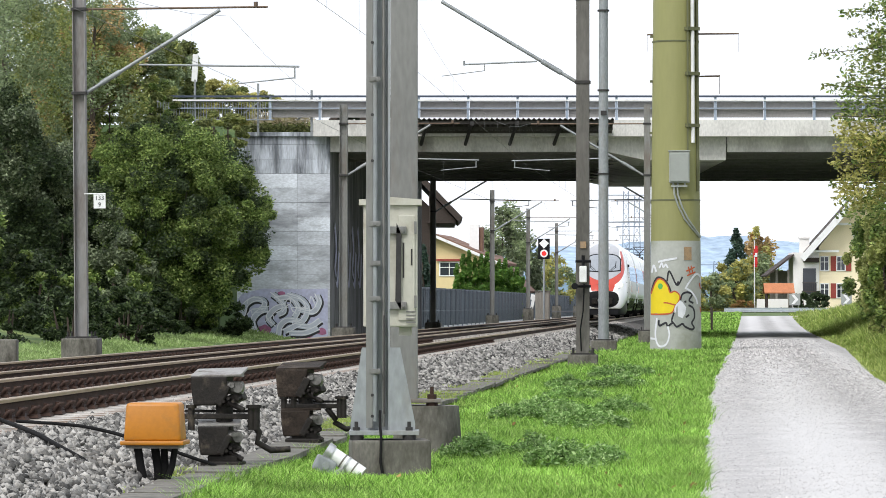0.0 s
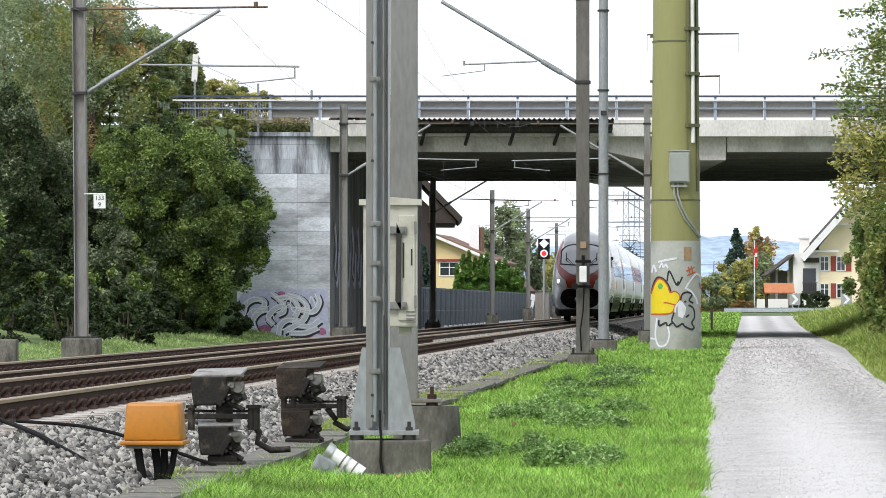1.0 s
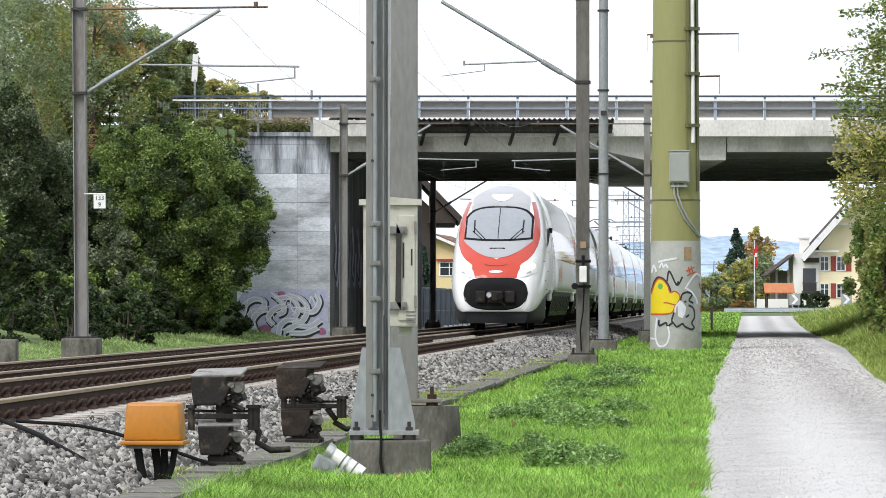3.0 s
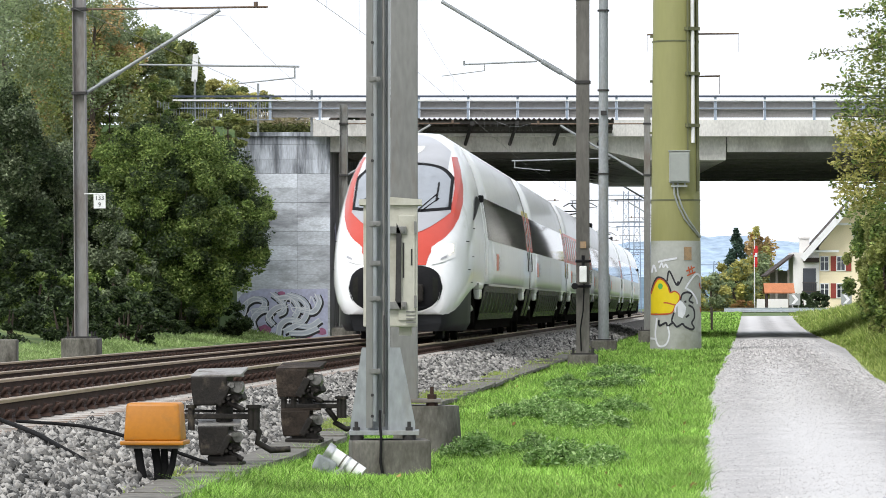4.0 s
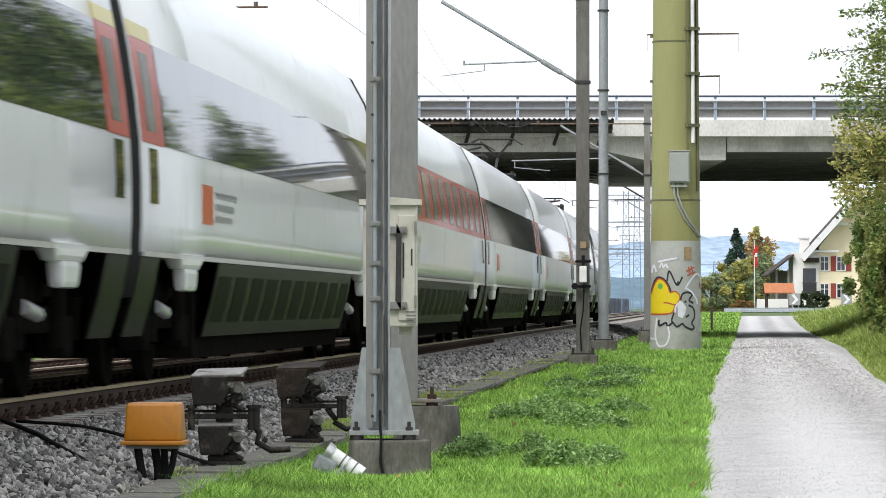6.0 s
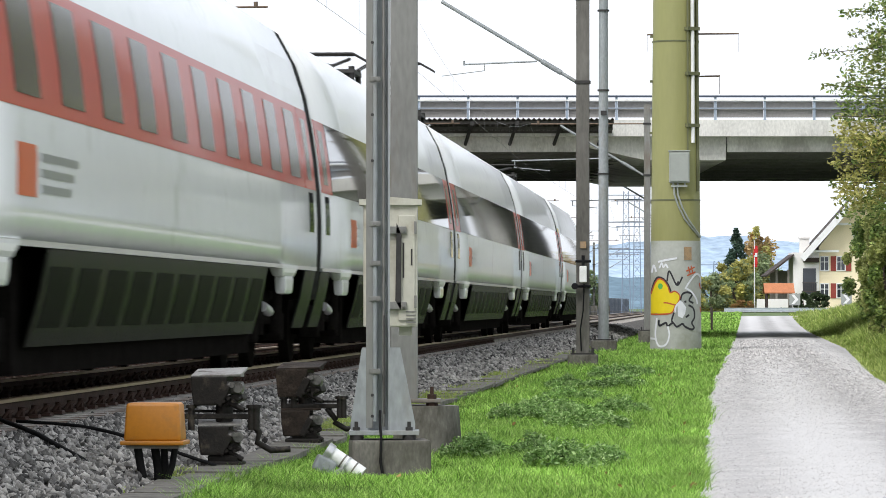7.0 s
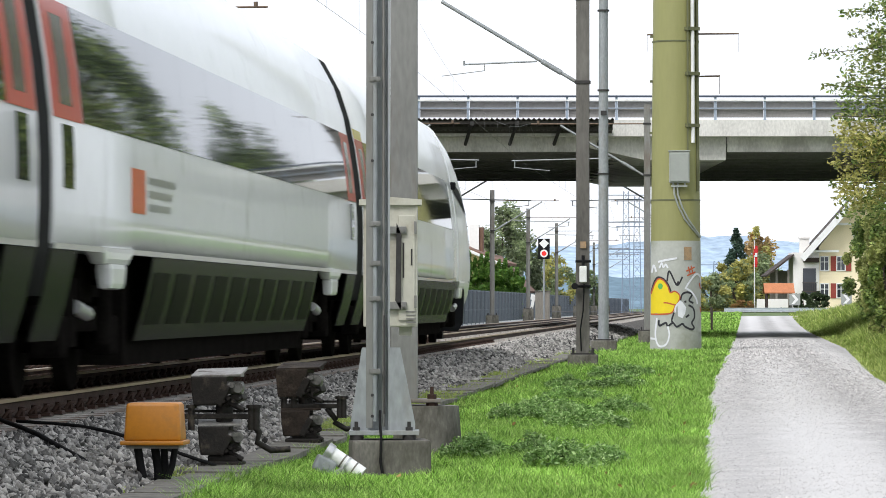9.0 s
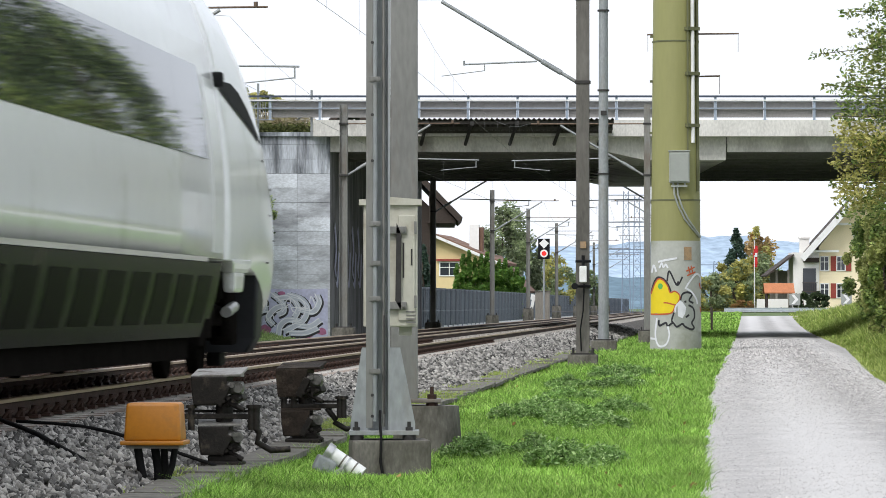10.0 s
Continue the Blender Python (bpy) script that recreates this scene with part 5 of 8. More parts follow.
def make_pylon():
    t = thing("tubular_pylon", pose(PX, PY, 0), "olive green tubular steel pylon with a grey spray-painted foot", "pylon")
    for z0, z1, k in ((3.17, 4.35, 0.0), (4.36, 8.95, 0.004), (8.96, 14.0, 0.008)):
        part("shaft_section", tube(bmesh.new(), (0, 0, z0), (0, 0, z1), pylon_r(z0) - k, pylon_r(z1) - k, seg=48), "green_paint", t)
    bm = bmesh.new()
    tube(bm, (0, 0, -0.2), (0, 0, 3.169), pylon_r(0) + 0.004, pylon_r(3.17) + 0.004, seg=48)
    part("painted_foot", bm, "grey_paint", t, "pale grey painted lower part")
    bm = bmesh.new()
    for z in (4.35, 8.95):
        tube(bm, (0, 0, z - 0.02), (0, 0, z + 0.02), pylon_r(z) + 0.012, seg=48)
    part("seam_ring", bm, "green_dark", t)
    # cable trunking up the side
    bm = bmesh.new()
    tube(bm, (0.47, -0.56, 6.0), (0.44, -0.54, 14), 0.055, seg=12)
    part("white_conduit", bm, "white_paint", t, "white cable conduit")
    bm = bmesh.new()
    box(bm, (0.31, -0.63, 9.7), (0.05, 0.05, 8.2))
    tube(bm, (0.62, -0.38, 4.6), (0.58, -0.36, 14), 0.05, seg=8)
    part("cable_channel", bm, "green_dark", t)
    bm = bmesh.new()
    for z in (6.5, 8.0, 9.3):
        box(bm, (0.45, -0.55, z), (0.45, 0.16, 0.10), (0, 0, 35))
        box(bm, (-0.76 + 0.009 * z, -0.05, z - 0.2), (0.12, 0.1, 0.07))
    part("conduit_clip", bm, "green_dark", t)
    # switch box with cables
    bm = bmesh.new()
    box(bm, (0.06, -0.80, 5.28), (0.58, 0.22, 0.88), bevel=0.015)
    bx = part("switch_cabinet", bm, "box_grey", t, "grey steel cabinet")
    bm = bmesh.new()
    box(bm, (0.06, -0.80, 5.75), (0.62, 0.26, 0.035), bevel=0.008)
    part("cabinet_lid", bm, "box_grey", bx)
    bm = bmesh.new()
    box(bm, (0.06, -0.925, 5.28), (0.52, 0.02, 0.80), bevel=0.006)
    box(bm, (-0.15, -0.94, 5.3), (0.03, 0.02, 0.12))
    part("cabinet_door", bm, "box_grey", bx)
    bm = bmesh.new()
    box(bm, (0.06, -0.80, 4.74), (0.46, 0.1, 0.05))
    for x in (-0.12, 0.02, 0.22):
        box(bm, (x, -0.80, 4.80), (0.04, 0.08, 0.12))
    part("cable_gland_bar", bm, "box_grey", bx)
    for k in (0, 1):
        bm = bmesh.new()
        path_tube(bm, [(-0.10 + 0.1 * k, -0.80, 4.78), (-0.08 + 0.1 * k, -0.79, 4.5), (0.04 + 0.1 * k, -0.76, 4.15), (0.22 + 0.1 * k, -0.72, 3.8),
                       (0.46 + 0.07 * k, -0.58, 3.5), (0.68 + 0.02 * k, -0.33, 3.28)], 0.028, seg=8)
        part("cable", bm, "box_grey", t)
    bm = bmesh.new()
    box(bm, (0.31, -0.665, 2.80), (0.24, 0.012, 0.38), (0, 0, 25))
    part("warning_plate", bm, "ochre_plate", t, "faded ochre warning plate")
    for z, x0, x1 in ((9.22, -0.78, 1.9), (7.98, 0.2, 1.35)):
        bm = bmesh.new()
        tube(bm, (x0, 0.85, z), (x1, 0.85, z + 0.03), 0.028, seg=6)
        tube(bm, (x1 - 0.02, 0.85, z), (x1 - 0.02, 0.85, z - 0.5), 0.008, seg=4)
        tube(bm, (x0 + 0.02, 0.85, z), (x0 + 0.02, 0.85, z - 0.5), 0.008, seg=4)
        box(bm, (0.3, 0.77, z), (0.1, 0.22, 0.08))
        part("cross_arm", bm, "brown_steel", t)
    return t


pylon = make_pylon()


# ---- spray paint ----
def stroke(bm, pts, width, place):
    """A flat brush stroke through points of a surface, placed by place(u, v)."""
    fine = []
    n = len(pts)
    for i in range(n - 1):
        p0, p1, p2, p3 = (Vector(pts[max(i - 1, 0)]), Vector(pts[i]), Vector(pts[i + 1]), Vector(pts[min(i + 2, n - 1)]))
        for k in range(6):
            s = k / 6
            fine.append(0.5 * ((2 * p1) + (p2 - p0) * s + (2 * p0 - 5 * p1 + 4 * p2 - p3) * s * s + (3 * p1 - p0 - 3 * p2 + p3) * s ** 3))
    fine.append(Vector(pts[-1]))
    prev = None
    for i, p in enumerate(fine):
        d = fine[min(i + 1, len(fine) - 1)] - fine[max(i - 1, 0)]
        if d.length < 1e-6:
            continue
        nrm = Vector((-d.y, d.x)).normalized() * width / 2
        cur = (bm.verts.new(place(*(p + nrm))), bm.verts.new(place(*(p - nrm))))
        if prev:
            bm.faces.new((prev[0], prev[1], cur[1], cur[0]))
        prev = cur
    return bm


def blob(bm, outline, place):
    """A filled patch fanned out from its middle."""
    c = sum((Vector(p) for p in outline), Vector((0, 0))) / len(outline)
    n = len(outline)
    outline = [tuple(Vector(outline[i]).lerp(Vector(outline[(i + 1) % n]), k / 4)) for i in range(n) for k in range(4)]
    rings = []
    for s in (0.0, 0.15, 0.3, 0.45, 0.6, 0.75, 0.88, 1.0):
        rings.append([bm.verts.new(place(*(c + (Vector(p) - c) * s))) for p in outline] if s else [bm.verts.new(place(*c))])
    n = len(outline)
    for i in range(n):
        bm.faces.new((rings[0][0], rings[1][i], rings[1][(i + 1) % n]))
        for a, b in zip(rings[1:-1], rings[2:]):
            bm.faces.new((a[i], b[i], b[(i + 1) % n], a[(i + 1) % n]))
    return bm


def on_pylon(layer):
    def place(u, v):
        r = pylon_r(v) + 0.010 + 0.003 * layer
        s = max(-0.99, min(0.99, u))
        return (r * s, -r * math.sqrt(1 - s * s), v)
    return place


def pylon_paint():
    def dab(outline, layer, mat, label):
        part("spray_paint", blob(bmesh.new(), outline, on_pylon(layer)), mat, pylon, label)

    dab([(-0.98, 1.70), (-0.87, 1.96), (-0.73, 2.09), (-0.50, 2.04), (-0.34, 1.87), (-0.25, 1.69), (-0.09, 1.72), (0.10, 1.58), (0.04, 1.40), (-0.09, 1.27), (-0.23, 1.08), (-0.58, 1.05), (-0.80, 1.08), (-0.98, 1.05)], 0, "g_yellow", "plain patch of yellow spray paint")
    dab([(-0.74, 1.85), (-0.70, 1.93), (-0.61, 1.94), (-0.54, 1.87), (-0.58, 1.79), (-0.68, 1.76)], 1, "g_green", "round green dab of paint")
    dab([(0.10, 1.45), (0.20, 1.63), (0.39, 1.68), (0.58, 1.62), (0.65, 1.37), (0.68, 0.96), (0.58, 0.78), (0.64, 0.65), (0.31, 0.72), (-0.01, 0.72), (-0.13, 0.88), (-0.06, 1.10)], 0, "box_grey", "grey spray-paint letter")
    dab([(0.01, 1.37), (0.18, 1.42), (0.35, 1.25), (0.31, 1.07), (0.20, 0.93), (0.03, 0.99)], 2, "g_white", "white dab of paint")
    for mat, layer, width, label, lines in (
            ("g_red", 1, 0.042, "red spray-paint line", [[(-0.98, 1.64), (-0.84, 1.94), (-0.70, 2.07), (-0.52, 2.02), (-0.36, 1.85), (-0.27, 1.67), (-0.09, 1.71), (0.10, 1.58), (0.04, 1.40), (-0.10, 1.25), (-0.22, 1.09), (-0.58, 1.05), (-0.98, 1.05)],
             [(-0.52, 1.38), (-0.36, 1.37), (-0.06, 1.31)],
             [(0.44, 2.42), (0.53, 2.19)],
             [(0.55, 2.45), (0.64, 2.21)],
             [(0.36, 2.29), (0.70, 2.41)],
             [(0.39, 2.16), (0.73, 2.27)],
             [(0.89, 1.95), (0.95, 1.78)],
             [(0.92, 1.26), (0.96, 1.10)]]),
            ("g_black", 1, 0.060, "black spray-paint outline", [[(-0.98, 1.64), (-0.87, 1.97), (-0.73, 2.11), (-0.50, 2.05), (-0.34, 1.89), (-0.24, 1.70)],
             [(-0.69, 0.88), (-0.67, 0.72), (-0.43, 0.80), (-0.36, 0.70), (-0.17, 0.80), (-0.02, 0.69), (0.20, 0.77), (0.31, 0.69), (0.57, 0.61), (0.66, 0.67), (0.57, 0.80), (0.68, 0.96), (0.64, 1.21), (0.44, 1.31)],
             [(0.13, 1.45), (0.20, 1.62), (0.39, 1.68), (0.59, 1.62), (0.47, 1.45), (0.64, 1.37)],
             [(-0.12, 1.10), (-0.21, 0.88), (-0.15, 0.80)],
             [(-0.39, 2.00), (-0.30, 2.29), (-0.01, 1.89), (0.21, 2.13)],
             [(0.28, 1.40), (0.36, 1.42)],
             [(0.33, 0.96), (0.47, 1.03)],
             [(-0.01, 1.89), (0.05, 2.00)]]),
            ("g_white", 2, 0.060, "white spray-paint stroke", [[(0.31, 1.78), (0.52, 2.02), (0.77, 2.21), (0.95, 2.10), (0.98, 1.81)],
             [(0.34, 1.80), (0.57, 1.69), (0.76, 1.48), (0.80, 1.34)],
             [(-0.76, 0.93), (-0.81, 0.44), (-0.69, 0.14), (-0.43, 0.17), (-0.30, 0.44), (-0.36, 0.70)],
             [(-0.73, 2.56), (-0.43, 2.61), (-0.01, 2.66)],
             [(-0.68, 2.38), (-0.59, 2.52), (-0.53, 2.41), (-0.44, 2.48), (-0.36, 2.38)],
             [(-0.07, 1.10), (-0.06, 1.26), (0.13, 1.43)],
             [(-0.98, 0.35), (-0.80, 0.33)],
             [(-0.95, 2.25), (-0.89, 2.46), (-0.79, 2.27)]])):
        for pts in lines:
            part("spray_paint", stroke(bmesh.new(), pts, width, on_pylon(layer)), mat, pylon, label)


pylon_paint()


def wall_paint():
    abut = bpy.data.objects["abutment"]
    rng = random.Random(12)

    def flat(layer):
        return lambda u, v: (u, BY - 0.036 - 0.003 * layer, v)

    def side(layer):
        def place(u, v):                    # u along the side wall
            return (-4.33 + (u / 35) * 3.33 + 0.012 + 0.003 * layer, BY + u, v)
        return place

    bm = blob(bmesh.new(), [(-8.15, 0.35), (-8.2, 1.1), (-7.7, 1.75), (-6.9, 1.95), (-5.6, 1.92), (-4.42, 1.95), (-4.42, 0.05), (-5.6, 0.03), (-6.6, 0.05), (-7.4, 0.1)], flat(0))
    part("spray_paint", bm, "g_lilac", abut, "lilac spray-paint ground")
    bm = bmesh.new()
    for cx, cz, r in ((-7.8, 0.6, 0.35), (-6.9, 0.35, 0.3), (-7.3, 0.25, 0.25), (-5.2, 0.2, 0.25), (-4.7, 0.3, 0.2), (-6.2, 1.75, 0.14)):
        blob(bm, [(cx + r * 1.2 * math.cos(a) * rng.uniform(0.7, 1.2), cz + r * 0.7 * math.sin(a) * rng.uniform(0.7, 1.2)) for a in [k * math.pi / 5 for k in range(10)]], flat(1))
    part("spray_paint", bm, "g_pink", abut, "magenta spray-paint patches")
    # looping letters with long tails, and a thin stick-like line across them
    letters = [[(-8.15, 0.75), (-7.7, 0.95), (-7.55, 1.35), (-7.2, 1.55), (-6.85, 1.45), (-6.95, 1.15), (-7.3, 1.1)], [(-7.15, 0.25), (-7.3, 0.7), (-7.05, 1.05), (-6.7, 1.15)],
               [(-6.55, 1.75), (-6.2, 1.45), (-6.1, 1.1), (-6.35, 0.95)], [(-6.3, 0.1), (-6.25, 0.5), (-5.95, 0.75), (-5.5, 0.7)], [(-6.4, 1.55), (-5.85, 1.6), (-5.55, 1.2), (-5.7, 0.85)],
               [(-5.9, 1.7), (-5.45, 1.55), (-5.2, 1.2), (-5.35, 0.75), (-5.8, 0.45), (-6.1, 0.3)], [(-5.5, 1.15), (-5.0, 1.05), (-4.75, 1.4), (-4.85, 1.7)], [(-5.6, 0.55), (-5.1, 0.5), (-4.7, 0.75)],
               [(-6.5, 0.55), (-6.7, 0.85), (-6.4, 1.2), (-6.0, 1.3)], [(-5.9, 0.25), (-5.3, 0.25), (-4.8, 0.45)]]
    for nm, mat, w, lay, dx, dz, lab in (("a", "g_black", 0.30, 2, 0.03, -0.04, "black graffiti shadows"), ("b", "g_silver", 0.22, 3, 0, 0, "silver-blue graffiti letters"), ("c", "g_white", 0.035, 4, -0.07, 0.06, "white graffiti highlights"), ("d", "g_white", 0.03, 5, 0.08, -0.06, "white graffiti highlights")):
        lines = [[(u + dx, v + dz) for u, v in pts] for pts in letters]
        if nm == "c":
            for _ in range(10):
                u, v = rng.uniform(-7.9, -4.8), rng.uniform(0.3, 1.5)
                lines.append([(u, v), (u + rng.uniform(-0.2, 0.3), v + rng.uniform(0.1, 0.3)), (u + rng.uniform(0.1, 0.5), v + rng.uniform(-0.2, 0.3))])
        for k, pts in enumerate(lines):
            part("spray_paint", stroke(bmesh.new(), pts, w, flat(lay + 0.045 * k)), mat, abut, lab)
    for k in range(9):
        u = 1.0 + k * 1.9
        part("spray_paint", stroke(bmesh.new(), [(u + 0.4, 4.4), (u + 0.9, 3.5), (u + 0.5, 2.7), (u + 1.3, 2.2), (u + 1.7, 3.4)], 0.42, side(0.1 * k)), "g_lilac", abut, "faded lilac scribble on the side wall")
        part("spray_paint", stroke(bmesh.new(), [(u, 4.5 - 0.1 * k), (u + 0.5, 3.6), (u + 0.1, 2.8), (u + 0.9, 2.3), (u + 1.2, 3.2), (u + 1.5, 4.2 - 0.05 * k)], 0.16, side(1 + 0.1 * k)), "g_black", abut, "black scribble on the side wall")


wall_paint()


# ---- near the camera ----
def make_front_mast():
    t = thing("steel_mast", pose(-0.487, 31, 0, 0, 0, 0), "galvanised H-section steel mast with gusset plates on a concrete block", "mast", "masts along the line")
    bm = bmesh.new()
    box(bm, (0.08, 0.0, 0.14), (0.60, 0.55, 0.28), (0, 0, 4), bevel=0.02)
    part("footing", bm, "concrete_base", t, "mossy concrete block")
    bm = bmesh.new()
    box(bm, (0.04, 0, 0.335), (0.53, 0.40, 0.035), bevel=0.005)
    part("base_plate", bm, "galv", t)
    for x, y in ((-0.17, -0.15), (0.23, -0.15), (-0.17, 0.15), (0.23, 0.15)):
        bm = bmesh.new()
        tube(bm, (x, y, 0.26), (x, y, 0.42), 0.014, seg=8)
        tube(bm, (x, y, 0.352), (x, y, 0.378), 0.027, seg=6)
        tube(bm, (x, y, 0.28), (x, y, 0.318), 0.05, seg=10)
        part("anchor_bolt", bm, "dark_steel", t)
    part("post", h_mast(bmesh.new(), 0.165, 0.17, 0.352, 4.4, 0.013), "galv", t)
    for s, x0, x1, xt in ((-1, -0.082, -0.215, -0.13), (1, 0.085, 0.275, 0.16)):
        for y in (-0.09, 0.09):
            bm = bmesh.new()
            prism(bm, [(x0, 0.352), (x1, 0.352), (x1, 0.40), (xt, 0.98), (x0, 0.98)], "y", y - 0.006, y + 0.006)
            part("gusset_plate", bm, "galv", t)
    # conduit, clamps and bolts in the open side
    bm = bmesh.new()
    tube(bm, (-0.035, -0.07, 0.42), (-0.035, -0.07, 4.4), 0.024, seg=12)
    part("conduit", bm, "galv", t)
    for z in (0.8, 1.35, 1.62, 1.92, 3.02):
        bm = bmesh.new()
        box(bm, (-0.03, -0.095, z), (0.085, 0.02, 0.04), bevel=0.004)
        tube(bm, (0.005, -0.12, z), (0.005, -0.09, z), 0.010, seg=6)
        tube(bm, (-0.035, -0.13, z), (-0.035, -0.09, z), 0.012, seg=6)
        part("clamp", bm, "galv_old", t)
    for z in (0.46, 0.62, 2.4, 2.75, 3.3):
        bm = bmesh.new()
        tube(bm, (-0.05, -0.10, z), (-0.05, -0.085, z), 0.013, seg=6)
        part("bolt", bm, "dark_steel", t)
    bm = bmesh.new()
    tube(bm, (0.035, -0.05, 0.38), (0.035, -0.05, 4.4), 0.012, seg=8)
    part("thin_conduit", bm, "galv_old", t)
    bm = bmesh.new()
    box(bm, (-0.072, -0.092, 2.37), (0.05, 0.012, 4.0), bevel=0.003)
    part("front_angle", bm, "galv_old", t)
    bm = bmesh.new()
    box(bm, (0.04, -0.085, 0.85), (0.012, 0.012, 0.75))
    part("earth_strip", bm, "dark_steel", t)
    bm = bmesh.new()
    path_tube(bm, [(0.01, -0.09, 0.5), (0.01, -0.16, 0.40), (0.02, -0.29, 0.30), (0.015, -0.295, 0.12), (0.03, -0.32, 0.04)], 0.011)
    part("earth_wire", bm, "rubber", t)


def make_back_mast():
    t = thing("steel_mast", pose(-0.335, 35, 0), "weathered grey steel mast on a dark concrete footing", "mast", "masts along the line")
    bm = bmesh.new()
    tube(bm, (0.20, 0, -0.05), (0.20, 0, 0.44), 0.31, 0.27, seg=10)
    part("footing", bm, "concrete_base", t, "dark round concrete footing")
    bm = bmesh.new()
    box(bm, (0.09, 0, 0.485), (0.46, 0.36, 0.03), bevel=0.005)
    part("base_plate", bm, "galv_old", t)
    bm = bmesh.new()
    box(bm, (0, 0, 2.45), (0.235, 0.235, 3.93), bevel=0.012)
    part("post", bm, "galv_old", t)
    for x, y in ((0.24, -0.12), (0.24, 0.12), (-0.12, -0.12)):
        bm = bmesh.new()
        tube(bm, (x, y, 0.40), (x, y, 0.60), 0.016, seg=8)
        tube(bm, (x, y, 0.50), (x, y, 0.535), 0.04, seg=6)
        tube(bm, (x, y, 0.43), (x, y, 0.47), 0.05, seg=6)
        part("anchor_bolt", bm, "rust", t)


def make_cabinet():
    t = thing("line_cabinet", pose(-0.42, 32.6, 0), "cream grey sheet-steel cabinet strapped to the masts", "cabinet")
    bm = bmesh.new()
    box(bm, (0.0, 0, 1.62), (0.43, 0.34, 0.98), bevel=0.012)
    case = part("case", bm, "cabinet", t)
    bm = bmesh.new()
    prism(bm, [(-0.25, 2.10), (0.25, 2.10), (0.25, 2.145), (0.0, 2.165), (-0.25, 2.145)], "y", -0.2, 0.2)
    part("lid", bm, "cabinet", t)
    bm = bmesh.new()
    box(bm, (0.13, -0.178, 1.60), (0.13, 0.018, 0.84), bevel=0.005)
    box(bm, (-0.165, -0.178, 1.60), (0.07, 0.018, 0.84), bevel=0.005)
    door = part("door", bm, "cabinet", case)
    for z in (1.33, 1.92):
        bm = bmesh.new()
        box(bm, (0.20, -0.19, z), (0.02, 0.02, 0.10))
        part("hinge", bm, "galv_old", door)
    for z0, z1, x0 in ((1.52, 1.80, 0.105), (1.62, 1.75, 0.17)):
        bm = bmesh.new()
        box(bm, (x0, -0.1895, (z0 + z1) / 2), (0.012, 0.006, z1 - z0))
        part("latch_slot", bm, "dark_steel", door)
    bm = bmesh.new()
    for k in range(4):
        box(bm, (0.165, -0.189, 1.25 - 0.028 * k), (0.075, 0.006, 0.012))
    part("vent_louvres", bm, "galv_old", door)
    for z in (1.30, 1.90):
        bm = bmesh.new()
        box(bm, (-0.02, -0.20, z), (0.30, 0.03, 0.06), bevel=0.006)
        for x in (-0.14, 0.10):
            tube(bm, (x, -0.235, z), (x, -0.20, z), 0.014, seg=6)
        part("strap", bm, "galv_old", t)
    bm = bmesh.new()
    prism(bm, [(0.04, 1.34), (0.085, 1.26), (0.09, 1.86), (0.05, 1.96)], "y", -0.215, -0.205)
    part("side_bracket", bm, "dark_steel", t)
    bm = bmesh.new()
    box(bm, (0.12, 0.0, 1.10), (0.10, 0.12, 0.08))
    part("cable_entry", bm, "cabinet", t)


def make_orange_box():
    t = thing("marker_box", pose(-1.945, 27.5, 0, 0, 0, -4), "orange plastic box on black legs beside the trough", "marker box")
    bm = bmesh.new()
    tmp = bmesh.new()
    v0 = [(-0.195, -0.15, 0.385), (0.195, -0.15, 0.385), (0.195, 0.15, 0.385), (-0.195, 0.15, 0.385)]
    v1 = [(x * 0.92, y * 0.86, 0.645) for x, y, z in v0]
    a, b = [tmp.verts.new(p) for p in v0], [tmp.verts.new(p) for p in v1]
    tmp.faces.new(a[::-1])
    tmp.faces.new(b)
    for i in range(4):
        tmp.faces.new((a[i], a[(i + 1) % 4], b[(i + 1) % 4], b[i]))
    bmesh.ops.bevel(tmp, geom=tmp.edges[:], offset=0.022, segments=3, affect="EDGES", profile=0.5)
    for f in tmp.faces:
        f.smooth = True
    merge(bm, tmp)
    hood = part("hood", bm, "orange", t)
    bm = bmesh.new()
    box(bm, (0, 0, 0.375), (0.43, 0.34, 0.03), bevel=0.01)
    part("rim", bm, "orange", hood)
    bm = bmesh.new()
    box(bm, (0, 0, 0.348), (0.36, 0.26, 0.02))
    part("floor_plate", bm, "galv_old", t)
    for pts, r in (([(-0.11, -0.05, 0.34), (-0.09, -0.06, 0.22), (-0.06, -0.06, 0.09), (-0.055, -0.06, -0.05)], 0.028), ([(0.0, 0.0, 0.34), (0.02, 0, 0.2), (0.03, 0, -0.05)], 0.03),
                   ([(0.06, 0, 0.34), (0.07, 0, 0.2), (0.08, 0, -0.05)], 0.026), ([(0.14, -0.03, 0.34), (0.12, -0.03, 0.22), (0.08, -0.04, 0.1), (0.06, -0.04, -0.05)], 0.022)):
        part("leg", path_tube(bmesh.new(), pts, r, 8), "rubber", t, "black hose-covered leg")


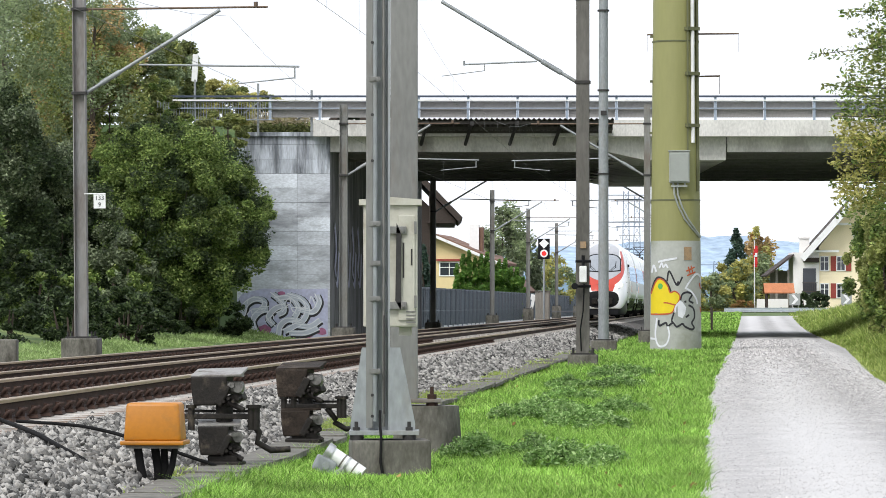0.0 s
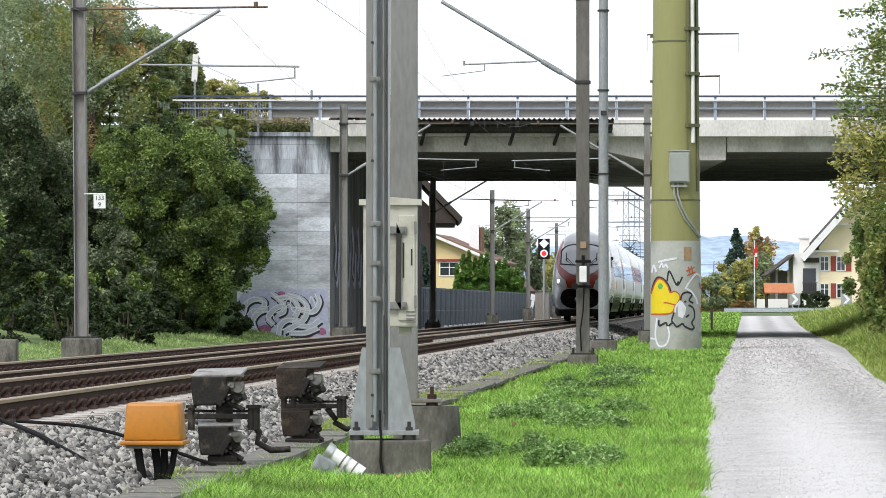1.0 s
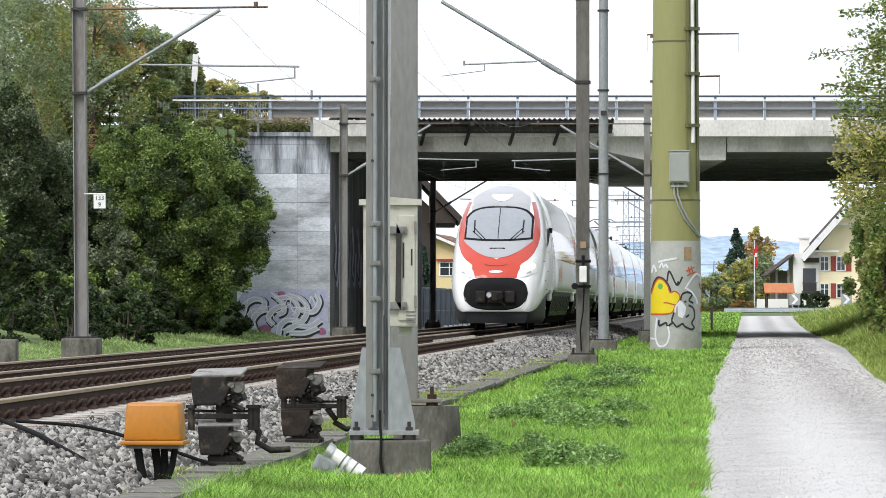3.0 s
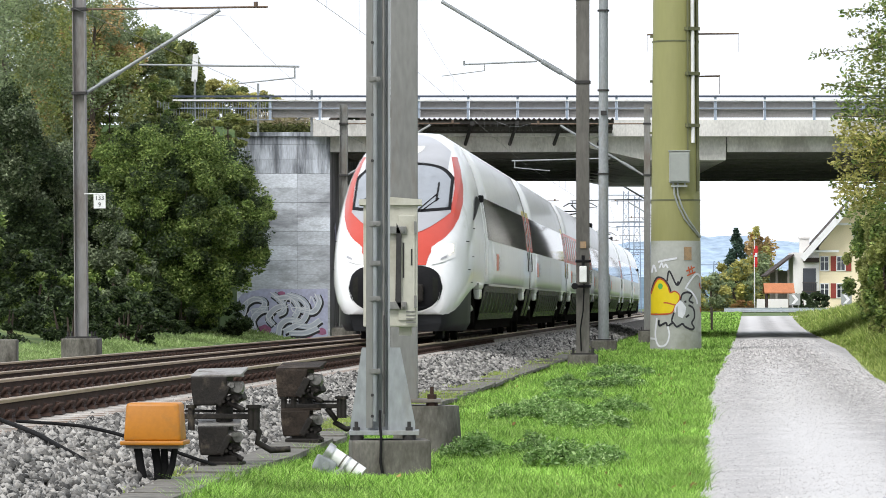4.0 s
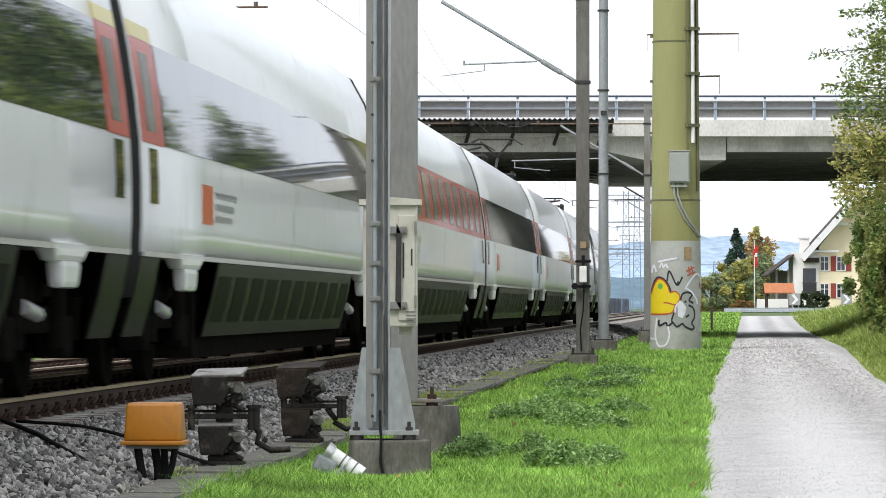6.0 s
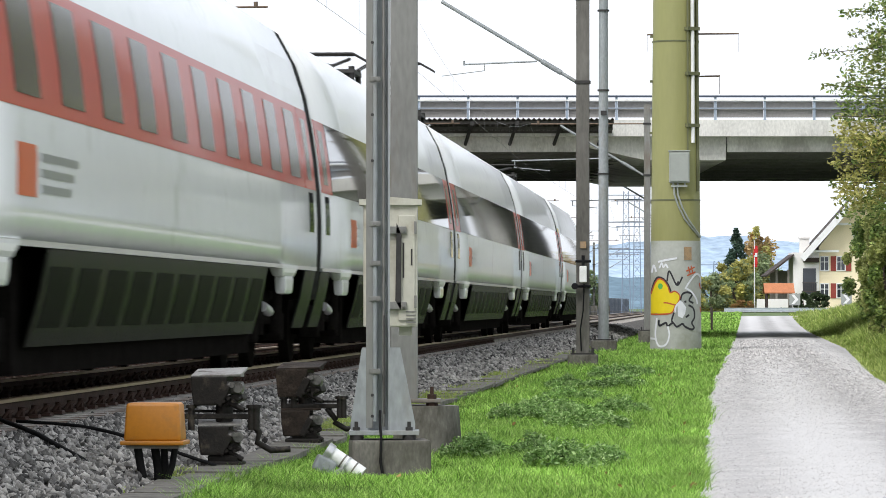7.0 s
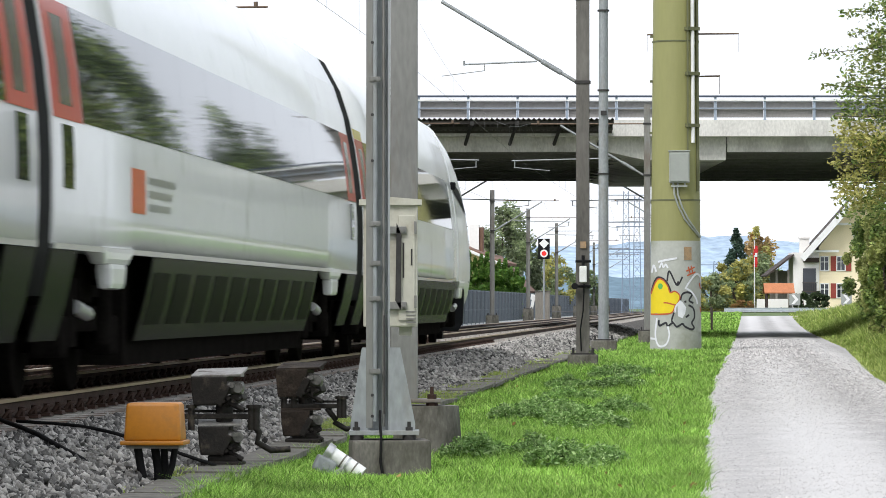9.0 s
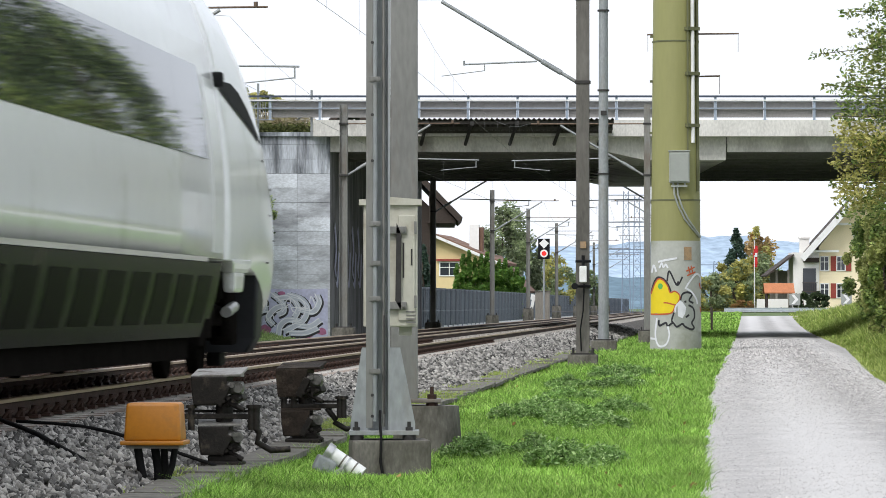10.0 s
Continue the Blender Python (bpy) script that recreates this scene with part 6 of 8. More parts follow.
def cast_unit(parent, z, w, h, turn, shell="cast", lid="alu"):
    """A cast housing: a hopper-shaped box with a pale cover plate and a cluster of fittings on its right."""
    m = pose(0, 0, z, 0, 0, turn)
    bm = bmesh.new()
    tmp = bmesh.new()
    prism(tmp, [(-w * 0.50, h), (w * 0.20, h), (w * 0.16, h * 0.6), (-w * 0.02, 0.0), (-w * 0.44, 0.0), (-w * 0.47, h * 0.35)], "y", -0.13, 0.10)
    bmesh.ops.bevel(tmp, geom=tmp.edges[:], offset=0.014, segments=2, affect="EDGES", profile=0.6)
    merge(bm, tmp)
    bm.transform(m)
    hs = part("housing", bm, shell, parent, "dark cast housing with a sloped face")
    bm = bmesh.new()
    box(bm, (-w * 0.02, 0.0, h + 0.026), (w * 0.95, 0.25, 0.018), (11, -2, 0), bevel=0.005)
    box(bm, (-w * 0.02, 0.06, h + 0.015), (w * 0.80, 0.12, 0.04))
    bm.transform(m)
    part("cover_plate", bm, lid, hs)
    bm = bmesh.new()
    tube(bm, (w * 0.18, -0.06, h * 0.62), (w * 0.46, -0.07, h * 0.60), h * 0.24, h * 0.22, seg=14)
    tube(bm, (w * 0.40, -0.13, h * 0.62), (w * 0.40, -0.06, h * 0.62), h * 0.18, seg=12)
    tube(bm, (w * 0.30, -0.15, h * 0.70), (w * 0.30, -0.06, h * 0.70), h * 0.09, seg=8)
    bm.transform(m)
    part("hub", bm, "mech", hs, "greasy grey round fitting")
    bm = bmesh.new()
    box(bm, (w * 0.26, 0.0, h * 0.22), (w * 0.40, 0.16, h * 0.34), (0, -25, 0), bevel=0.015)
    box(bm, (w * 0.10, -0.11, h * 0.35), (w * 0.16, 0.05, h * 0.75), (0, 28, 0), bevel=0.012)
    tube(bm, (w * 0.20, -0.08, h * 0.1), (w * 0.50, -0.1, -h * 0.15), 0.02, seg=8)
    bm.transform(m)
    part("side_fitting", bm, "cast", hs)
    for k in range(4):
        bm = bmesh.new()
        tube(bm, (w * (0.14 + 0.09 * k), -0.15, h * (0.15 + 0.1 * (k % 2))), (w * (0.14 + 0.09 * k), -0.09, h * (0.15 + 0.1 * (k % 2))), 0.013, seg=6)
        bm.transform(m)
        part("bolt", bm, "cast", hs)


def make_line_device(x, y, z0, name_extra, look_of, units, bar):
    t = thing("cast_line_device", pose(x, y, 0, 0, 0, -6), "grimy black cast-iron lineside device " + name_extra, "lineside device", "cast devices beside the track")
    bm = bmesh.new()
    box(bm, (0.02, 0, z0 + 0.02), (0.30, 0.26, 0.04), bevel=0.01)
    box(bm, (0.03, 0, z0 + 0.06), (0.22, 0.2, 0.05), bevel=0.01)
    part("base", bm, "cast", t)
    for z, w, h, turn in units:
        cast_unit(t, z, w, h, turn, *look_of)
    bm = bmesh.new()
    tube(bm, (0.03, 0, z0 + 0.05), (0.03, 0, units[-1][0] + 0.05), 0.065, seg=12)
    part("column", bm, "cast", t)
    bm = bmesh.new()
    box(bm, (bar[0], -0.06, bar[2]), (bar[1], 0.05, 0.04), bevel=0.008)
    box(bm, (bar[0] + 0.02, 0.08, bar[2] + 0.035), (bar[1] * 0.9, 0.03, 0.02))
    for d in (-0.45, -0.30, 0.42, 0.48):
        tube(bm, (bar[0] + bar[1] * d, -0.07, bar[2] - 0.10), (bar[0] + bar[1] * d, -0.07, bar[2] + 0.08), 0.026, seg=8)
        tube(bm, (bar[0] + bar[1] * d, -0.07, bar[2] + 0.06), (bar[0] + bar[1] * d, -0.07, bar[2] + 0.085), 0.04, seg=8)
    part("cross_bar", bm, "cast", t)
    bm = bmesh.new()
    path_tube(bm, [(0.22, -0.05, bar[2] - 0.02), (0.30, -0.06, bar[2] - 0.12), (0.28, -0.05, z0 + 0.18), (0.38, -0.03, z0 + 0.12), (0.52, 0.0, z0 + 0.13)], 0.024, 8)
    part("pipe_elbow", bm, "cast", t)
    return t


def make_discarded_lamp():
    t = thing("discarded_lamp", pose(-0.78, 30.6, 0.0, 0, 0, 0), "discarded white tubular lamp lying against a concrete block", "lamp")
    bm = bmesh.new()
    tube(bm, (-0.06, 0, 0.19), (0.17, -0.02, 0.03), 0.055, 0.06, seg=16)
    part("tube", bm, "white_paint", t, "pale plastic tube")
    for q in (0.36, 0.72):
        bm = bmesh.new()
        c0 = Vector((-0.06, 0, 0.19)).lerp(Vector((0.17, -0.02, 0.03)), q)
        tube(bm, c0, c0 + Vector((0.010, -0.001, -0.007)), 0.0605, seg=16)
        part("band", bm, "galv_old", t)
    bm = bmesh.new()
    tube(bm, (-0.10, 0, 0.215), (-0.055, 0, 0.185), 0.068, seg=16)
    tube(bm, (0.05, -0.01, 0.112), (0.062, -0.011, 0.104), 0.064, seg=16)
    part("cap", bm, "alu", t)
    bm = bmesh.new()
    box(bm, (-0.11, -0.02, 0.10), (0.16, 0.1, 0.12), (0, 25, 10), bevel=0.02)
    tube(bm, (-0.10, -0.09, 0.10), (-0.10, -0.05, 0.10), 0.03, seg=10)
    box(bm, (-0.03, -0.05, 0.03), (0.15, 0.08, 0.05), (0, -30, 0), bevel=0.01)
    part("holder", bm, "galv", t)


def make_cable(name, pts, r, label):
    ob = part(name, path_tube(bmesh.new(), pts, r, 8), "rubber", None, smooth=True)
    tagged(ob, label, "cable")


make_front_mast()
make_back_mast()
make_cabinet()
make_orange_box()
make_line_device(-1.64, 30.0, 0.115, "with two stacked housings on the trough", ("cast", "pale_cover"), [(0.20, 0.33, 0.215, 8), (0.565, 0.40, 0.215, -4)], (-0.02, 0.62, 0.485))
make_line_device(-1.20, 34.7, 0.13, "with a roof plate and side arm", ("cast_brown", "cast_brown"), [(0.19, 0.36, 0.22, 6), (0.52, 0.41, 0.24, -8)], (0.10, 0.55, 0.445))
make_discarded_lamp()
make_cable("cable", [(-3.6, 31.4, 0.44), (-3.3, 30.3, 0.45), (-3.0, 29.0, 0.43), (-2.78, 28.0, 0.41), (-2.58, 27.5, 0.34), (-2.42, 27.3, 0.27), (-2.31, 27.2, 0.19), (-2.26, 27.1, 0.08)], 0.017, "black rubber cable lying over the ballast")
make_cable("cable", [(-3.2, 30.6, 0.43), (-2.9, 30.1, 0.43), (-2.65, 30.0, 0.41), (-2.42, 29.8, 0.37), (-2.2, 29.7, 0.31), (-2.0, 29.7, 0.25), (-1.8, 29.7, 0.18), (-1.66, 29.75, 0.13)], 0.013, "black rubber cable running to the lineside device")
for x, y, z in ((-8.05, 75.0, 0.62),):
    bm = bmesh.new()
    box(bm, (0, 0, 0.2), (0.42, 0.4, 0.95), bevel=0.03)
    ob = part("concrete_post", bm, "concrete_base")
    ob.matrix_basis = pose(x, y, 0.0)
    tagged(ob, "stubby weathered concrete post in the grass", "post")


# ---- plants ----
def leaf_cloud(name, clumps, size, mat, parent=None, label="", category="", seed=1, flat=0.0, kind="", aspect=1.5):
    """Leaves scattered in clumps: rows of (x, y, z, radius x, y, z, count)."""
    rng = np.random.default_rng(seed)
    pos = []
    for x, y, z, rx, ry, rz, n in clumps:
        d = rng.normal(size=(int(n), 3))
        d /= np.linalg.norm(d, axis=1)[:, None] + 1e-9
        r = rng.uniform(0.35, 1.0, (int(n), 1)) ** 0.6 * (1 + 0.12 * rng.normal(size=(int(n), 1)))
        pos.append(np.array([x, y, z]) + d * r * np.array([rx, ry, rz]))
    p = np.concatenate(pos)
    n = len(p)
    a = rng.normal(size=(n, 3))
    a[:, 2] *= 0.6
    a /= np.linalg.norm(a, axis=1)[:, None]
    b = np.cross(a, rng.normal(size=(n, 3)))
    b /= np.linalg.norm(b, axis=1)[:, None]
    s = size * rng.uniform(0.55, 1.25, (n, 1))
    a, b = a * s * aspect * 0.5, b * s * 0.5
    bend = np.cross(a, b)
    bend *= (0.18 * s) / (np.linalg.norm(bend, axis=1)[:, None] + 1e-9)
    co = np.stack([p - a, p + b * 0.8 - a * 0.1 + bend, p + a, p - b * 0.8 - a * 0.1 + bend], 1).reshape(-1, 3)
    i = np.arange(n)[:, None] * 4
    faces = np.concatenate([np.hstack([i, i + 1, i + 2]), np.hstack([i, i + 2, i + 3])], 1).reshape(-1, 3)
    ob = cloud_mesh(name, co, faces, mat, label, category, kind=kind)
    if parent is not None:
        ob.parent = parent
    return ob


def clumps_in(rng, c, r, n, k, leaves, low=-1.0):
    """n clumps over an ellipsoid's outer part, each about k of its size."""
    out = []
    while len(out) < n:
        d = Vector((rng.gauss(0, 1), rng.gauss(0, 1), rng.gauss(0, 1))).normalized()
        if d.z < low:
            continue
        s = rng.uniform(0.45, 1.0) ** 0.5
        kk = k * rng.uniform(0.6, 1.3)
        out.append((c[0] + d.x * r[0] * s, c[1] + d.y * r[1] * s, c[2] + d.z * r[2] * s, r[0] * kk, r[1] * kk, r[2] * kk * 0.8, leaves * rng.uniform(0.6, 1.4)))
    return out


def limbs(bm, rng, base, top, r, spread, n):
    base, top = Vector(base), Vector(top)
    pts = [base.lerp(top, s) + Vector((rng.uniform(-1, 1), rng.uniform(-1, 1), 0)) * spread * 0.06 * (s > 0) for s in (0, 0.25, 0.5, 0.75, 1)]
    for i in range(4):
        tube(bm, pts[i], pts[i + 1], r * (1 - 0.2 * i), r * (0.8 - 0.2 * i) + 0.01, seg=8, caps=False)
    for i in range(n):
        s = rng.uniform(0.25, 0.95)
        p = base.lerp(top, s)
        a = rng.uniform(0, 6.28)
        q = p + Vector((math.cos(a), math.sin(a), rng.uniform(0.2, 0.8))) * spread * rng.uniform(0.4, 0.8)
        mid = p.lerp(q, 0.5) + Vector((0, 0, 0.1 * spread))
        tube(bm, p, mid, r * 0.3 * (1.2 - s), r * 0.2 * (1.2 - s), seg=5, caps=False)
        tube(bm, mid, q, r * 0.2 * (1.2 - s), 0.008, seg=5, caps=False)
    return bm


def make_tree(name, x, y, z, h, crown_r, label, category, mats, leaf, n, leaves, seed, crown_low=0.25, trunk=0.16, k=0.3):
    rng = random.Random(seed)
    t = thing(name, pose(0, 0, 0), label, category)
    part("trunk", limbs(bmesh.new(), rng, (x, y, z - 0.2), (x + rng.uniform(-0.3, 0.3), y, z + h * 0.85), trunk, crown_r[0], 10), "bark", t)
    mid = z + h * (crown_low + 1) / 2
    cl = clumps_in(rng, (x, y, mid), (crown_r[0], crown_r[1], h * (1 - crown_low) / 2), n, k, leaves)
    share = len(cl) // len(mats)
    for i, m in enumerate(mats):
        leaf_cloud("crown", cl[i * share:(i + 1) * share], leaf, m, t, seed=seed + i)
    return t


# big rounded bush in front of the abutment, and the thicket beside it
def make_bush(name, parts, label, leaf, mats, seed, k=0.26, stems=6):
    rng = random.Random(seed)
    t = thing(name, pose(0, 0, 0), label, "bush", "bushes beside the line")
    x, y, z, rx, ry, rz = parts[0][:6]
    for i in range(stems):
        bm = bmesh.new()
        a = rng.uniform(0, 6.28)
        tube(bm, (x + 0.3 * math.cos(a), y + 0.3 * math.sin(a), ground_z(x, y) - 0.2), (x + rx * 0.5 * math.cos(a), y + ry * 0.5 * math.sin(a), z + rz * 0.3), 0.06, 0.015, seg=6)
        part("stem", bm, "bark", t)
    for j, mat in enumerate(mats):
        cl = []
        for p in parts:
            cl += clumps_in(rng, p[:3], p[3:6], max(3, int(1.9 * p[6] / len(mats))), k * 0.6, p[7] * 0.75, low=-0.9)
        leaf_cloud("foliage", cl, leaf, mat, t, seed=seed + j)
    return t


make_bush("bush", [(-9.2, 141, 4.2, 2.9, 2.6, 3.5, 150, 480), (-8.0, 141.5, 4.0, 2.2, 2.0, 2.3, 80, 480), (-10.6, 141.5, 5.0, 2.2, 2.2, 2.7, 70, 460), (-8.6, 142, 1.9, 1.2, 1.2, 1.5, 24, 260)],
          "large rounded green deciduous bush before the abutment", 0.078, ["leaf_mid", "leaf_mid", "leaf_mid", "leaf_dark"], 21, k=0.24)
make_bush("bush", [(-12.6, 131, 3.2, 2.4, 2.2, 3.3, 110, 460), (-14.4, 130, 4.8, 2.2, 2.2, 3.4, 90, 440), (-11.2, 130, 1.6, 1.5, 1.4, 1.6, 35, 280)],
          "dense dark green thicket beside the line", 0.085, ["leaf_dark", "leaf_dark", "leaf_grey"], 33)
make_bush("bush", [(-10.3, 128, 2.0, 1.3, 1.2, 1.5, 40, 260), (-10.0, 127, 1.0, 0.9, 0.9, 0.9, 20, 200)],
          "grey-green willow-like shrub beside the line", 0.10, ["leaf_grey", "leaf_mid"], 35)
make_bush("bush", [(-12.0, 118, 1.5, 1.5, 1.3, 1.4, 40, 240), (-13.6, 117, 2.2, 1.5, 1.3, 2.0, 40, 240)],
          "low dark undergrowth along the wooded bank", 0.10, ["leaf_dark", "leaf_mid"], 37)
make_bush("bush", [(-8.2, 152, 7.7, 1.0, 1.0, 1.0, 24, 200)],
          "olive-green shrub on the embankment shoulder", 0.09, ["leaf_olive", "leaf_hedge"], 39)
make_bush("bush", [(-12.4, 149, 8.3, 1.9, 1.5, 1.7, 44, 240), (-10.9, 149.5, 8.6, 1.2, 1.0, 1.1, 20, 200)], "green shrub at the foot of the embankment trees", 0.10, ["leaf_mid", "leaf_olive"], 43)
leaf_cloud("dry_grass", [(-7.2 + 0.19 * i, 156.9 + 0.2 * math.sin(3.1 * i), 8.25 + 0.12 * math.sin(2.3 * i), 0.25, 0.3, 0.62, 110) for i in range(12)], 0.06, "dry_grass", None, "tan dry grass tufts on top of the wing wall", "grass", seed=44, kind="stuff", aspect=6.0)
leaf_cloud("wall_top_weeds", [(-7.3 + 0.19 * i, 156.7, 8.02, 0.25, 0.3, 0.34, 200) for i in range(13)], 0.09, "leaf_olive", None, "olive weeds along the wing wall's top", "weeds", seed=45, kind="stuff", aspect=2.0)
make_bush("bush", [(-9.9, 150, 7.3, 1.6, 1.2, 1.1, 30, 220)], "light green shrub on the embankment shoulder", 0.10, ["leaf_mid", "leaf_olive"], 41)
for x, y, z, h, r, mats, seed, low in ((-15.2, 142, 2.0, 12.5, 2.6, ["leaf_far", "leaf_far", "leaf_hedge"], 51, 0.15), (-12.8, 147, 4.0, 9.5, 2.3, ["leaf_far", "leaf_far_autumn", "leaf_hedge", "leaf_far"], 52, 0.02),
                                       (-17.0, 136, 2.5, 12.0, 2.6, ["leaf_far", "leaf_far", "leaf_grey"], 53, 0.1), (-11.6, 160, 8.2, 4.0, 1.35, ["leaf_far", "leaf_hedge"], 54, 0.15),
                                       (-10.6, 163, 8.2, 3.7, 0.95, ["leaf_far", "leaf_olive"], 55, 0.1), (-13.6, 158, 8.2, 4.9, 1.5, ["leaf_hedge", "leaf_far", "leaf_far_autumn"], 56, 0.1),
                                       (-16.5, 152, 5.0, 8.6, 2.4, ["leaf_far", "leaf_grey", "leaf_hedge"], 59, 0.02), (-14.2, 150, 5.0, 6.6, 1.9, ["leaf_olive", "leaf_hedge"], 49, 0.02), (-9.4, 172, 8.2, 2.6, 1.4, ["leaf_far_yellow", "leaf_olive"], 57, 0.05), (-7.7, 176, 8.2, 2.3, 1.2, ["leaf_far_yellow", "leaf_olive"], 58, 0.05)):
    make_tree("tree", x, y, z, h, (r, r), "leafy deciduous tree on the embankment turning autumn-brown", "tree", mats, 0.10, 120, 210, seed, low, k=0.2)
make_tree("tree", -3.0, 182, 8.2, 1.6, (0.7, 0.7), "small dark tree top behind the bridge", "tree", ["leaf_dark"], 0.1, 8, 90, 60, 0.05)

make_bush("bush", [(-8.3, 143.5, 0.9, 1.5, 0.9, 1.1, 34, 260), (-9.8, 139, 0.8, 1.3, 1.0, 0.9, 26, 240)], "dark low bush under the large rounded one", 0.09, ["leaf_dark", "leaf_dark"], 47)

# beside the path: an overhanging tree and shrubs on the bank
def make_overhang():
    rng = random.Random(71)
    t = thing("tree", pose(0, 0, 0), "leafy tree with hanging twigs at the path's edge", "tree")
    part("trunk", limbs(bmesh.new(), rng, (12.6, 92, 0.8), (12.4, 92, 9.5), 0.2, 3.0, 12), "bark", t)
    tw = bmesh.new()
    cl_d, cl_a = [], []
    # ends of the twigs that reach over the path
    for x0, z0, x1, z1 in ((10.4, 7.2, 8.35, 6.95), (10.4, 6.2, 8.6, 6.25), (10.4, 5.6, 8.8, 5.55), (10.5, 5.0, 9.0, 5.05), (10.4, 8.0, 9.0, 7.9), (10.5, 4.6, 8.9, 4.45), (10.5, 4.1, 8.8, 4.05), (10.5, 7.5, 9.2, 7.45)):
        tube(tw, (x0, 92, z0), (x1, 91.5, z1), 0.02, 0.004, seg=5)
        for k in range(9):
            s = k / 8
            r = 0.10 + 0.22 * (1 - s)
            row = (x0 + (x1 - x0) * s, 91.7, z0 + (z1 - z0) * s - 0.1 * r, r, r, r, 26 * (1.2 - 0.7 * s))
            (cl_a if z1 < 5.1 and k % 2 else cl_d).append(row)
    for i in range(60):
        cl_d.append((rng.uniform(9.35, 12.2), 92 + rng.uniform(-0.6, 1.2), rng.uniform(3.2, 8.6), 0.55, 0.5, 0.5, 130))
    for i in range(26):
        cl_a.append((rng.uniform(9.05, 11.5), 92 + rng.uniform(-0.6, 1.0), rng.uniform(3.6, 5.4), 0.4, 0.4, 0.4, 110))
    part("twigs", tw, "bark", t)
    leaf_cloud("crown", cl_d[::2], 0.075, "leaf_mid", t, seed=72, aspect=1.7)
    leaf_cloud("crown", cl_d[1::2], 0.075, "leaf_hedge", t, seed=74, aspect=1.7)
    leaf_cloud("crown", cl_a, 0.075, "leaf_far_yellow", t, seed=73, aspect=1.7)


make_overhang()
make_bush("bush", [(12.6, 112, 2.6, 1.1, 1.4, 2.3, 60, 220), (13.6, 110, 1.8, 1.3, 1.5, 1.7, 40, 220), (13.1, 117, 3.2, 1.0, 1.2, 1.5, 24, 200)], "tall yellow-green hedge shrub on the path bank", 0.10, ["leaf_hedge", "leaf_mid", "leaf_hedge"], 75)
make_bush("bush", [(14.0, 126, 2.6, 1.5, 2.0, 2.4, 50, 220)], "dark green hedge shrub on the path bank", 0.10, ["leaf_hedge", "leaf_mid"], 77)
for i in range(16):
    y = 52 + i * 12.5
    if 146 < y < 200:
        continue
    make_tree("tree", 0.109 * y + 3.2 + (i % 3) * 0.7, y, 0.8, (15.0 if y < 150 else 13.0) + (i * 37 % 5) * 0.6, (2.2, 5.6), "leafy tree along the path's bank", "tree", ["leaf_mid", "leaf_dark"], 0.20, 60, 150, 90 + i, 0.02)
# The shade on this undergrowth comes from its dark leaf colour.
for i, (x, y) in enumerate(((-10.2, 112), (-11.6, 108), (-13.0, 106), (-9.4, 121), (-14.2, 112), (-9.6, 133))):
    make_bush("bush", [(x, y, 0.9, 1.1, 1.0, 0.95, 26, 190)], "low shaded undergrowth beside the line", 0.10, ["leaf_dark", "leaf_dark"], 400 + i)


# ---- behind the bridge ----
def make_noise_wall():
    t = thing("noise_wall", pose(0, 0, 0), "dark grey ribbed noise wall on posts along the far track", "noise wall", kind="structure")
    bm = bmesh.new()
    box(bm, (0, 1.95, 1.05), (0.08, 3.86, 2.0))
    for i in range(20):
        box(bm, (0.05, 0.15 + i * 0.19, 1.05), (0.03, 0.10, 1.96))
    box(bm, (0.05, 1.95, 0.95), (0.05, 3.86, 0.05))
    box(bm, (0, 1.95, 2.08), (0.14, 3.86, 0.06))
    panel = link("wall_panel", bm, "fence")
    bm = bmesh.new()
    box(bm, (0.02, 0, 1.05), (0.16, 0.14, 2.15))
    post = link("wall_post", bm, "fence")
    bm = bmesh.new()
    box(bm, (0.35, 0, 0.02), (0.35, 0.5, 0.34), taper=0.45)
    foot = link("wall_foot", bm, "white_paint")
    y = 186.0
    while y < 560:
        off = -7.97 + 0.00007 * max(0, y - 380) ** 2
        m = pose(line_x(y, off), y, 0.08 + 0.05 * lift(y), 0, 0, HEAD)
        for nm, me in (("wall_panel", panel), ("wall_post", post), ("wall_foot", foot)):
            ob = new(nm, me)
            ob.parent = t
            ob.matrix_basis = m
        y += 4.0


make_noise_wall()


def window(parent, x, y, z, w, h, shutters="", bars=True):
    """A framed window on a wall that faces the camera."""
    bm = bmesh.new()
    for dx in (-w / 2, w / 2):
        box(bm, (x + dx, y - 0.03, z), (0.09, 0.08, h + 0.09))
    for dz in (-h / 2, h / 2):
        box(bm, (x, y - 0.03, z + dz), (w + 0.09, 0.085, 0.09))
    if bars:
        box(bm, (x, y - 0.03, z), (0.06, 0.07, h))
        box(bm, (x, y - 0.028, z + h * 0.12), (w, 0.065, 0.05))
    fr = part("window", bm, "white_paint", parent)
    bm = bmesh.new()
    box(bm, (x, y - 0.006, z), (w - 0.02, 0.02, h - 0.02))
    part("pane", bm, "window_dark", fr)
    if shutters:
        for s in (-1, 1):
            bm = bmesh.new()
            box(bm, (x + s * (w * 0.5 + 0.28), y - 0.04, z), (0.46, 0.05, h + 0.06))
            part("shutter", bm, shutters, fr)


def slab(bm, p, q, thick, y0, y1):
    """A sloping roof slab between two (x, z) corners."""
    d = Vector((q[0] - p[0], q[1] - p[1])).normalized()
    n = Vector((-d.y, d.x)) * thick
    if n.y < 0:
        n = -n
    return prism(bm, [p, q, (q[0] + n.x, q[1] + n.y), (p[0] + n.x, p[1] + n.y)], "y", y0, y1)


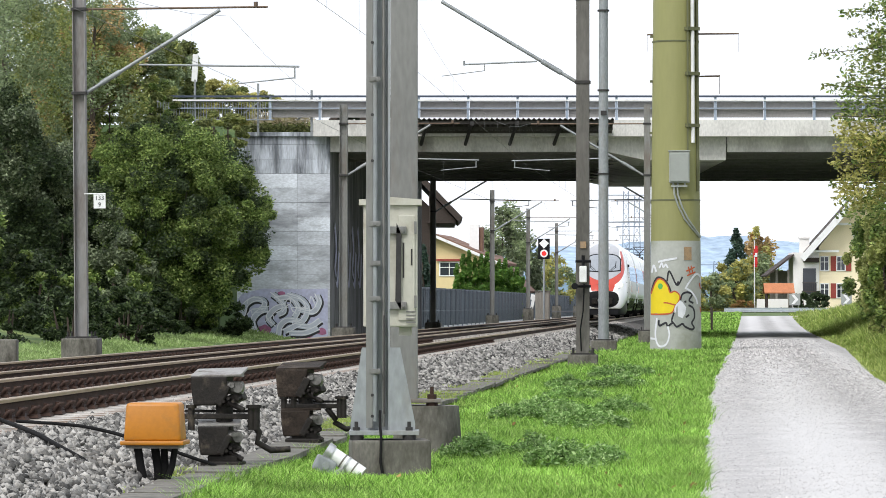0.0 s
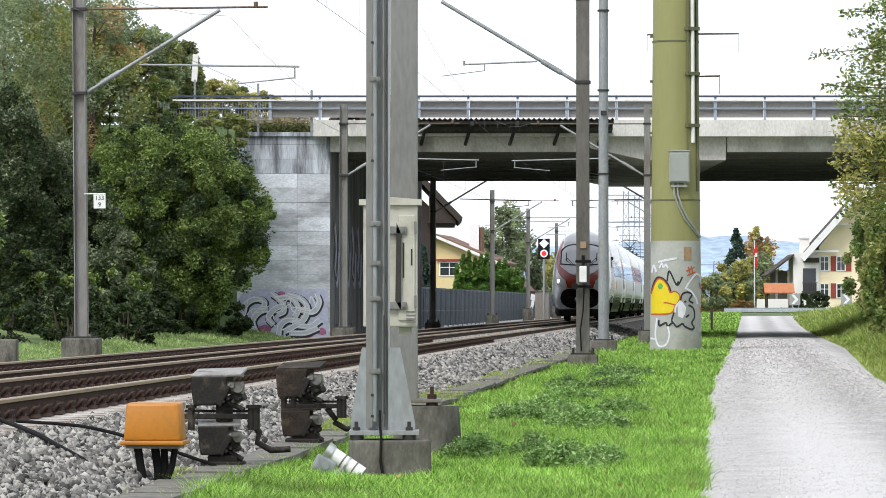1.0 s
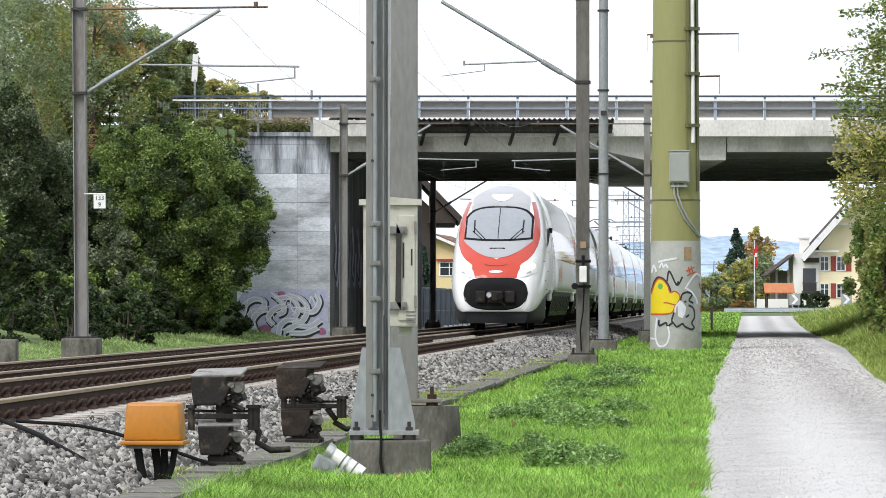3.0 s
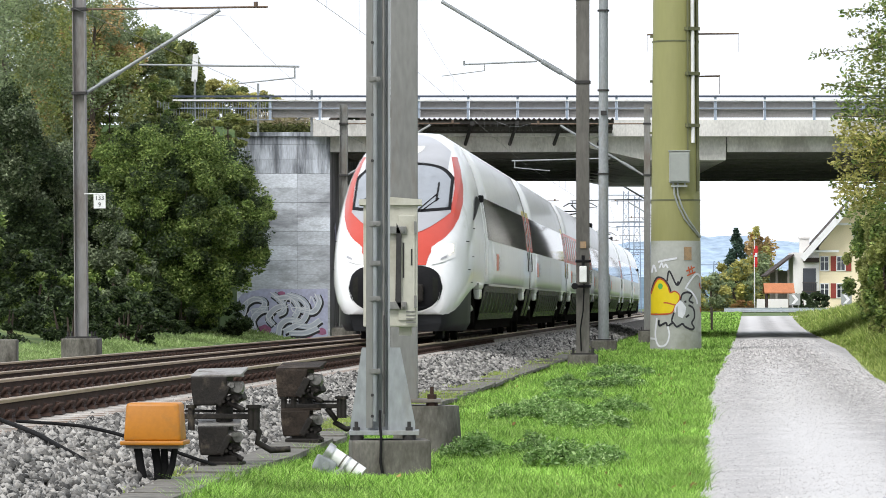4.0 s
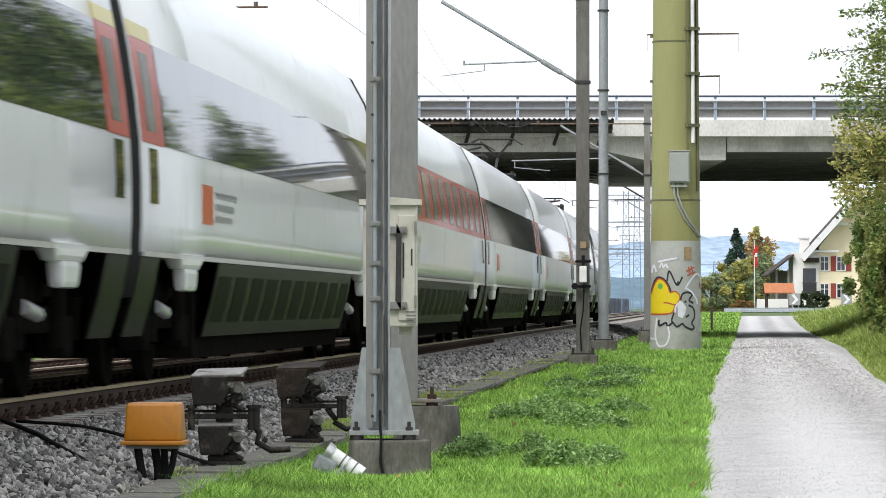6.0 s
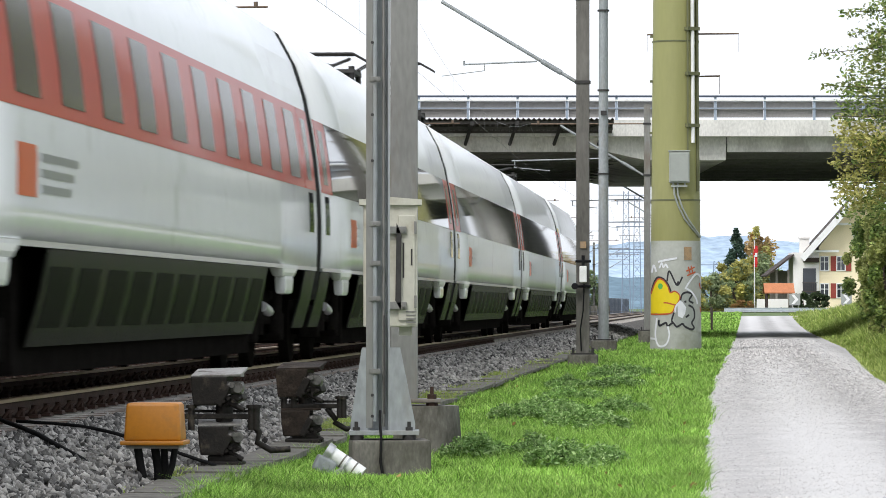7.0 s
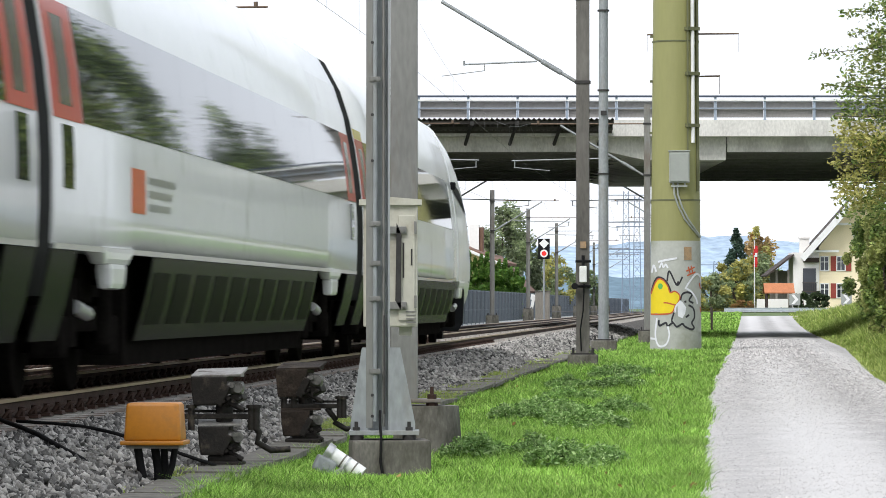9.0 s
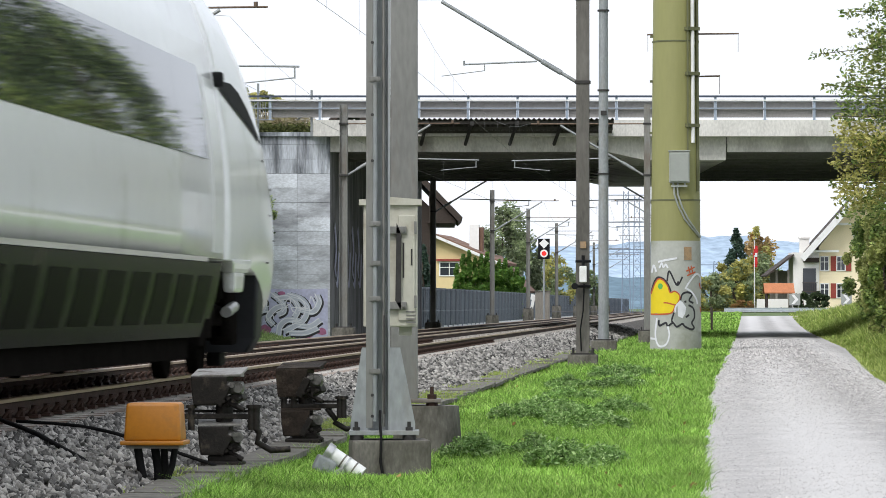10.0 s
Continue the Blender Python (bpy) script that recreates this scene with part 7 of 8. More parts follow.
def make_farmhouse():
    t = thing("house", pose(0, 0, 0), "cream plastered farmhouse with a steep overhanging gable roof and red shutters", "house")
    bm = bmesh.new()
    prism(bm, [(31.9, 0.4), (31.9, 6.3), (35.4, 10.4), (38.9, 6.3), (38.9, 0.4)], "y", 345, 350)
    part("gable_wall", bm, "plaster_cream", t)
    bm = bmesh.new()
    box(bm, (30.8, 347.3, 3.1), (2.2, 5.0, 5.4))
    part("wing_wall", bm, "plaster_white", t)
    for p, q in (((35.4, 10.72), (30.5, 5.25)), ((35.4, 10.72), (40.3, 5.25))):
        bm = bmesh.new()
        slab(bm, p, q, 0.14, 343.4, 351)
        part("roof", bm, "dark_wood", t)
        bm = bmesh.new()
        slab(bm, (p[0], p[1] - 0.20), (q[0], q[1] - 0.22), 0.52, 343.2, 343.39)
        part("verge_board", bm, "white_paint", t)
        bm = bmesh.new()
        slab(bm, (p[0], p[1] - 0.1), (q[0], q[1] - 0.1), 0.08, 343.42, 345)
        part("soffit_boarding", bm, "white_paint", t)
    bm = bmesh.new()
    slab(bm, (29.75, 5.55), (27.4, 3.75), 0.13, 344.2, 350)
    part("lean_roof", bm, "dark_wood", t)
    for x in (28.3, 29.3):
        bm = bmesh.new()
        box(bm, (x, 345.2, 2.4), (0.18, 0.18, 3.9))
        part("timber_post", bm, "wood_grey", t)
    bm = bmesh.new()
    box(bm, (28.9, 349.8, 2.5), (1.6, 0.2, 3.6))
    part("barn_wall", bm, "wood_grey", t)
    for z in (5.9, 8.2):
        bm = bmesh.new()
        box(bm, (32.4 + (z - 5.9) * 0.9, 344.3, z), (2.2, 0.16, 0.18))
        part("bracket_beam", bm, "white_paint", t)
    for x, z, s in ((32.35, 4.85, ""), (33.75, 4.85, "shutter_red"), (32.35, 2.55, ""), (33.75, 2.55, "shutter_red"), (35.2, 7.6, ""), (36.6, 4.85, "shutter_red"), (36.6, 2.55, "shutter_red")):
        window(t, x, 345, z, 0.72, 1.2, s)
    bm = bmesh.new()
    box(bm, (31.05, 344.78, 3.35), (1.1, 0.08, 2.2))
    wd = part("terrace_door", bm, "window_dark", t, "dark glazed terrace door")
    bm = bmesh.new()
    box(bm, (31.05, 344.5, 2.5), (1.3, 0.6, 0.08))
    for i in range(8):
        box(bm, (30.47 + i * 0.165, 344.23, 2.85), (0.05, 0.04, 0.7))
    box(bm, (31.05, 344.23, 3.22), (1.3, 0.06, 0.06))
    part("balcony", bm, "dark_wood", t)
    bm = bmesh.new()
    box(bm, (31.2, 344.6, 5.15), (1.3, 0.5, 0.4))
    part("dark_canopy", bm, "dark_wood", t)
    bm = bmesh.new()
    box(bm, (31.0, 349, 6.3), (0.8, 0.8, 1.5))
    box(bm, (31.0, 349, 7.1), (1.0, 1.0, 0.12))
    part("chimney", bm, "plaster_white", t)


def make_yellow_house():
    t = thing("house", pose(-0.6, 318, 0, 0, 0, -6), "pale yellow house with a brown tiled gable roof", "house")
    bm = bmesh.new()
    prism(bm, [(-4.4, 0.2), (-4.4, 4.75), (0, 6.6), (4.4, 4.75), (4.4, 0.2)], "y", 0, 11)
    part("gable_wall", bm, "plaster_yellow", t)
    for s in (-1, 1):
        bm = bmesh.new()
        slab(bm, (0, 6.72), (s * 5.3, 4.48), 0.2, -0.7, 11.7)
        rf = part("roof", bm, "roof_tile", t, "brown tiled roof slope")
        bm = bmesh.new()
        slab(bm, (0, 6.60), (s * 5.3, 4.36), 0.22, -0.78, -0.7)
        part("verge_board", bm, "white_paint", rf)
        for k in range(1, 9):
            bm = bmesh.new()
            f = k / 9
            box(bm, (s * 5.3 * f, 5.5, 6.93 - 2.24 * f), (0.09, 12.4, 0.05), (0, s * 23, 0))
            part("tile_course", bm, "roof_tile", rf)
    window(t, 1.1, 0, 4.15, 1.5, 1.05)
    bm = bmesh.new()
    box(bm, (1.1, -0.1, 4.85), (2.0, 0.3, 0.16))
    part("awning_box", bm, "shutter_red", t)
    window(t, 1.2, 0, 1.6, 1.2, 1.1)
    bm = bmesh.new()
    box(bm, (2.6, 5.0, 6.6), (0.75, 0.8, 2.2))
    part("chimney", bm, "white_paint", t)
    bm = bmesh.new()
    box(bm, (3.15, 5.2, 6.5), (0.3, 0.8, 2.0))
    part("chimney_side", bm, "roof_tile", t)
    bm = bmesh.new()
    box(bm, (5.4, 9.0, 1.2), (2.0, 6, 2.4))
    part("garage", bm, "plaster_yellow", t)
    bm = bmesh.new()
    slab(bm, (3.9, 5.2), (6.7, 2.3), 0.2, 5.5, 13)
    part("garage_roof", bm, "roof_tile", t)


def make_barn():
    t = thing("barn", pose(0, 0, 0), "dark timber barn with a wide roof overhang behind the abutment", "barn")
    bm = bmesh.new()
    prism(bm, [(-9, 0.2), (-9, 6.6), (-5, 10.6), (-0.75, 6.6), (-0.75, 0.2)], "y", 216.5, 228)
    part("wall", bm, "dark_wood", t)
    for p, q in (((-5, 11.8), (0.82, 5.75)), ((-5, 11.8), (-10.8, 5.75))):
        bm = bmesh.new()
        slab(bm, p, q, 0.3, 215, 229)
        part("roof", bm, "dark_wood", t)
    bm = bmesh.new()
    box(bm, (-0.1, 222, 5.72), (1.5, 13.5, 0.1))
    part("eave_soffit", bm, "dark_wood", t)
    bm = bmesh.new()
    prism(bm, [(-0.74, 5.78), (0.70, 5.78), (-0.74, 7.30)], "y", 215.3, 228.5)
    part("eave_boarding", bm, "dark_wood", t)
    for i in range(14):
        bm = bmesh.new()
        box(bm, (-8.7 + i * 0.6, 216.46, 3.4), (0.5, 0.06, 6.2))
        part("board", bm, "dark_wood", t)


make_farmhouse()
make_yellow_house()
make_barn()


def make_signal():
    t = thing("railway_signal", pose(6.95, 280, 0.3), "railway signal with a white diamond board and a red light", "railway signal")
    bm = bmesh.new()
    tube(bm, (0, 0, 0), (0, 0, 4.2), 0.07)
    part("post", bm, "galv", t)
    bm = bmesh.new()
    box(bm, (0, 0, 4.9), (0.80, 0.12, 1.40), bevel=0.03)
    part("board", bm, "black", t)
    bm = bmesh.new()
    prism(bm, [(0, 4.92), (0.34, 5.27), (0, 5.60), (-0.34, 5.27)], "y", -0.10, -0.065)
    part("diamond", bm, "white_paint", t)
    bm = bmesh.new()
    tube(bm, (0, -0.10, 4.58), (0, -0.065, 4.58), 0.27, seg=24)
    part("lens_ring", bm, "white_paint", t)
    bm = bmesh.new()
    tube(bm, (0, -0.13, 4.58), (0, -0.105, 4.58), 0.16, seg=24)
    part("red_lens", bm, "lamp_red", t, "glowing red lens")


make_signal()


def make_lattice(x, y, h):
    t = thing("lattice_tower", pose(x, y, 0.5), "slender steel lattice tower beside the far line", "lattice tower", "lattice towers")
    bm = bmesh.new()
    w0, w1 = 0.45, 0.25
    for sx in (-1, 1):
        for sy in (-1, 1):
            tube(bm, (sx * w0, sy * w0, 0), (sx * w1, sy * w1, h), 0.04, seg=4)
    n = 12
    for i in range(n):
        a, b = i / n, (i + 1) / n
        wa, wb = w0 + (w1 - w0) * a, w0 + (w1 - w0) * b
        for s in (-1, 1):
            tube(bm, (-wa * s, -wa, h * a), (wb * s, -wb, h * b), 0.02, seg=4)
            tube(bm, (wa, -wa * s, h * a), (wb, wb * s, h * b), 0.02, seg=4)
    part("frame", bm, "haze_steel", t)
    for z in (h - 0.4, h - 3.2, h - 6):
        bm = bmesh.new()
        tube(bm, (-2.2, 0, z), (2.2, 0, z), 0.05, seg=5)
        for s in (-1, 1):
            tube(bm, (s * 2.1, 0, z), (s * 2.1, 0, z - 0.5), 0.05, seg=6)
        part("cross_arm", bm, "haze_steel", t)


make_lattice(18.9, 420, 12.6)
make_lattice(20.6, 432, 12.4)
make_lattice(28.9, 430, 5.5)


def make_roadside():
    t = thing("guard_rail", pose(0, 0, 0), "pale steel guard rail along the road", "guard rail")
    bm = bmesh.new()
    prism(bm, [(326.9, 0.82), (327.0, 0.90), (326.9, 0.98), (327.0, 1.06), (326.9, 1.12), (327.06, 1.12), (327.1, 1.06), (327.06, 0.98), (327.1, 0.9), (327.06, 0.82)], "x", 22.6, 48)
    part("beam", bm, "guard_pale", t)
    for i in range(12):
        bm = bmesh.new()
        box(bm, (23 + i * 2.1, 327.2, 0.8), (0.12, 0.12, 0.7))
        part("post", bm, "galv", t)
    t = thing("shelter", pose(27.8, 337, 0.75), "small open shelter with an orange tiled roof", "shelter")
    for s in (-1, 1):
        bm = bmesh.new()
        prism(bm, [(s * 0.02, 2.30), (s * 1.15, 1.55), (s * 1.15, 1.63), (s * 0.02, 2.40)], "x", -1.25, 1.25)
        part("roof", bm, "roof_tile_orange", t)
        for x in (-1.0, 1.0):
            bm = bmesh.new()
            box(bm, (x, s * 0.7, 0.85), (0.14, 0.14, 1.7))
            part("post", bm, "dark_wood", t)
    bm = bmesh.new()
    prism(bm, [(-0.9, 1.66), (0.9, 1.66), (0.0, 2.24)], "x", 1.12, 1.2)
    part("gable_board", bm, "dark_wood", t)
    bm = bmesh.new()
    box(bm, (27.6, 341, 1.3), (2.6, 0.25, 1.1))
    tagged(part("garden_wall", bm, "plaster_white"), "low white plastered garden wall", "wall")
    for x in (28.95, 33.2):
        t = thing("chevron_sign", pose(x, 334.8, 0.75), "grey road sign with a white chevron", "road sign", "chevron signs")
        bm = bmesh.new()
        box(bm, (0, 0, 1.05), (0.9, 0.05, 0.95))
        for s in (-0.3, 0.3):
            tube(bm, (s, 0.05, 0), (s, 0.05, 1.4), 0.03, seg=6)
        part("board", bm, "box_grey", t)
        bm = bmesh.new()
        prism(bm, [(-0.3, 0.65), (-0.05, 0.65), (0.3, 1.05), (-0.05, 1.45), (-0.3, 1.45), (0.02, 1.05)], "y", -0.045, -0.028)
        part("chevron", bm, "white_paint", t)
    t = thing("flagpole", pose(26.8, 350, 0.7), "white flagpole with a hanging red and white flag", "flagpole")
    bm = bmesh.new()
    tube(bm, (0, 0, 0), (0, 0, 6.2), 0.06, 0.035)
    part("pole", bm, "white_paint", t)
    bm = bmesh.new()
    for i in range(7):
        box(bm, (0.10 + 0.025 * math.sin(i * 1.7), 0.03 * math.cos(i * 2), 5.6 - i * 0.26), (0.34 + 0.05 * math.sin(i), 0.05, 0.27), (0, 4 * math.sin(i * 2), 12 * math.sin(i)))
    part("flag", bm, "flag_red", t, "limp red flag")
    bm = bmesh.new()
    box(bm, (0.14, -0.06, 4.95), (0.20, 0.02, 0.34))
    part("flag_cross", bm, "white_paint", t)
    bm = bmesh.new()
    box(bm, (0, 0, 0.35), (0.10, 0.10, 0.95), taper=0.9)
    me = link("fence_post", bm, "dark_wood")
    rng = random.Random(4)
    for i in range(11):
        y = 205 + i * 6.0
        ob = new("fence_post", me)
        ob.matrix_basis = pose(13.55 + (y - 205) * 0.0655, y, lift(y), rng.uniform(-3, 3), rng.uniform(-3, 3), 0)
        tagged(ob, "short dark wooden fence post in the verge", "fence post", "fence posts")


make_roadside()


def make_conifer(x, y, z, h, r, label, seed, mat="leaf_spruce", leaf=0.28):
    rng = random.Random(seed)
    t = thing("conifer", pose(0, 0, 0), label, "tree")
    bm = bmesh.new()
    tube(bm, (x, y, z - 0.3), (x, y, z + h * 0.95), 0.16, 0.03, seg=8)
    part("trunk", bm, "bark", t)
    cl = []
    for i in range(16):
        s = i / 16
        rr = r * (1 - s) + 0.08
        for k in range(max(3, int(9 * (1 - s)))):
            a = rng.uniform(0, 6.28)
            cl.append((x + rr * 0.6 * math.cos(a), y + rr * 0.6 * math.sin(a), z + h * (0.08 + 0.9 * s), rr * 0.5, rr * 0.5, h * 0.04, 45))
    leaf_cloud("crown", cl, leaf, mat, t, seed=seed)


make_conifer(27.8, 385, 0.7, 8.2, 2.3, "dark green spruce behind the road", 201)
make_conifer(-1.05, 212, 0.2, 4.4, 0.7, "dark conifer beside the barn", 202, leaf=0.2)
for i in range(11):
    x = 1.05 + i * 0.44
    h = 4.55 + 0.25 * ((i * 7) % 3) - 0.08 * max(0, i - 4) ** 1.4 + (0.0 if i else -0.5)
    t = thing("thuja", pose(0, 0, 0), "bright green thuja column in a garden hedge", "hedge", "thujas of the hedge")
    bm = bmesh.new()
    tube(bm, (x, 299, -0.1), (x, 299, h * 0.8), 0.07, 0.02, seg=6)
    part("trunk", bm, "bark", t)
    cl = [(x + 0.1 * math.sin(k * 2.1), 299 + 0.3 * math.cos(k * 1.7), 0.3 + h * k / 13, 0.30 * (1 - 0.75 * (k / 13) ** 2.5), 0.4, h * 0.08, 190) for k in range(13)]
    leaf_cloud("foliage", cl, 0.13, "leaf_thuja", t, seed=210 + i, aspect=2.2)
make_conifer(6.1, 312, 0.1, 3.5, 0.35, "small pointed garden thuja", 220, "leaf_thuja", 0.2)
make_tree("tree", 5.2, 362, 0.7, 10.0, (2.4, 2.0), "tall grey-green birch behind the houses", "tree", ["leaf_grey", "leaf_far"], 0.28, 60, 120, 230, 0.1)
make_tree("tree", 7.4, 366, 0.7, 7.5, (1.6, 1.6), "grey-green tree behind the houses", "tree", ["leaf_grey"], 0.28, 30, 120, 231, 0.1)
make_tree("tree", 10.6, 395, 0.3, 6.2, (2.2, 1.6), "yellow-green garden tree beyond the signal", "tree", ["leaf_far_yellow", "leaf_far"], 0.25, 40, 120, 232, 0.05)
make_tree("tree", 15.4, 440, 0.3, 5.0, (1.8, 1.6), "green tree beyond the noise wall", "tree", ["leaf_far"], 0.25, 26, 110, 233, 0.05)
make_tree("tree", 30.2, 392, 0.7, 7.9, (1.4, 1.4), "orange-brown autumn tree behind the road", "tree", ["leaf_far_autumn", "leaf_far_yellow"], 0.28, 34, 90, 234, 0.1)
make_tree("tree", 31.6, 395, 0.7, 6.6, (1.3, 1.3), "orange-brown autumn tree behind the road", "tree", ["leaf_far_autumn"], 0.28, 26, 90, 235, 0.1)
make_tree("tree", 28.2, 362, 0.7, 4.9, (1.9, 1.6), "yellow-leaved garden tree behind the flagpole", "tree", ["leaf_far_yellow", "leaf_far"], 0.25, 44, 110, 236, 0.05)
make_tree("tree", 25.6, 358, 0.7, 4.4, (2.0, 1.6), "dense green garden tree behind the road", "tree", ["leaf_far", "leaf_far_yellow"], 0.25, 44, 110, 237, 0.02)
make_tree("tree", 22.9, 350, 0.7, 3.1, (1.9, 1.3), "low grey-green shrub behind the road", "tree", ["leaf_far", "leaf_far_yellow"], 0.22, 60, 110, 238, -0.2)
make_bush("bush", [(24.9, 338, 1.2, 0.95, 0.8, 0.55, 20, 90)], "rust-red clipped shrub beside the road", 0.2, ["leaf_rust"], 240)
make_bush("hedge", [(29.7, 336, 1.5, 0.8, 0.6, 0.85, 26, 140), (31.0, 336, 1.55, 0.8, 0.6, 0.9, 26, 140)], "dark green clipped garden hedge behind the road", 0.16, ["leaf_dark"], 242, k=0.4)
make_bush("bush", [(38.0, 322, 2.2, 3.2, 2.5, 2.2, 50, 160)], "green roadside shrub before the farmhouse", 0.2, ["leaf_mid", "leaf_olive"], 244)


def make_hills():
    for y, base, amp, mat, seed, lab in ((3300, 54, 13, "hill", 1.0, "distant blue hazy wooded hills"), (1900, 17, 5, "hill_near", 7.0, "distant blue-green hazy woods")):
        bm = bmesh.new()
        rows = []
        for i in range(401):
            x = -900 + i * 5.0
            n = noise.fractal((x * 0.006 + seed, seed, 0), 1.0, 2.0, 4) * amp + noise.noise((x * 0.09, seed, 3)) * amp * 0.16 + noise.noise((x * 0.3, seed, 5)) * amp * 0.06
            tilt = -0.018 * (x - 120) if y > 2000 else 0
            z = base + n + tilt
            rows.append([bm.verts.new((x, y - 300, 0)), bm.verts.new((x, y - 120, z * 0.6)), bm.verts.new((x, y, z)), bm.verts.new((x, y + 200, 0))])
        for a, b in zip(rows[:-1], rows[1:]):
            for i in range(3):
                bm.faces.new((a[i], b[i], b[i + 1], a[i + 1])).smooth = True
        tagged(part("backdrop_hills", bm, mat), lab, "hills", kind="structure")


make_hills()


def make_hut():
    """A pale lineside hut set into the noise wall, with white paint on its narrow side."""
    t = thing("lineside_hut", pose(7.25, 296, 0.1, 0, 0, HEAD), "pale grey lineside hut with white paint on its narrow side", "hut")
    bm = bmesh.new()
    box(bm, (0, 0, 1.1), (1.0, 2.0, 2.2), bevel=0.03)
    part("case", bm, "wood_grey", t)
    bm = bmesh.new()
    box(bm, (0, 0, 2.24), (1.15, 2.2, 0.08), bevel=0.01)
    part("lid", bm, "concrete_base", t)
    bm = bmesh.new()
    for k in range(4):
        box(bm, (-0.38 + 0.25 * k, -1.015, 1.1), (0.2, 0.03, 2.1))
    part("door_board", bm, "wood_grey", t)
    bm = bmesh.new()
    for u, v, w, h in ((-0.72, 1.2, 0.22, 0.9), (-0.65, 1.8, 0.35, 0.4), (-0.74, 0.5, 0.18, 0.5)):
        box(bm, (u, -0.9, v), (w, 0.06, h), (0, 12, 0), bevel=0.02)
    part("white_panel", bm, "white_paint", t, "white-painted edge")


make_hut()


def make_canopy():
    """A small pale blue garden canopy whose top shows over the noise wall."""
    t = thing("garden_canopy", pose(-1.25, 301, 0.1), "pale blue garden canopy on thin posts", "canopy")
    bm = bmesh.new()
    prism(bm, [(-0.75, 3.15), (0.75, 2.85), (0.75, 3.02), (-0.1, 3.42), (-0.75, 3.42)], "y", -1.2, 1.2)
    part("cover", bm, "canopy_blue", t)
    for x in (-0.65, 0.65):
        for y in (-1.1, 1.1):
            part("post", tube(bmesh.new(), (x, y, -0.2), (x, y, 3.1), 0.04), "white_paint", t)


make_canopy()


# ---- grass ----
def blades(name, sample, n, height, width, mat, label, seed):
    """Blades of grass: sample(rng, n) gives x, y, z and a height share."""
    rng = np.random.default_rng(seed)
    x, y, z, hs = sample(rng, n)
    n = len(x)
    clump = 0.75 + 0.35 * np.sin(x * 3.1 + 1.3 * np.sin(y * 1.1)) * np.sin(y * 2.3 + x) + 0.25 * np.sin(x * 0.9 + y * 0.37)
    h = height * rng.uniform(0.35, 1.4, n) * np.clip(clump, 0.35, 1.4) * hs
    w = width * np.maximum(1.0, y / 34.0) * rng.uniform(0.7, 1.3, n)
    a = rng.uniform(-0.9, 0.9, n)
    lx, ly = rng.normal(0, 0.55, n) * h, rng.normal(0, 0.4, n) * h
    dx, dy = np.cos(a) * w * 0.5, np.sin(a) * w * 0.5
    base = np.stack([x, y, z], 1)
    side = np.stack([dx, dy, np.zeros(n)], 1)
    mid = base + np.stack([lx * 0.35, ly * 0.35, h * 0.6], 1)
    tip = base + np.stack([lx, ly, h * 0.97], 1)
    co = np.stack([base - side, base + side, mid + side * 0.7, tip, mid - side * 0.7], 1).reshape(-1, 3)
    i = np.arange(n)[:, None] * 5
    f = np.concatenate([np.hstack([i, i + 1, i + 2]), np.hstack([i, i + 2, i + 4]), np.hstack([i + 4, i + 2, i + 3])], 1).reshape(-1, 3)
    cloud_mesh(name, co, f, mat, label, "grass")


def far_y(rng, n, a, b, p=1.0):
    """Distances, denser towards the camera."""
    u = rng.uniform(0, 1, n)
    return 1.0 / (u / a + (1 - u) / b) if p == 1.0 else a * (b / a) ** u


def np_path_left(y):
    return -0.12 + 0.0673 * y + 0.0082 * np.maximum(0.0, y - 62.8)


def np_lift(y):
    s = np.clip((y - 190) / 140, 0, 1)
    return 0.75 * s * s * (3 - 2 * s)


def verge(rng, n):
    y = far_y(rng, n, 24, 175)
    lo, hi = -6.33 + SLOPE * y + 2.93, np_path_left(y) - 0.03 + 0.02 * np.sin(y * 0.31) + 0.015 * np.sin(y * 0.83 + 1) + rng.normal(0, 0.035, n)
    s = rng.uniform(0, 1, n)
    edge = rng.uniform(0, 1, n) < 0.12
    x = np.where(edge, hi - 0.25 * s * s, lo + (hi - lo) * s)
    return x, y, np.full(n, -0.02), np.ones(n)


def verge_trough(rng, n):
    y = far_y(rng, n, 30, 130)
    o = rng.choice([2.48, 2.56, 3.0, 2.78], n, p=[0.34, 0.3, 0.26, 0.1]) + rng.normal(0, 0.075, n)
    keep = (np.sin(y * 1.3) + np.sin(y * 0.47 + o) > -0.9) & (y > 38)
    y, o = y[keep], o[keep]
    return -6.33 + SLOPE * y + o, y, np.where(o < 2.95, 0.08, 0.0), np.full(len(y), 0.8)


def verge_far(rng, n):
    y = far_y(rng, n, 170, 320, 2.0)
    lo, hi = -6.33 + SLOPE * y + 3.3, np_path_left(y)
    x = lo + (hi - lo) * rng.uniform(0, 1, n)
    return x, y, np_lift(y) - 0.02, np.ones(n)


def bank(rng, n):
    y = far_y(rng, n, 46, 300)
    s = rng.uniform(0, 1, n) ** 1.3
    right = -0.12 + 4.2 * s
    x = np_path_left(y) + 3.0 + 0.6 * np.clip((y - 74) / 46, 0, 1) + right
    q = np.clip((right - 0.3) / 3.5, 0, 1)
    z = np_lift(y) + 1.1 * q * q * (3 - 2 * q) * np.clip((300 - y) / 60, 0, 1)
    return x, y, z - 0.03, 0.5 + 0.9 * np.clip(right, 0, 1)


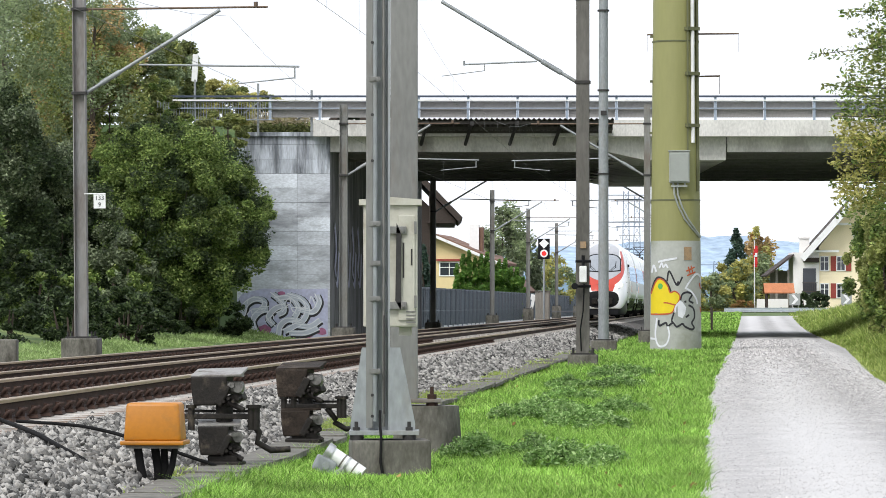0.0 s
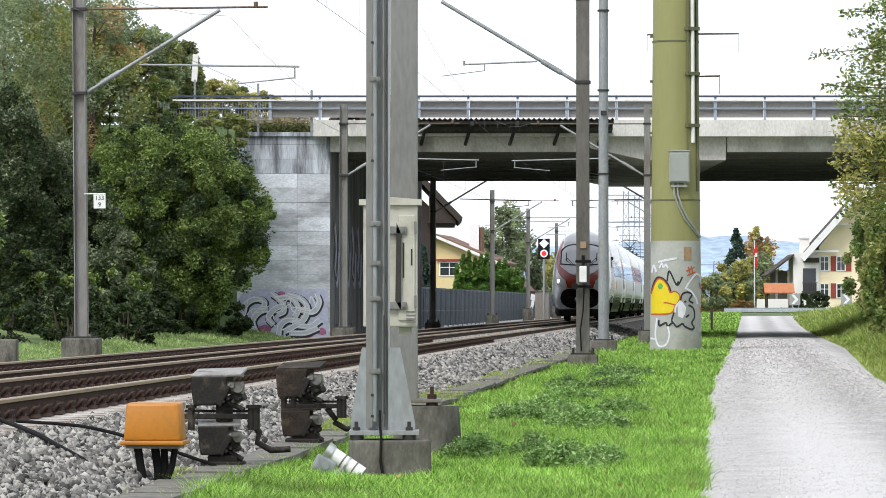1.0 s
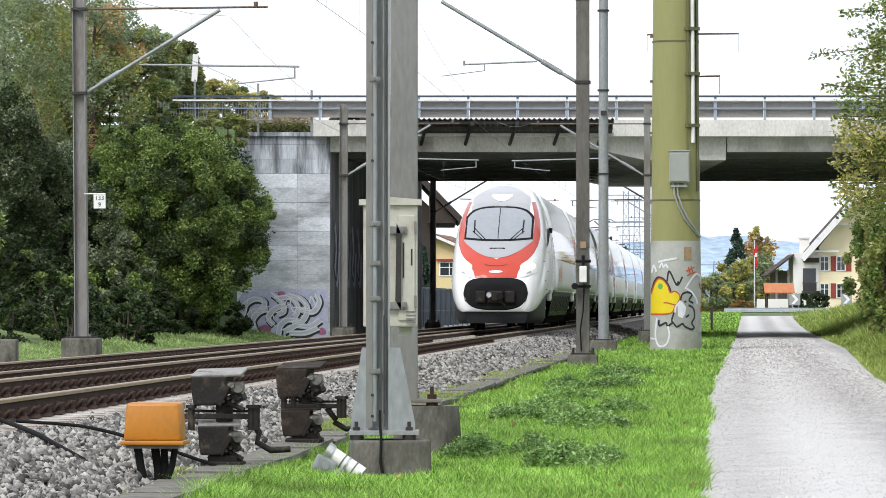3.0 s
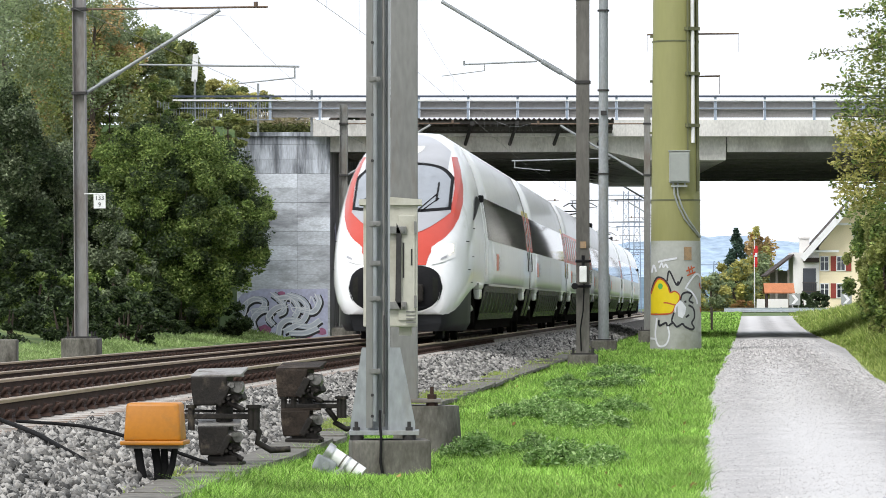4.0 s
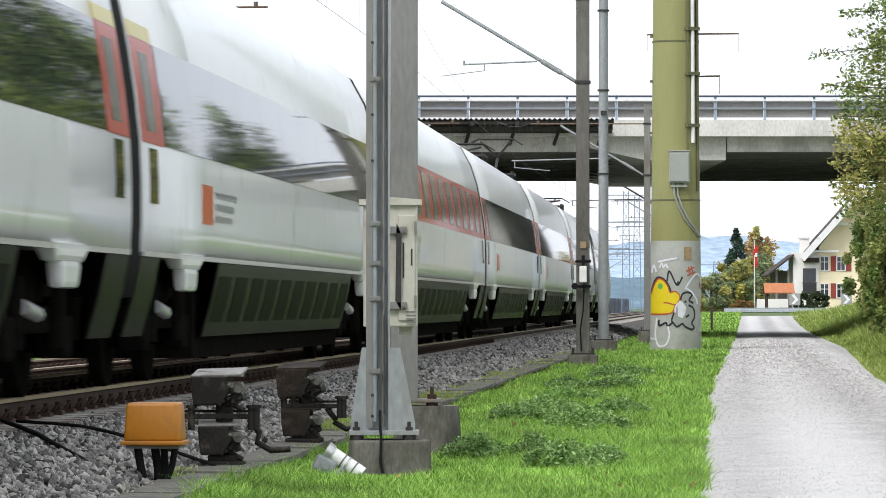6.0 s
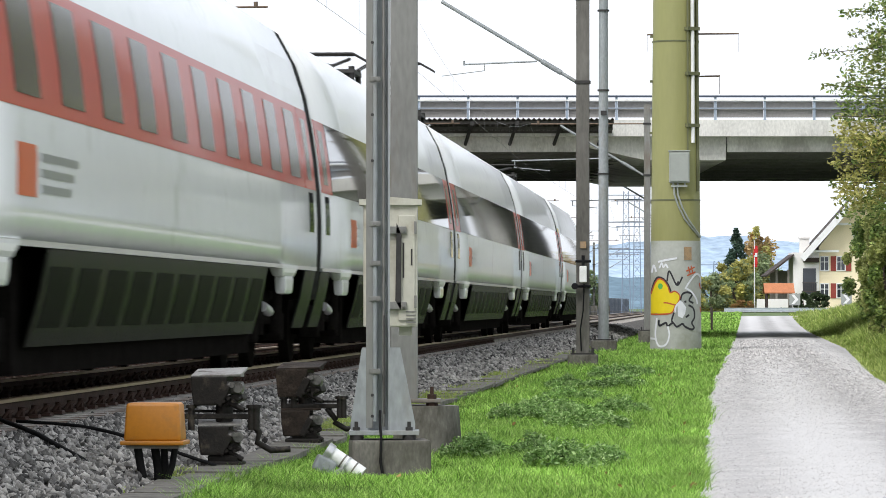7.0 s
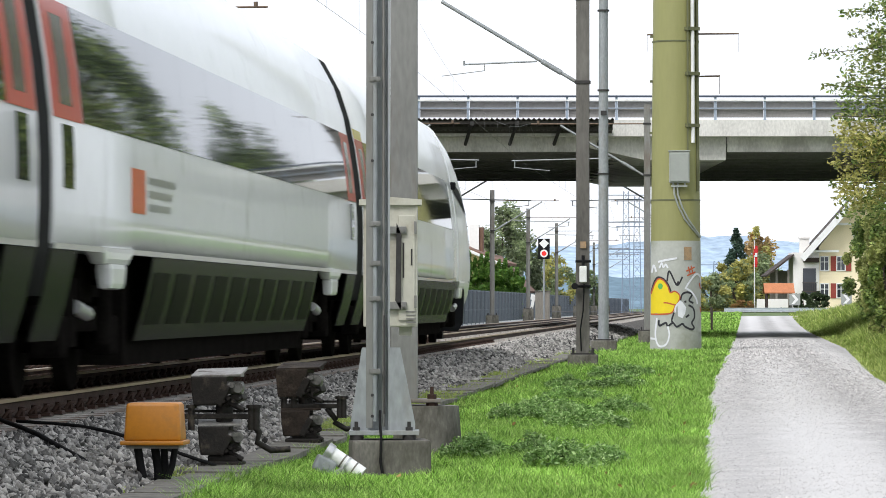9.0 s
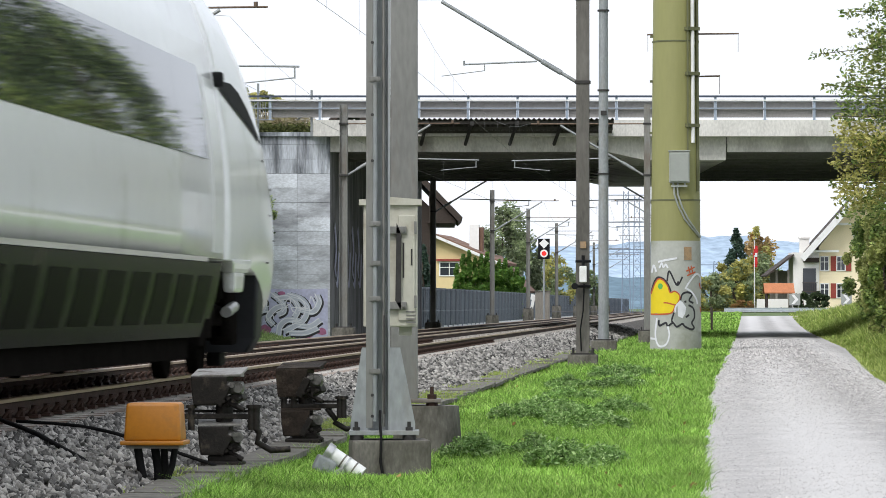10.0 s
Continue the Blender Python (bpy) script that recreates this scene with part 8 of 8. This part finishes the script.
def meadow(rng, n):
    y = far_y(rng, n, 60, 156)
    o = rng.uniform(-11.5, -6.2, n)
    x = -6.33 + SLOPE * y + o
    z = np.where(o < -9.5, 0.14 * np.minimum(6.0, -9.5 - o), 0.0)
    return x, y, z - 0.02, 0.7 + 1.5 * np.clip((-9.6 - o) / 1.5, 0, 1)


blades("grass", verge, 260000, 0.12, 0.0070, "blade", "bright green mown grass on the verge", 301)
blades("grass", verge_trough, 34000, 0.09, 0.007, "blade_long", "yellow-green grass tufts along the trough", 302)
def front(rng, n):
    y = rng.uniform(26.5, 40, n)
    o = 2.9 + np.abs(rng.normal(0, 0.16, n))
    keep = np.sin(y * 1.9) + np.sin(y * 0.8 + 2) + 0.8 * np.sin(y * 5.0) > -0.6
    y, o = y[keep], o[keep]
    return -6.33 + SLOPE * y + o, y, np.full(len(y), 0.0), np.full(len(y), 1.35)


def weedy(rng, n):
    y = rng.uniform(26, 34, n)
    o = rng.normal(2.42, 0.10, n)
    keep = np.sin(y * 2.7) + np.sin(y * 1.1) > 0.2
    y, o = y[keep], o[keep]
    return -6.33 + SLOPE * y + o, y, np.full(len(y), 0.08), np.full(len(y), 0.6)


blades("grass", front, 14000, 0.12, 0.0055, "blade", "long bright grass growing over the trough lids", 306)
blades("grass", weedy, 6500, 0.10, 0.008, "blade_long", "sparse weeds between ballast and trough", 307)
blades("grass", verge_far, 16000, 0.12, 0.010, "blade", "bright green grass beyond the bridge", 303)
blades("grass", bank, 80000, 0.26, 0.010, "blade_long", "long green grass on the path bank", 304)
blades("grass", meadow, 90000, 0.075, 0.010, "blade_meadow", "pale green grass below the wooded bank", 305)


def make_weeds():
    rng = random.Random(310)
    for i, (x, y, r) in enumerate(((2.67, 62.8, 0.50), (3.3, 75, 0.60), (1.69, 53.8, 0.45), (0.87, 45.9, 0.32), (1.52, 42.7, 0.45), (2.06, 47, 0.36), (0.27, 34.2, 0.26), (0.93, 32.4, 0.26),
                                   (1.26, 31.8, 0.24), (1.88, 62.8, 0.30), (1.2, 48.5, 0.3), (2.9, 69, 0.45), (0.75, 33.6, 0.16), (1.35, 46, 0.4))):
        cl = []
        for k in range(46):
            a, q = rng.uniform(0, 6.28), rng.uniform(0, 1) ** 0.5
            top = (0.10 + 0.12 * rng.random()) * (1.1 - 0.6 * q)
            cl.append((x + r * q * math.cos(a), y + 2.2 * r * q * math.sin(a), top, 0.07, 0.10, 0.05, 44))
        leaf_cloud("weed_patch", cl, 0.014 + 0.00028 * y, "weed", None, "raised clump of dark green weeds in the grass", "weeds", seed=311 + i, kind="stuff", aspect=2.0)
    cl = []
    for k in range(60):
        y = 28 + 60 * rng.random() ** 2
        x = line_x(y, 3.2) + rng.random() * (path_left(y) - line_x(y, 3.2))
        cl.append((x, y, 0.06, 0.02, 0.02, 0.01, 1))
    leaf_cloud("fallen_leaves", cl, 0.045, "leaf_rust", None, "scattered brown fallen leaves on grass and gravel", "fallen leaves", seed=330, kind="stuff")


make_weeds()


def motions():
    for car, back, turn in train:
        walk(car, train_rows(back, turn))


motions()
